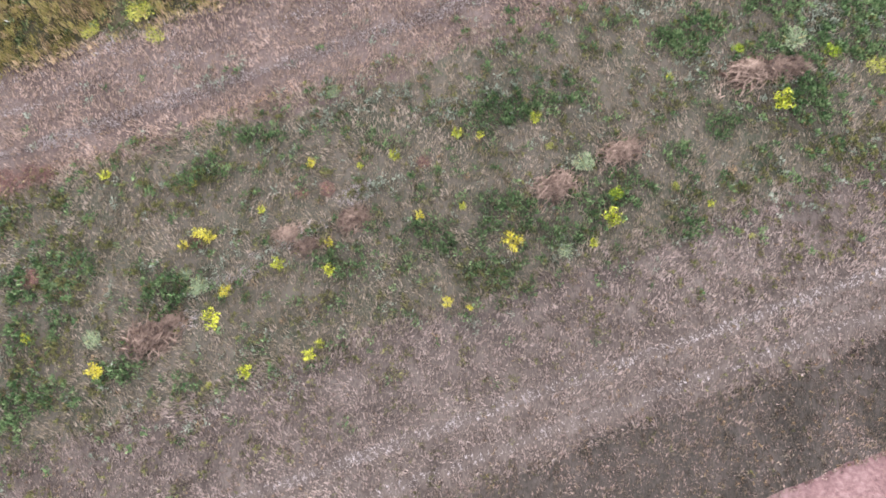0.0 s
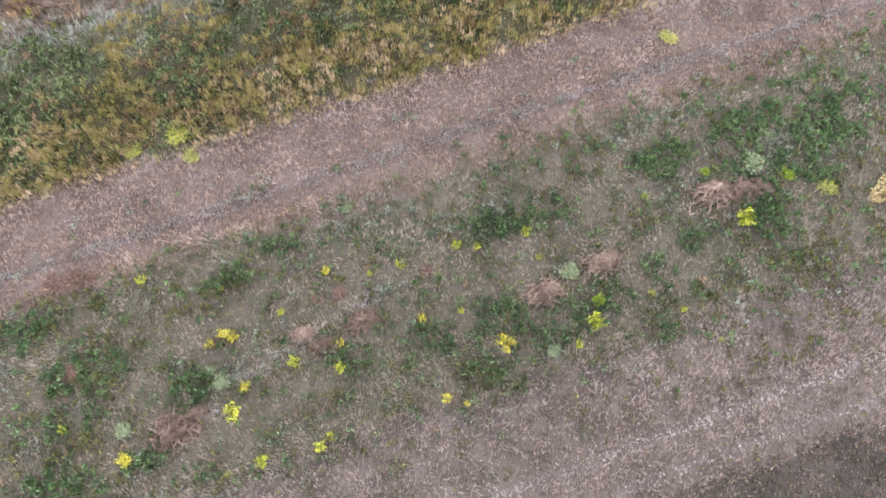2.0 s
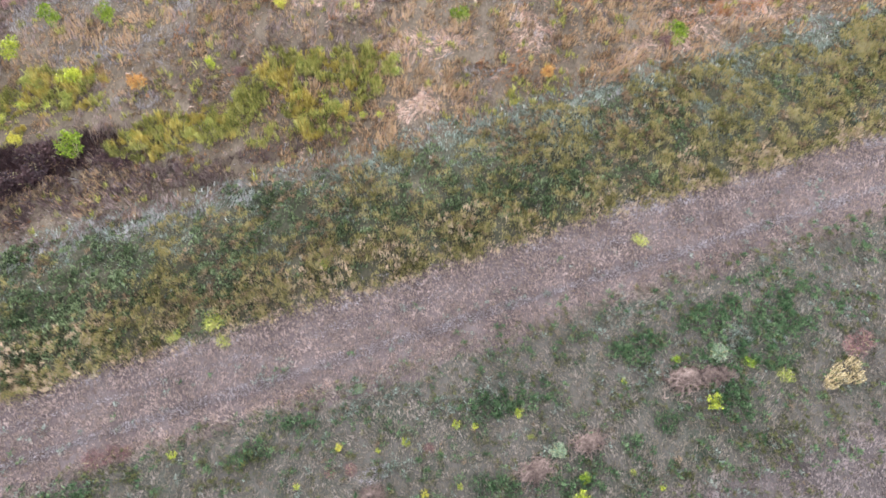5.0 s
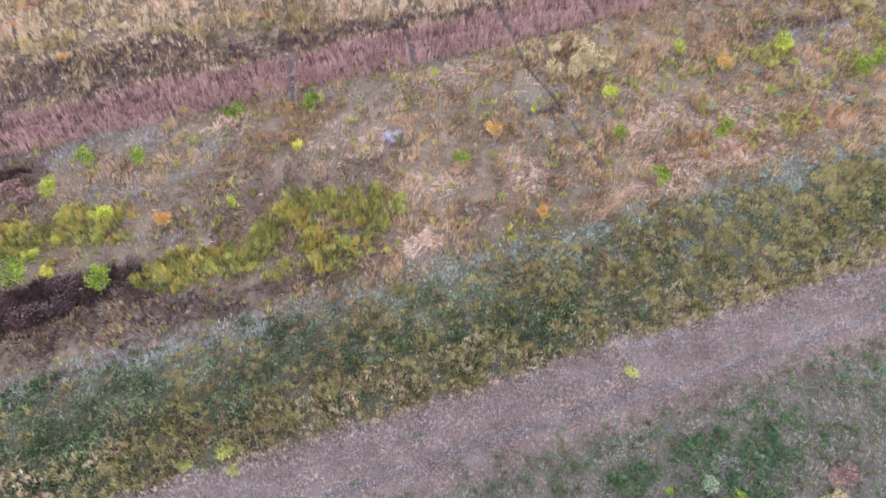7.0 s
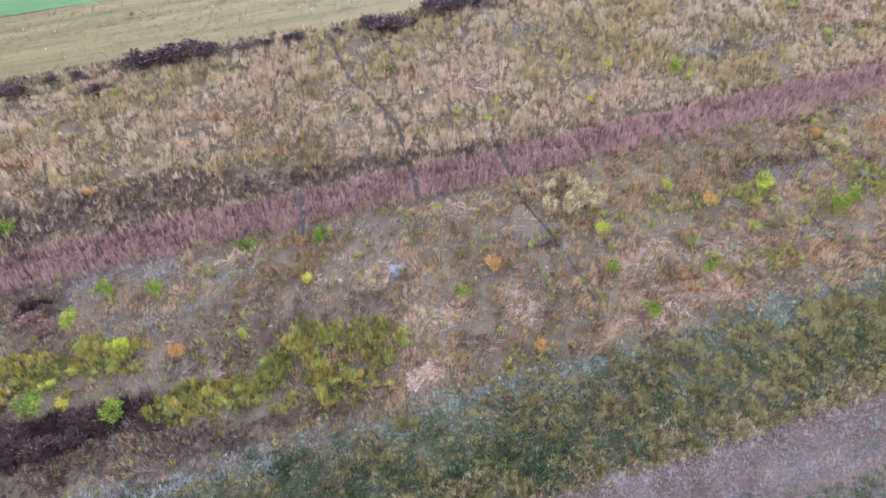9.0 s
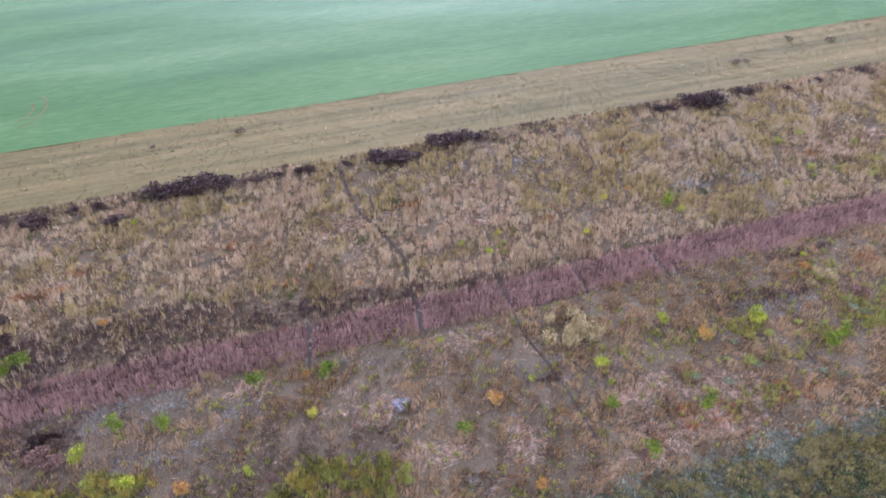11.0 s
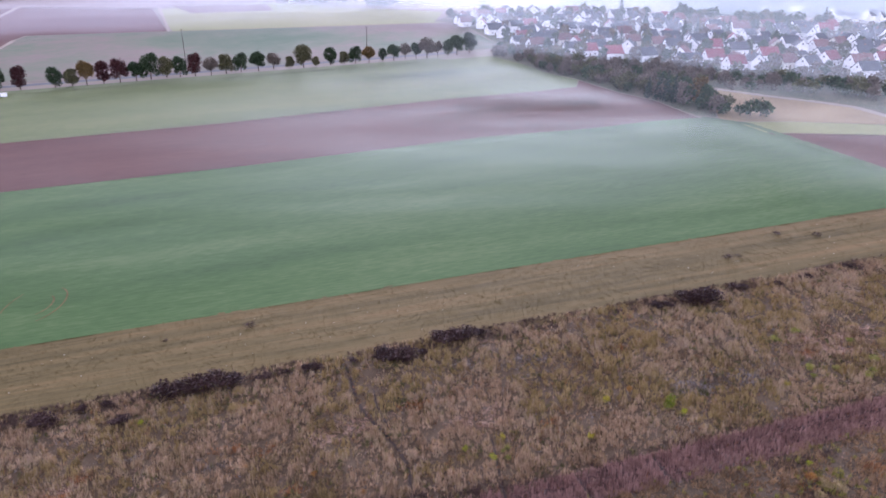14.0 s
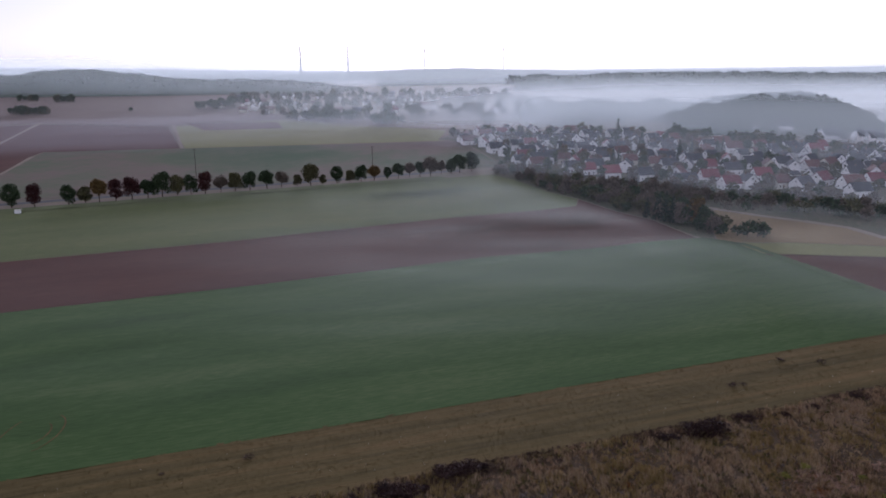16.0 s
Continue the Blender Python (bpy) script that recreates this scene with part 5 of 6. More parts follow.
plant_all(kinds(shrub, "stubble_weed", BRAMBLE, "dark low weed on the stubble", "weed", 2, leaves=150, size=0.12),
          [(-31.2, 104.0, 1.6), (-43.7, 100.0, 0.8), (54.8, 125.5, 1.8), (57, 125.9, 1.2), (68.5, 135.8, 1.6), (76.0, 134.7, 1.6)], "stubble weeds", tall=0.35)

# ---- far fields, road and hedges ----
field("verge", [along(-330, 317.6), along(100, 317.6), along(96, 326.5), along(-330, 326.5)], PALEGREEN, "mown grass verge under the avenue trees", lift=0.04, category="verge")
uv_field("road", -330, 110, 334, 339, ASPHALT, "grey country road behind the avenue trees", lift=0.04, category="road")
field("far_mixed_field", [(-208, 293), (-227, 366), (-242, 424), (-244, 441), (-169, 446), (2, 456.5), (12.5, 450), (26, 385.5), (33, 363.5)], MIXEDFIELD, "dull field behind the avenue, patchy green and brown", lift=0.06)
field("far_purple_field", [(-420, 250), (-209.5, 292), (-228.5, 366), (-243.6, 424), (-245.6, 441.6), (-163, 446.5), (-215.5, 567), (-334, 593), (-470, 560)], PLOUGHED, "dark purple-brown ploughed field", lift=0.10)
field("far_yellow_field", [(-210, 561), (-130.2, 592), (2.2, 508), (-3.4, 461), (2, 457), (-160, 447)], YELLOWFIELD, "yellow-green field beyond the brown one", lift=0.10)
field("far_brown_strip", [(-204.5, 580), (-132.3, 580), (-118.9, 538), (-176.2, 534)], PLOUGHED, "narrow brown field strip in the distance", lift=0.2)
field("stubble_plain", [(-560, 560), (-337, 600), (-212, 570), (-205, 586), (-129, 597), (-150, 640), (-215, 730), (-180, 1000), (-700, 1020)], PINKFIELD, "pinkish stubble plain before the woods", lift=0.10)
field("pale_path", [(-162.4, 446), (-160.8, 446), (-211, 572), (-214.5, 574)], PALEPATH, "pale dirt path between two fields", lift=0.16, category="path")
field("field_track", [(-296.5, 478), (-294, 478), (-334, 606), (-338, 606)], PALEPATH, "pale farm track past the ploughed field", lift=0.16, category="path")
field("field_margin", [(-227.5, 366), (-226, 366), (-241, 424), (-244, 424)], PALEPATH, "pale grassy margin of the far fields", lift=0.16, category="path")
field("far_tan_field", [(-86, 549), (6, 520.5), (47.7, 527), (84.5, 508.5), (110, 481), (83, 496), (44, 496), (6, 490), (-4, 468), (2.4, 508.4)], BROWNFIELD, "narrow tan field behind the village", lift=0.08)
ribbon("pale_lane", [(-88, 552.7), (-40, 537), (6.3, 524.2), (47.7, 530.9), (85.8, 511.8), (111.4, 483.7)], 6.0, PALEPATH, "pale lane past the second village", 0.2)
ribbon("crop_margin", [(83.0, 226.2), (94.6, 217.4), (103.6, 193.5), (111.0, 173.6), (118, 154)], 2.6, MARGINGREEN, "rough dark green grass margin along the crop", 0.16, "margin")
field("golden_field", [(88, 224.5), (90.2, 220.9), (109.2, 219.5), (135.4, 213.6), (205, 185), (215, 206), (139.7, 221.5), (135.1, 234.4), (125.8, 242.5), (114.1, 251.4), (101.3, 263.5), (93, 246)], GOLD, "golden-brown dry field below the village", lift=0.1)
ribbon("field_lane", [(99, 268), (101.6, 264.6), (114.6, 252.6), (126.2, 243.7), (135.8, 235.4), (140.6, 222), (216, 207)], 3.0, PALEPATH, "pale dirt lane between gardens and dry field", 0.15)
field("pale_strip", [(91.6, 220.3), (109.2, 218.9), (135.4, 213.0), (205, 184.4), (200, 172), (129.1, 202.7), (95.9, 208.2)], YELLOWFIELD, "pale narrow field strip", lift=0.11)
field("red_field", [(96.1, 207.7), (129.1, 202.2), (200, 171.5), (210, 140), (119, 154.4), (112.2, 174), (104.9, 194)], PLOUGHED, "red-brown field beyond the green crop", lift=0.1)
field("village_ground", [(23.1, 342.4), (34.8, 323.6), (44.4, 301), (54.6, 287), (65.2, 264), (74.6, 251), (82.4, 228), (87.6, 225), (92.6, 246.5), (101, 264), (114, 252), (126, 243), (135.4, 235), (140, 222), (215, 207), (420, 380), (260, 402),
                       (167, 413), (144, 442), (117, 474), (83, 495.6), (44, 495.6), (6, 489.6), (-5, 465), (13.5, 450), (27, 386), (34, 363)], GARDENS, "gardens and lawns between the houses", lift=0.06)

# ---- trees ----
CROWN = {
    "green": leaf_mat("tree_leaves_green", (0.014, 0.028, 0.012), (0.034, 0.055, 0.024), (0.065, 0.088, 0.038), 0.25),
    "olive": leaf_mat("tree_leaves_olive", (0.04, 0.042, 0.018), (0.085, 0.082, 0.036), (0.14, 0.13, 0.06), 0.25),
    "red": leaf_mat("tree_leaves_red", (0.022, 0.009, 0.011), (0.05, 0.018, 0.018), (0.085, 0.034, 0.028), 0.25),
    "orange": leaf_mat("tree_leaves_orange", (0.05, 0.034, 0.012), (0.11, 0.072, 0.025), (0.18, 0.12, 0.042), 0.25),
    "brown": leaf_mat("tree_leaves_brown", (0.07, 0.054, 0.04), (0.13, 0.105, 0.08), (0.19, 0.155, 0.12), 0.25),
    "conifer": leaf_mat("conifer_needles", (0.008, 0.018, 0.012), (0.02, 0.04, 0.026), (0.04, 0.065, 0.04), 0.2),
}


def tree(name, tone, label, height=9.0, leaves=1100, size=0.5, spread=0.36, low=0.24, category="tree"):
    """A broadleaf tree at true size: tapered trunk with limbs, and a ragged crown of leaf clumps."""
    root = tagged(new(name), label, category)
    bm = bmesh.new()
    top = height * 0.55
    tube(bm, (0, 0, -0.3), (0.05, 0, top * 0.5), height * 0.026, height * 0.019, 7)
    tube(bm, (0.05, 0, top * 0.5), (0.0, 0.1, top), height * 0.019, height * 0.009, 6)
    cs, rs = [(0, 0, height * (low + (1 - low) * 0.55))], [height * spread * 0.8]
    for k in range(9):
        a = 2 * math.pi * (k + RNG.random() * 0.6) / 9
        up = RNG.uniform(low + 0.12, 0.86)
        q = height * spread * RNG.uniform(0.38, 0.62) * (1.0 if up < 0.65 else 0.55)
        c = (q * math.cos(a), q * math.sin(a), height * up)
        tube(bm, (0, 0, height * max(0.18, up - 0.22)), (c[0] * 0.8, c[1] * 0.8, c[2]), height * 0.010, height * 0.003, 4)
        cs.append(c)
        rs.append(height * RNG.uniform(0.14, 0.20))
    part("trunk", bm, BARK, root)
    leaf_cloud("crown", cs, rs, leaves, size, CROWN[tone], root, upright=0.15, flat=0.9)
    return root


def conifer(name, tone, label, height=12.0, leaves=900, category="tree"):
    root = tagged(new(name), label, category)
    bm = bmesh.new()
    tube(bm, (0, 0, -0.3), (0, 0, height * 0.95), height * 0.02, height * 0.004, 6)
    part("trunk", bm, BARK, root)
    cs, rs = [], []
    for k in range(26):
        f = k / 25
        a = k * 2.4
        q = height * 0.15 * (1 - f) * RNG.uniform(0.6, 1.0)
        cs.append((q * math.cos(a), q * math.sin(a), height * (0.10 + 0.86 * f)))
        rs.append(height * (0.035 + 0.085 * (1 - f)))
    leaf_cloud("crown", cs, rs, leaves, 0.55, CROWN[tone], root, droop=0.5, upright=0, flat=0.6)
    return root


def place_tree(first, used, x, y, height, base, turn=None):
    """The first call sets the tree itself, later ones copies, scaled to the height."""
    s = height / base
    m = pose(x, y, gz(x, y) - 0.05, 0, 0, RNG.uniform(0, 360)) @ Matrix.Diagonal((s * RNG.uniform(0.9, 1.1), s * RNG.uniform(0.9, 1.1), s, 1))
    if used.get(first.name):
        keep = first.matrix_basis.copy()
        first.matrix_basis = Matrix.Identity(4)
        ob = copy_thing(first, m)
        first.matrix_basis = keep
        return ob
    used[first.name] = True
    first.matrix_basis = m
    return first


USED = {}
AVENUE = {k: [tree("avenue_tree", k, f"rounded avenue tree with {w} autumn crown beside the road", 9.0, 3000, 0.52, sp, 0.13) for sp in (0.46, 0.40)]
          for k, w in (("green", "dark green"), ("olive", "olive"), ("red", "dark red"), ("orange", "orange"), ("brown", "brownish"))}
# the row stands between the pale field and the road: x, y, height
ROW_A = [(-177, 290, 8.9), (-168, 291, 8.8), (-155, 293, 7.6), (-149.5, 296, 7.0), (-144, 297, 9.2), (-138, 299, 8.6), (-132, 301, 9.2), (-126, 303, 8.0), (-121, 306, 9.9), (-115.5, 309, 8.7), (-110, 310, 7.8),
         (-104, 311, 8.8), (-97.5, 312, 7.4), (-92, 315, 8.2), (-86, 317, 7.6), (-79, 319, 8.2), (-73, 322, 7.0)]
TONE_A = "green red green olive orange red red green green olive green red brown olive green green brown".split()
ROW_B = [(-66, 323, 5.3), (-60, 323, 9.8), (-55, 326, 4.5), (-49, 329, 7.0), (-43, 330, 5.6), (-38, 331, 7.0), (-32, 332, 7.4), (-26, 335, 5.4), (-21, 336, 7.2), (-16, 339, 7.0), (-11, 340, 7.2), (-6, 340, 9.1),
         (-1, 342, 6.8), (4, 346, 6.8), (8, 347, 9.0), (14, 351, 8.8)]
TONE_B = "olive olive olive green olive green orange green green brown green brown brown green green green".split()
for k, ((x, y, tall), tone) in enumerate(zip(ROW_A + ROW_B, TONE_A + TONE_B)):
    tagged(place_tree(AVENUE[tone][k % 2], USED, x, y, tall * 1.12, 9.0), group="avenue trees")

GARDEN = {k: tree("garden_tree", k, f"{w} leafy tree among the houses", 8.0, 420, 1.05, 0.42, 0.06) for k, w in (("green", "dark green"), ("olive", "olive green"), ("orange", "yellow-orange"), ("brown", "brownish"))}
HEDGE = {k: tree("hedge_bush", k, f"large {w} hedge bush at the field edge", 5.0, 230, 0.92, 0.62, 0.0, "bush") for k, w in (("green", "dark green"), ("olive", "olive"), ("brown", "brown"))}
FIR = conifer("conifer", "conifer", "dark green pointed conifer beside houses", 12.0)


def pick(weights):
    names = list(weights)
    w = np.array([weights[k] for k in names], float)
    return names[int(RNG.choice(len(names), p=w / w.sum()))]


# hedge along the village's field side
LINE = [(23.5, 345), (34.8, 326), (44.8, 303), (54.5, 289), (65.5, 265.5), (74.5, 253), (82.5, 240), (88, 229.5)]
for (x0, y0), (x1, y1) in zip(LINE[:-1], LINE[1:]):
    n = max(2, int(math.hypot(x1 - x0, y1 - y0) / 1.5))
    for k in range(n):
        f = (k + RNG.random()) / n
        off = RNG.uniform(0, 13)
        place = (x0 + (x1 - x0) * f + off * 0.85, y0 + (y1 - y0) * f + off * 0.5)
        t = pick({"green": 1, "olive": 3, "brown": 5})
        tagged(place_tree(HEDGE[t], USED, *place, RNG.uniform(2.4, 5.0) * (1 + 0.3 * (y0 < 300)), 5.0), group="hedge bushes")
for x, y, tall, t in ((75.5, 250, 9, "conifer"), (78, 248, 11, "conifer"), (73, 253, 8, "conifer"), (80, 246, 10, "conifer"), (77, 252, 9.5, "conifer"), (84, 243, 7, "green"), (87, 243, 9.5, "orange"), (89, 240, 8, "green"), (82, 247, 7.5, "brown"),
                      (98.5, 226.5, 5.5, "bush"), (101.5, 226, 5.8, "bush"), (91, 229, 4.2, "bush"), (95.5, 228.5, 3.6, "bush"), (104, 227, 4.0, "bush"), (86, 236, 4.5, "bush"), (100, 416, 17, "conifer"), (203, 395, 13, "conifer"), (101, 306, 6, "green"),
                      (62, 372, 9, "orange"), (105, 300, 7, "brown"), (33, 371, 5, "green"), (29, 360, 4, "green")):
    ob = FIR if t == "conifer" else HEDGE["green"] if t == "bush" else GARDEN[t]
    place_tree(ob, USED, x, y, tall, 12.0 if t == "conifer" else 5.0 if t == "bush" else 8.0)

# ---- houses ----
def tone_mat(name, cols, **more):
    return mat(name, cols, 0.15, 1.2, per_object=0.5, bump=0.1, contrast=1.4, **more)


PLASTER = [tone_mat("white_plaster", [(0.70, 0.69, 0.67), (0.80, 0.79, 0.77), (0.86, 0.85, 0.84)]), tone_mat("cream_plaster", [(0.50, 0.46, 0.38), (0.62, 0.58, 0.49), (0.70, 0.66, 0.58)])]
TILES = {"dark": tone_mat("dark_roof_tiles", [(0.022, 0.023, 0.03), (0.04, 0.042, 0.052), (0.075, 0.072, 0.08)], rough=0.8), "red": tone_mat("red_roof_tiles", [(0.09, 0.02, 0.028), (0.15, 0.034, 0.045), (0.2, 0.056, 0.064)], rough=0.8),
         "brown": tone_mat("brown_roof_tiles", [(0.07, 0.034, 0.034), (0.11, 0.052, 0.05), (0.15, 0.078, 0.072)], rough=0.8)}
FRAME = mat("white_window_frame", [(0.70, 0.70, 0.68), (0.80, 0.80, 0.78)], 1, 8, rough=0.5, bump=0)
PANE = mat("dark_window_glass", [(0.015, 0.018, 0.022), (0.04, 0.045, 0.05)], 0.3, 2, rough=0.08, bump=0, spec=0.6)
DOORWOOD = mat("brown_door", [(0.07, 0.04, 0.025), (0.13, 0.08, 0.05)], 1, 9, rough=0.6, bump=0.1)
BRICK = mat("chimney_brick", [(0.16, 0.08, 0.06), (0.26, 0.14, 0.10)], 1, 6, bump=0.3)


def block(bm, cx, cy, cz, sx, sy, sz):
    m = Matrix.Translation((cx, cy, cz)) @ Matrix.Diagonal((sx, sy, sz, 1))
    bmesh.ops.create_cube(bm, size=1.0, matrix=m)


def house(name, wide, deep, eave, rise, plaster, tiles, label, far=False):
    """A gabled house: the ridge runs along x, gables face +x and -x."""
    root = tagged(new(name), label, "house")
    bm = bmesh.new()
    w, d = wide / 2, deep / 2
    ends = []
    for x in (-w, w):
        ends.append([bm.verts.new(p) for p in ((x, -d, -1.2), (x, d, -1.2), (x, d, eave), (x, 0, eave + rise), (x, -d, eave))])
    bm.faces.new(ends[0][::-1])
    bm.faces.new(ends[1])
    for k in range(5):
        bm.faces.new((ends[0][k], ends[0][(k + 1) % 5], ends[1][(k + 1) % 5], ends[1][k]))
    bmesh.ops.recalc_face_normals(bm, faces=bm.faces)
    part("wall", bm, plaster, root)
    bm = bmesh.new()
    over, th = 0.45, 0.22
    slope = rise / d
    prof = [(-d - over, eave - over * slope + 0.05), (0, eave + rise + 0.05), (d + over, eave - over * slope + 0.05), (d + over, eave - over * slope + 0.05 + th), (0, eave + rise + 0.05 + th * 1.3), (-d - over, eave - over * slope + 0.05 + th)]
    rings = [[bm.verts.new((x, p, q)) for p, q in prof] for x in (-w - 0.4, w + 0.4)]
    for k in range(6):
        bm.faces.new((rings[0][k], rings[0][(k + 1) % 6], rings[1][(k + 1) % 6], rings[1][k]))
    for r in rings:
        bm.faces.new((r[0], r[1], r[4], r[5]))
        bm.faces.new((r[1], r[2], r[3], r[4]))
    bmesh.ops.recalc_face_normals(bm, faces=bm.faces)
    part("roof", bm, tiles, root)
    bm = bmesh.new()
    block(bm, w * 0.35, d * 0.25, eave + rise * 0.9 + 0.3, 0.6, 0.6, 1.6)
    block(bm, w * 0.35, d * 0.25, eave + rise * 0.9 + 1.15, 0.75, 0.75, 0.12)
    part("chimney", bm, BRICK, root)
    bm = bmesh.new()
    block(bm, -w * 0.1, -d - 0.03, 1.0, 1.05, 0.08, 2.1)
    part("door", bm, DOORWOOD, root)
    frame_me = glass_me = None
    spots = [(-d - 0.03, x * w, z, 0) for x in (-0.62, 0.55) for z in (1.5,) ]
    spots += [(-d - 0.03, x * w, eave - 1.35, 0) for x in (-0.62, -0.05, 0.55)] if eave > 4.5 else []
    spots += [(x, y * d, z, 1) for x in (-w - 0.03, w + 0.03) for y, z in ((-0.45, 1.5), (0.45, 1.5), (0, eave + rise * 0.3))]
    if far:
        spots = [(-d - 0.03, -0.5 * w, 1.5, 0), (-w - 0.03, 0, eave + rise * 0.3, 1)]
    for a, b, z, side in spots:
        m = Matrix.Translation((a, b, z)) @ Matrix.Rotation(math.pi / 2, 4, "Z") if side else Matrix.Translation((b, a, z))
        if frame_me is None:
            bm = bmesh.new()
            block(bm, 0, 0, 0, 1.25, 0.10, 1.35)
            win = part("window", bm, FRAME, root)
            frame_me = win.data
            bm = bmesh.new()
            block(bm, 0, 0, 0, 1.0, 0.14, 1.1)
            glass = part("pane", bm, PANE, win)
            glass_me = glass.data
        else:
            win = new("window", frame_me)
            win.parent = root
            glass = new("pane", glass_me)
            glass.parent = win
        win.matrix_basis = m
    return root


HOUSES = [house("house", 11, 9, 4.2, 4.6, PLASTER[0], TILES["red"], "white gabled house with a red tiled roof"),
          house("house", 12, 9, 4.4, 4.4, PLASTER[0], TILES["dark"], "white gabled house with a dark roof"),
          house("house", 10, 8.5, 5.2, 4.2, PLASTER[0], TILES["dark"], "two-storey white house with dark roof tiles"),
          house("house", 11, 9, 4.2, 4.4, PLASTER[1], TILES["brown"], "cream house with a brown tiled roof"),
          house("house", 13, 9.5, 4.4, 4.8, PLASTER[0], TILES["brown"], "long white house with rusty brown roof"),
          house("house", 7, 6, 2.8, 2.0, PLASTER[0], TILES["dark"], "small white outbuilding with low dark roof")]

FAR_HOUSES = [house("house", 11, 9, 4.2, 4.6, PLASTER[0], TILES["red"], "white gabled house with a red tiled roof", True),
              house("house", 12, 9, 4.4, 4.4, PLASTER[0], TILES["dark"], "white gabled house with a dark roof", True),
              house("house", 10, 8.5, 5.2, 4.2, PLASTER[0], TILES["dark"], "two-storey white house with dark roof tiles", True),
              house("house", 11, 9, 4.2, 4.4, PLASTER[1], TILES["brown"], "cream house with a brown tiled roof", True),
              house("house", 13, 9.5, 4.4, 4.8, PLASTER[0], TILES["brown"], "long white house with rusty brown roof", True),
              house("house", 7, 6, 2.8, 2.0, PLASTER[0], TILES["dark"], "small white outbuilding with low dark roof", True),
              house("house", 16, 11, 5.2, 3.4, PLASTER[0], TILES["dark"], "large white building with broad grey roof", True)]


def set_house(k, x, y, turn, s=1.0):
    s *= 0.7
    m = pose(x, y, gz(x, y), 0, 0, turn) @ Matrix.Diagonal((s, s, s * 0.92, 1))
    first = HOUSES[k] if y < 345 and k < 6 else FAR_HOUSES[k]
    if USED.get(first.name):
        keep = first.matrix_basis.copy()
        first.matrix_basis = Matrix.Identity(4)
        ob = copy_thing(first, m)
        first.matrix_basis = keep
    else:
        USED[first.name] = True
        first.matrix_basis = m
        ob = first
    return tagged(ob, group="village houses")


# houses that can be told apart: x, y, kind, turn
FRONT = [(77, 329, 0, 12), (103, 351.5, 3, 20), (90, 322.5, 1, 25), (55, 378, 1, 5), (65, 358, 0, 70), (73, 347, 1, 8), (98, 405, 6, 12), (104, 370, 2, 15), (44.5, 347, 5, 5), (12.5, 471, 5, 20), (27, 467, 3, 10), (43, 468, 1, 80), (60, 473, 2, 75),
         (70.5, 478, 1, 75), (83, 476, 3, 10), (96, 474, 1, 70), (42, 415, 2, 15), (46, 395, 1, 15), (42.5, 379, 0, 10), (125, 340, 0, 5), (117, 315, 0, 5), (120.5, 300, 0, 15), (141, 317, 0, 5), (133, 331, 1, 10), (162, 306, 0, 32), (149, 296, 1, 30),
         (170, 297, 4, 10), (183, 303, 0, 10), (165, 282.5, 1, 10), (178, 349, 2, 35), (195, 361, 5, 40), (199, 387, 0, 10), (149, 347, 1, 5), (138, 377, 3, 20), (158, 394, 4, 5), (175, 401, 3, 10), (81, 369, 2, 20), (90.5, 353, 5, 10), (29.5, 408, 1, 20),
         (25, 446, 1, 80), (122, 391, 1, 10), (106, 323, 4, 60), (157, 321, 5, 15), (216, 352, 2, 20), (163, 346, 1, 15), (124, 357, 1, 10)]
TAKEN = [(x, y) for x, y, *_ in FRONT]
for x, y, k, a in FRONT:
    set_house(k, x, y, a)


def inside(x, y, poly):
    odd = False
    for (x0, y0), (x1, y1) in zip(poly, poly[1:] + poly[:1]):
        if (y0 > y) != (y1 > y) and x < (x1 - x0) * (y - y0) / (y1 - y0) + x0:
            odd = not odd
    return odd


VILLAGE = [(42, 350), (69, 324), (101, 310), (120, 298), (150, 292), (172, 278), (215, 262), (310, 335), (243, 393), (165, 407), (142, 436), (116, 468), (83, 490), (44, 490), (8, 482), (3, 466), (24, 415), (32, 384)]
FAR_BUILT = []
for row in range(42):
    for col in range(46):
        u, v = col * 10.4 - 60 + (row % 2) * 5, 200 + row * 10.6
        x, y = u * 0.93 - (v - 350) * 0.12 + 60, v + u * 0.10
        x, y = x + RNG.uniform(-2.6, 2.6), y + RNG.uniform(-2.6, 2.6)
        if not inside(x, y, VILLAGE) or RNG.random() < 0.12 or min(math.hypot(x - a, y - b) for a, b in TAKEN) < 8.6:
            continue
        TAKEN.append((x, y))
        kind = int(RNG.choice(7, p=[0.12, 0.30, 0.26, 0.09, 0.08, 0.12, 0.03]))
        set_house(kind, x, y, RNG.choice([8, 18, 28, 75, 100]) + RNG.uniform(-6, 6), RNG.uniform(0.85, 1.05))
for _ in range(1700):
    x, y = RNG.uniform(0, 330), RNG.uniform(245, 510)
    if inside(x, y, VILLAGE) and min(math.hypot(x - a, y - b) for a, b in TAKEN) > 4.7:
        TAKEN.append((x, y))
        t = pick({"green": 5, "olive": 3, "brown": 3, "orange": 0.4, "fir": 0.5})
        if t == "fir":
            place_tree(FIR, USED, x, y, RNG.uniform(7, 12), 12.0)
        else:
            tagged(place_tree(GARDEN[t], USED, x, y, RNG.uniform(4, 8), 8.0), group="garden trees")
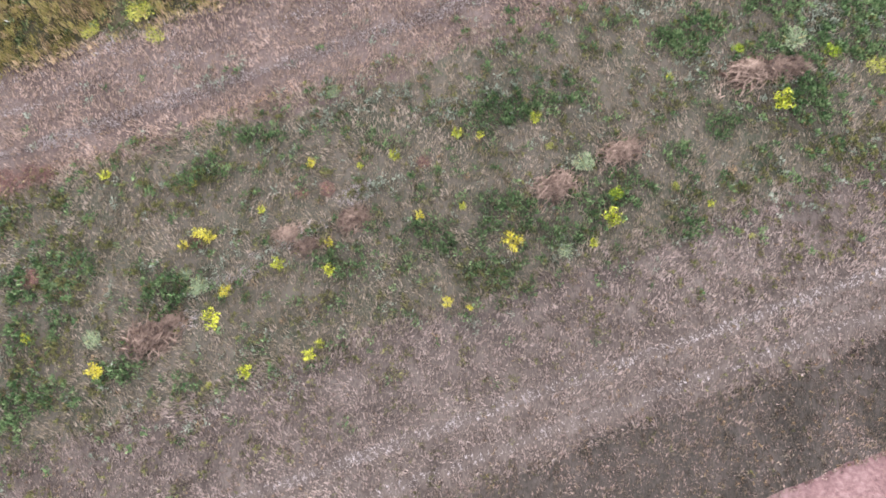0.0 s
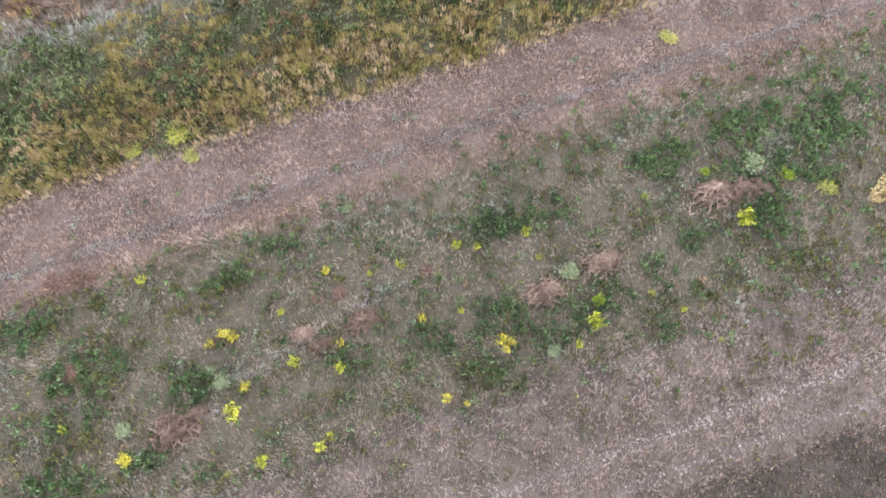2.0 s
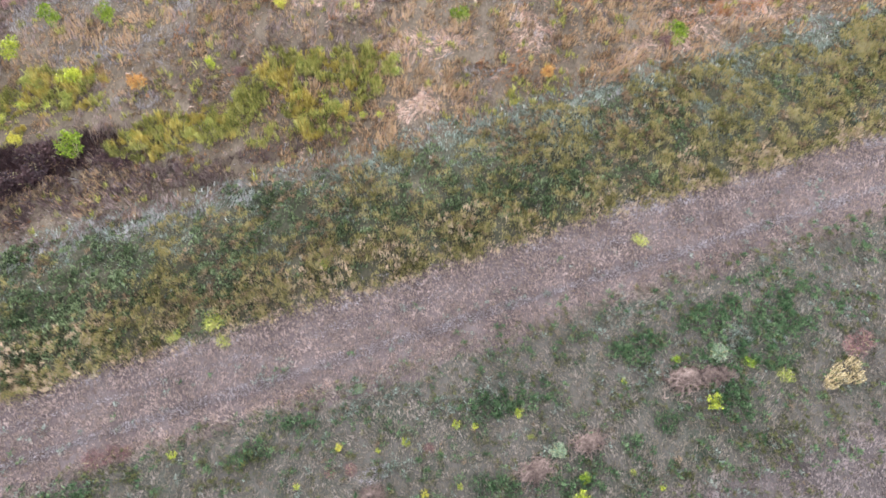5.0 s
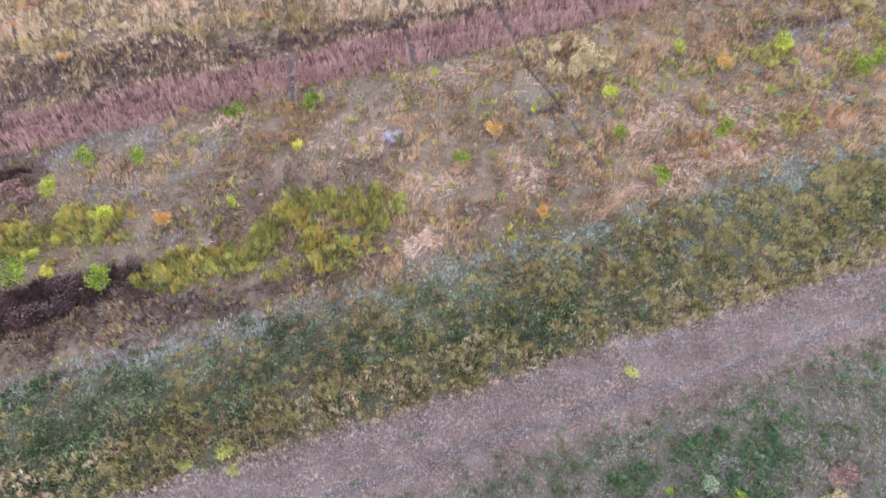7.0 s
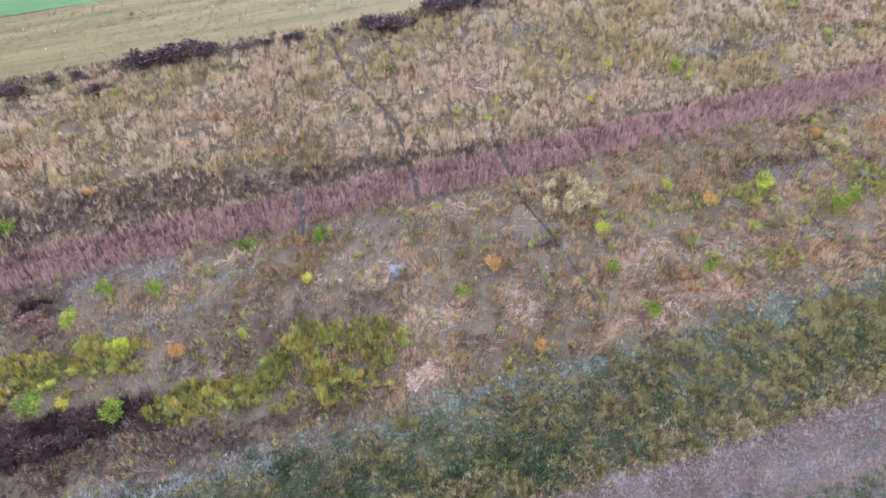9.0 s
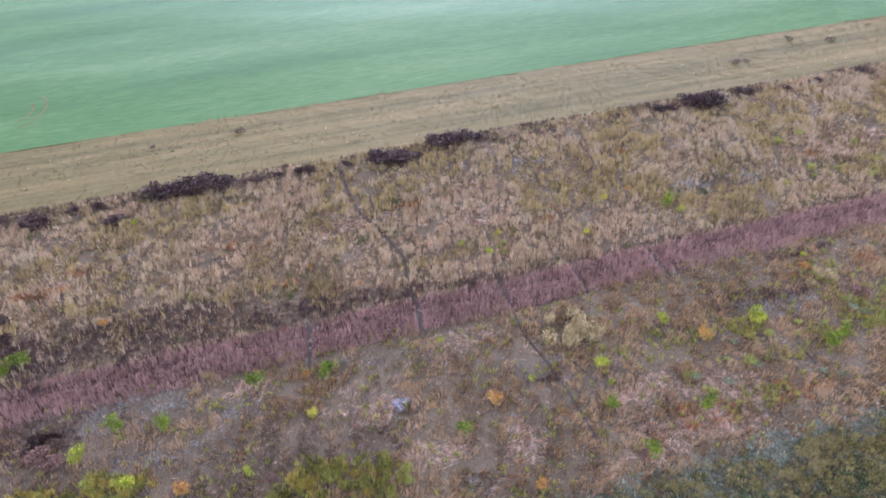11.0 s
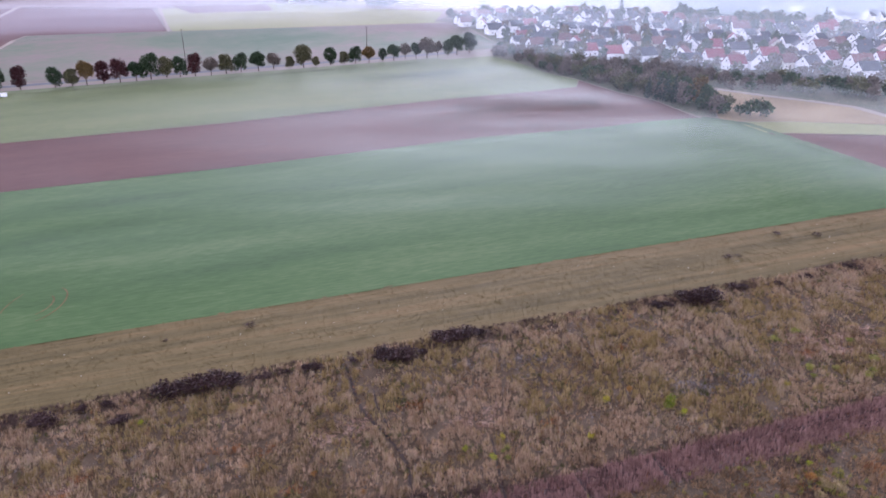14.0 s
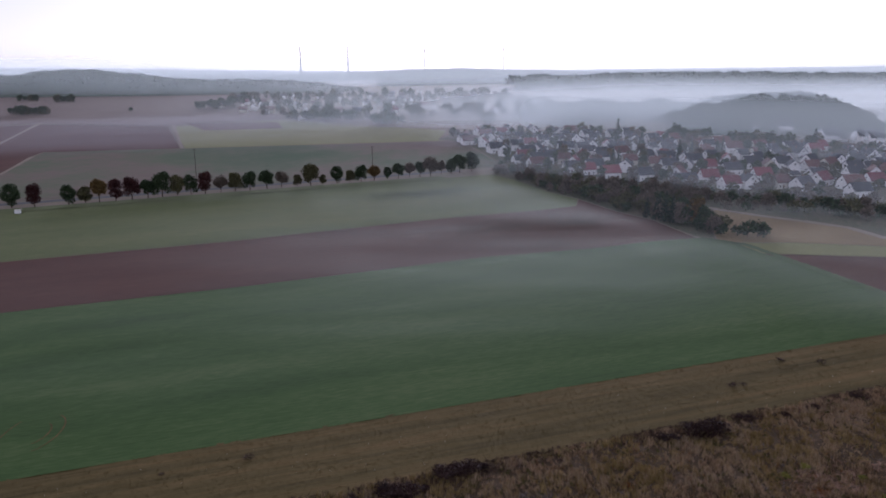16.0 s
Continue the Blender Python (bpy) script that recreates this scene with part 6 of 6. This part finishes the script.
# scrub between the hedge and the first houses
SCRUB = [(30, 350), (46, 312), (66, 275), (80, 258), (98, 268), (130, 244), (165, 262), (150, 284), (118, 290), (100, 304), (68, 319), (40, 346)]
for _ in range(900):
    x, y = RNG.uniform(28, 165), RNG.uniform(255, 352)
    if inside(x, y, SCRUB) and min(math.hypot(x - a, y - b) for a, b in TAKEN) > 3.2:
        TAKEN.append((x, y))
        tagged(place_tree(HEDGE[pick({"green": 1, "olive": 2.5, "brown": 5})], USED, x, y, RNG.uniform(3.2, 6.2), 5.0), group="hedge bushes")
for _ in range(260):
    f = RNG.random()
    x, y = 112 + 100 * f + RNG.uniform(-4, 8), 262 - 46 * f + RNG.uniform(0, 9)
    if min(math.hypot(x - a, y - b) for a, b in TAKEN) > 3.4:
        TAKEN.append((x, y))
        tagged(place_tree(HEDGE[pick({"green": 3, "olive": 2, "brown": 2})], USED, x, y, RNG.uniform(3.5, 7), 5.0), group="hedge bushes")

FAR_TREES = []


def far_tree(tone, x, y, tall):
    """Notes a tree that is too far off to tell apart."""
    FAR_TREES.append((tone, x, y, tall / 8.0, RNG.uniform(0, 2 * math.pi)))


def grow_far_trees():
    for tone in GARDEN:
        parts = []
        for o in GARDEN[tone].children:
            me = o.data
            co = np.zeros(len(me.vertices) * 3, np.float32)
            me.vertices.foreach_get("co", co)
            me.calc_loop_triangles()
            tr = np.zeros(len(me.loop_triangles) * 3, np.int32)
            me.loop_triangles.foreach_get("vertices", tr)
            parts.append((o.name.split(".")[0], co.reshape(-1, 3), tr.reshape(-1, 3), me.materials[0]))
        for pname, co, tr, material in parts:
            if pname == "crown":
                tr = tr[np.arange(len(tr)) % (len(tr) // 2) < len(tr) // 3]
            allc, allt, at = [], [], 0
            for t, x, y, s, a in FAR_TREES:
                if t != tone:
                    continue
                c, q = math.cos(a) * s, math.sin(a) * s
                allc.append(np.stack([x + co[:, 0] * c - co[:, 1] * q, y + co[:, 0] * q + co[:, 1] * c, gz(x, y) + co[:, 2] * s], 1))
                allt.append(tr + at)
                at += len(co)
            if allc:
                tagged(fast_mesh("distant_trees", np.concatenate(allc), np.concatenate(allt), material), f"distant {tone} trees between far houses" if pname == "crown" else "trunks of the distant trees", "trees", kind="stuff")


def raise_far_houses():
    """Joins the houses of the second village, wall by wall and roof by roof."""
    for kind, first in enumerate(FAR_HOUSES):
        for o in first.children:
            pname = o.name.split(".")[0]
            if pname not in ("wall", "roof", "chimney"):
                continue
            me = o.data
            co = np.zeros(len(me.vertices) * 3, np.float32)
            me.vertices.foreach_get("co", co)
            co = co.reshape(-1, 3)
            me.calc_loop_triangles()
            tr = np.zeros(len(me.loop_triangles) * 3, np.int32)
            me.loop_triangles.foreach_get("vertices", tr)
            allc, allt, at = [], [], 0
            for k, x, y, a, s in FAR_BUILT:
                if k == kind:
                    c, q = math.cos(a) * s, math.sin(a) * s
                    allc.append(np.stack([x + co[:, 0] * c - co[:, 1] * q, y + co[:, 0] * q + co[:, 1] * c, gz(x, y) + co[:, 2] * s], 1))
                    allt.append(tr.reshape(-1, 3) + at)
                    at += len(co)
            if allc:
                tagged(fast_mesh("distant_houses", np.concatenate(allc), np.concatenate(allt), me.materials[0]), f"{pname}s of the houses in the distant village", "houses", kind="stuff")


# the second village, behind the fields
FARTHER = [(-232, 720), (-128, 596), (-70, 585), (-12, 566), (80, 562), (100, 640), (60, 780), (10, 830), (-120, 840), (-230, 860)]
for _ in range(900):
    x, y = RNG.uniform(-240, 130), RNG.uniform(555, 860)
    if not inside(x, y, FARTHER) or min(math.hypot(x - a, y - b) for a, b in TAKEN) < 10.5:
        continue
    TAKEN.append((x, y))
    if RNG.random() < 0.3:
        FAR_BUILT.append((int(RNG.choice([0, 1, 1, 2, 2, 3, 5])), x, y, math.radians(RNG.choice([10, 100]) + RNG.uniform(-9, 9)), 0.65))
    else:
        far_tree(pick({"green": 5, "olive": 3, "brown": 2}), x, y, RNG.uniform(7, 13))
FAR_BUILT += [(k, x, y, math.radians(a), 0.9) for k, x, y, a in ((6, 206, 474, 10), (1, 214, 476, 15), (2, 222, 474, 10), (6, 228, 478, 5), (1, 232, 436, 10), (5, 238, 434, 20), (2, 246, 426, 10), (1, 252, 424, 15))]
for cx, cy, rx, ry, n in ((-386, 680, 22, 7, 26), (-98, 585, 34, 8, 46), (-42, 553, 17, 5, 18), (34, 550, 4, 3, 5), (70, 556, 16, 5, 14), (-222, 706, 20, 14, 22), (150, 445, 12, 6, 12), (190, 412, 26, 6, 24), (-440, 850, 12, 8, 12), (-500, 880, 14, 8, 12)):
    for x, y, s in scattered(cx, cy, rx, ry, n, 6, 10, -0.25):
        far_tree(pick({"green": 6, "olive": 2}), x, y, s)
place_tree(HEDGE["green"], USED, -295.7, 691.4, 4.5, 5.0)
grow_far_trees()
raise_far_houses()

# ---- woods and hills far off ----
WOOD = leaf_mat("far_wood_leaves", (0.02, 0.035, 0.02), (0.04, 0.06, 0.035), (0.07, 0.085, 0.05), 0.1)


def far_wood(name, xs, front, back, rise, crown, clumps, label):
    """A wooded rise: an uneven canopy over the land with ragged clumps on it. front and back are distances; rise(s) its height along it."""
    nx, ny = 150, 16
    clumps *= 2
    S = np.linspace(0, 1, nx)
    D = np.linspace(0, 1, ny)
    X = np.repeat((xs[0] + (xs[1] - xs[0]) * S)[:, None], ny, 1)
    Y = np.repeat((front + (back - front) * D)[None, :], nx, 0) + 14 * (vnoise(X, X * 0, 60, 3) - 0.5)
    prof = np.sin(np.pi * np.clip(D * 0.9 + 0.06, 0, 1)) ** 0.7
    base = ground_z(X, Y)
    R = np.array([rise(s) for s in S])
    prof[0] = 0.0
    Z = base - 1 + R[:, None] * prof[None, :] + crown * (0.3 + 0.9 * vnoise(X, Y, crown * 1.1, 5)) * (prof[None, :] > 0.2) * np.clip(R[:, None] / 4, 0, 1)
    co = np.stack([X, Y, Z], -1).reshape(-1, 3)
    a = (np.arange(nx - 1)[:, None] * ny + np.arange(ny - 1)[None, :]).ravel()
    tris = np.concatenate([np.stack([a, a + ny, a + ny + 1], 1), np.stack([a, a + ny + 1, a + 1], 1)])
    k = RNG.integers(0, len(co), clumps)
    step = np.array([(xs[1] - xs[0]) / nx, (back - front) / ny, crown * 0.35])
    p = co[k] + RNG.normal(0, 0.45, (clumps, 3)) * step * np.array([1, 1, 0.4])
    o = RNG.normal(size=(clumps, 3))
    o /= np.linalg.norm(o, axis=1)[:, None]
    q = np.cross(o, RNG.normal(size=(clumps, 3)))
    q /= np.linalg.norm(q, axis=1)[:, None]
    s = crown * RNG.uniform(0.08, 0.2, clumps)[:, None]
    leaf = np.stack([p - o * s, p - q * s * 0.7, p + o * s, p + q * s * 0.7], 1).reshape(-1, 3)
    b = np.arange(clumps)[:, None] * 4 + len(co)
    return tagged(fast_mesh(name, np.concatenate([co, leaf]), np.concatenate([tris, b + [0, 1, 2], b + [0, 2, 3]]), WOOD), label, "woods", kind="stuff")


far_wood("wooded_hill", (-900, -130), 1010, 1260, lambda s: (9 + 16 * math.exp(-((s - 0.42) / 0.22) ** 2) + 3 * math.sin(17 * s)) * min(1, 3.2 * (1 - s)), 10, 6500, "wooded hill in blue haze")
far_wood("wooded_ridge", (-1500, 1900), 2250, 2450, lambda s: 8 + 12 * math.exp(-((s - 0.44) / 0.10) ** 2), 12, 6000, "long wooded ridge under turbines")
far_wood("distant_wood", (-120, 1500), 1330, 1480, lambda s: 7 + 4 * math.sin(9 * s) ** 2 + 3 * s, 9, 5200, "distant dark wood across the valley")
far_wood("valley_wood", (90, 760), 930, 1080, lambda s: 7 + 5 * math.sin(3.1 * s), 10, 5200, "broad valley wood in mist")
far_wood("wooded_knoll", (158, 292), 468, 580, lambda s: 3 + 12 * min(1.0, 2.1 * s, 5.0 * (1 - s)) ** 0.9, 7, 4200, "dark wooded knoll behind the village")
far_wood("mist_wood", (84, 176), 540, 590, lambda s: 4.5 + 3 * math.sin(5 * s) ** 2, 7, 2200, "low wood standing in mist")
far_wood("horizon_ridge", (-3000, 3200), 4150, 4500, lambda s: 20 + 10 * math.sin(7 * s + 1) + 9 * s, 12, 3000, "pale ridge on the horizon")

# ---- wind turbines and poles ----
STEEL = mat("grey_painted_steel", [(0.07, 0.07, 0.08), (0.11, 0.11, 0.12)], 0.1, 1, rough=0.5, bump=0)
POLEWOOD = mat("dark_wooden_pole", [(0.05, 0.04, 0.035), (0.09, 0.07, 0.06)], 0.5, 6, bump=0.2)


def turbine(x, y, top):
    base = gz(x, y)
    root = tagged(new("wind_turbine"), "slim grey wind turbine on the wooded ridge", "wind turbine", "wind turbines")
    root.matrix_basis = pose(x, y, base)
    high = top - base
    bm = bmesh.new()
    tube(bm, (0, 0, -2), (0, 0, high), 3.0, 2.0, 12)
    part("tower", bm, STEEL, root)
    bm = bmesh.new()
    block(bm, 0, 1.5, high + 1.2, 3.0, 8, 3.2)
    part("nacelle", bm, STEEL, root)
    bm = bmesh.new()
    tube(bm, (0, -3, high + 1.2), (0, -5.5, high + 1.2), 1.6, 0.6, 10)
    hub = part("hub", bm, STEEL, root)
    for k in range(3):
        a = math.radians(90 + 120 * k)
        bm = bmesh.new()
        block(bm, 0, 0, 9, 1.0, 0.4, 18)
        blade = part("blade", bm, STEEL, root)
        blade.matrix_basis = Matrix.Translation((0, -4.2, high + 1.2)) @ Matrix.Rotation(a - math.pi / 2, 4, "Y")


for x, top in ((-505, 141), (-337, 142), (-66, 150), (211, 146)):
    turbine(x, 2620, top)


def pole(x, y, high):
    root = tagged(new("utility_pole"), "thin dark utility pole behind the avenue", "pole", "utility poles")
    root.matrix_basis = pose(x, y, gz(x, y))
    bm = bmesh.new()
    tube(bm, (0, 0, -0.5), (0, 0, high), 0.17, 0.12, 8)
    part("shaft", bm, POLEWOOD, root)
    bm = bmesh.new()
    block(bm, 0, 0, high - 0.6, 1.6, 0.12, 0.12)
    part("crossarm", bm, POLEWOOD, root)


pole(-117.5, 340, 15.5)
pole(-34.5, 350, 13.5)


def roadside_box(x, y):
    root = tagged(new("white_box"), "small white cabinet at the field edge", "cabinet")
    root.matrix_basis = pose(x, y, gz(x, y), 0, 0, 15)
    bm = bmesh.new()
    block(bm, 0, 0, 0.7, 2.2, 1.0, 1.4)
    bmesh.ops.bevel(bm, geom=bm.edges[:], offset=0.04, segments=1, affect="EDGES")
    part("body", bm, FRAME, root)
    bm = bmesh.new()
    block(bm, 0, 0, 1.45, 2.4, 1.2, 0.1)
    part("lid", bm, PLASTER[1], root)


roadside_box(-168.5, 279.6)

# ---- mist: see-through sheets over the fields and across the valley, standing in for haze ----
def mist_sheet(name, origin, along_v, up_v, nu, nv, thick, material, label, wave=0.0):
    """A loosely waving sheet; thick(a, b) is its density from rim to rim."""
    A, B = np.meshgrid(np.linspace(0, 1, nu), np.linspace(0, 1, nv), indexing="ij")
    co = np.asarray(origin, float) + A[..., None] * np.asarray(along_v, float) + B[..., None] * np.asarray(up_v, float)
    co = co + wave * (vnoise(A * 40, B * 40, 3.0, 8)[..., None] - 0.5) * np.array([0, 0.3, 1.0])
    flat = abs(up_v[2]) < 5
    if flat:
        co[..., 2] += ground_z(co[..., 0], co[..., 1])
    a = (np.arange(nu - 1)[:, None] * nv + np.arange(nv - 1)[None, :]).ravel()
    tris = np.concatenate([np.stack([a, a + nv, a + nv + 1], 1), np.stack([a, a + nv + 1, a + 1], 1)])
    ob = fast_mesh(name, co.reshape(-1, 3), tris, material)
    at = ob.data.attributes.new("thick", "FLOAT", "POINT")
    at.data.foreach_set("value", np.clip(thick(A, B), 0, 1).astype(np.float32).ravel())
    return tagged(ob, label, "mist", kind="stuff")


def soft(a, lo, hi):
    t = np.clip((a - lo) / (hi - lo), 0, 1)
    return t * t * (3 - 2 * t)


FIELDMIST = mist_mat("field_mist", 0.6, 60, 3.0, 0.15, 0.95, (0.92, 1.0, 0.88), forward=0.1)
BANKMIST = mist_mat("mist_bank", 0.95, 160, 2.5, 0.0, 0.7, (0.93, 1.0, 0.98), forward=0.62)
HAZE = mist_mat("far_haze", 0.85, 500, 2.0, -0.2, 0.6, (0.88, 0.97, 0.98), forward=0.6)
ux, uy = CT, ST


def short_of_hedge(u, v):
    """1 over the open fields, fading out before the hedge and the village."""
    x, y = along(u, v)
    return soft(130 - (y - 150) * 0.62 - x, 0, 12)


p0 = along(-200, 118)
mist_sheet("field_mist", (p0[0], p0[1], 2.2), (420 * ux, 420 * uy, 0), (-205 * ST, 205 * CT, 0.01), 80, 50,
           lambda a, b: (0.03 + 0.58 * soft(a, 0.28, 0.78)) * (1 - 0.25 * soft(a, 0.75, 0.95)) * soft(b, 0.0, 0.3) * (1 - 0.5 * soft(b, 0.42, 0.7)) * soft(1 - b, 0, 0.1) * soft(a, 0, 0.2) * short_of_hedge(-200 + 420 * a, 118 + 205 * b), FIELDMIST, "thin drifting ground mist over the fields", 1.5)


def standing_haze_sheet(x0, y0, x1, y1, high, shape, material, label, sunk=0.0, name="mist_bank"):
    """An upright sheet on the ground from one place to another, standing in for mist and distance haze, fading out at
    its foot, head and ends.
    """
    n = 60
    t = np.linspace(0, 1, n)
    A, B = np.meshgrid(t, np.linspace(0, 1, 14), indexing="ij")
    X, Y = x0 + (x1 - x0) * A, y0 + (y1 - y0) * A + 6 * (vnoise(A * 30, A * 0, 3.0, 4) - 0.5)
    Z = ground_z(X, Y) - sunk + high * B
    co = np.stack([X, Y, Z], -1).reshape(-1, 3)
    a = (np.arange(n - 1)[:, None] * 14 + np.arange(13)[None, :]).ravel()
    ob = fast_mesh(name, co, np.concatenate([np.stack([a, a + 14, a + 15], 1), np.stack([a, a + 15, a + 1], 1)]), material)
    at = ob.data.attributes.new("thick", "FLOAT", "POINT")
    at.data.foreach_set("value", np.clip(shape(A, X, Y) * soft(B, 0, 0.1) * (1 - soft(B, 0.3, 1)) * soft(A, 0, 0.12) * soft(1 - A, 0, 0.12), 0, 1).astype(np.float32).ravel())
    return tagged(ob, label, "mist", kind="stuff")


p0 = along(-160, 190)
mist_sheet("field_mist", (p0[0], p0[1], 3.6), (400 * ux, 400 * uy, 0), (-140 * ST, 140 * CT, 0.01), 80, 40,
           lambda a, b: 0.12 * soft(b, 0.0, 0.3) * soft(1 - b, 0, 0.25) * soft(a, 0.35, 0.7) * short_of_hedge(-160 + 400 * a, 190 + 140 * b), FIELDMIST, "streaks of mist above the ploughed field", 1.5)
mist_sheet("field_mist", (70, 130, 2.6), (150, 0, 0), (0, 150, 0.01), 50, 50,
           lambda a, b: 0.3 * soft(a, 0, 0.25) * soft(1 - a, 0, 0.2) * soft(b, 0, 0.25) * soft(1 - b, 0, 0.25), FIELDMIST, "thin mist above the small fields by the hedge", 1.5)
# single streaks that lie low on the fields: middle, length, depth, density
STREAK = mist_mat("mist_streak", 0.42, 22, 4.0, 0.1, 0.9, (0.92, 1.0, 0.88), forward=0.1)
for cx, cy, long, deep, dens, turn in ((10, 303, 100, 44, 0.12, 8), (-25, 294, 70, 14, 0.14, 17), (4, 240, 100, 13, 0.24, 4), (26, 221, 70, 18, 0.26, -12), (62, 206, 70, 36, 0.2, -4), (-70, 232, 120, 10, 0.05, 17), (34, 250, 60, 30, 0.14, 5)):
    c, s_ = math.cos(math.radians(turn)), math.sin(math.radians(turn))
    mist_sheet("mist_streak", (cx - long / 2 * c + deep / 2 * s_, cy - long / 2 * s_ - deep / 2 * c, 1.1), (long * c, long * s_, 0), (-deep * s_, deep * c, 0.01), 40, 16,
               lambda a, b, dens=dens: 0.6 * dens * soft(a, 0, 0.5) * soft(1 - a, 0, 0.5) * soft(b, 0, 0.5) * soft(1 - b, 0, 0.5), STREAK, "low streak of white mist on the field", 0.8)
standing_haze_sheet(20, 514, 420, 350, 46, lambda a, x, y: 0.42, HAZE, "upright sheet of mist and haze behind the village", 1.0)
# upright sheets put haze before the village, valley mist and distance haze behind
standing_haze_sheet(0, 352, 250, 196, 34, lambda a, x, y: 0.14, HAZE, "faint upright haze sheet before the houses", 1.0)
standing_haze_sheet(-30, 305, 205, 128, 30, lambda a, x, y: 0.04, HAZE, "thin upright haze sheet before the hedge", 1.0)
standing_haze_sheet(-20, 440, 300, 300, 36, lambda a, x, y: 0.17, HAZE, "thin upright haze sheet between the houses", 1.0)
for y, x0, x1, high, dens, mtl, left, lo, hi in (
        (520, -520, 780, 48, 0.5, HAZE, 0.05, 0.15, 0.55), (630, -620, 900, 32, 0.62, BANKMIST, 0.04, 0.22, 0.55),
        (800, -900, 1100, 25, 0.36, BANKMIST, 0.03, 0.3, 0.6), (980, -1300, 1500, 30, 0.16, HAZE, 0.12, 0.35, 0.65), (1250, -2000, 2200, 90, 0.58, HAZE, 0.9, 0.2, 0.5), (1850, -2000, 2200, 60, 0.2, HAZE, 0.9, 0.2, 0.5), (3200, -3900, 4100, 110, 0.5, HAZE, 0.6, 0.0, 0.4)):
    standing_haze_sheet(x0, y, x1, y, high, lambda a, x, y, dens=dens, left=left, lo=lo, hi=hi: dens * (left + (1 - left) * soft(a, lo, hi)), mtl, "upright sheet standing in for valley mist and distance haze", 1.0)
standing_haze_sheet(-1150, 970, -40, 985, 90, lambda a, x, y: 0.3, HAZE, "upright sheet standing in for blue haze before the wooded hill", 1.0)
# a flat sheet puts distance haze over the far fields
FLATHAZE = mist_mat("flat_haze", 0.5, 300, 2.0, -0.1, 0.7, forward=0.1)
mist_sheet("field_haze", (-460, 362, 5.0), (520, 30, 0), (60, 235, 0.01), 60, 40,
           lambda a, b: 0.3 * soft(b, 0, 0.4) * soft(1 - b, 0, 0.2) * soft(a, 0, 0.15) * soft(1 - a, 0, 0.1), FLATHAZE, "flat sheet standing in for distance haze over the far fields", 2.0)
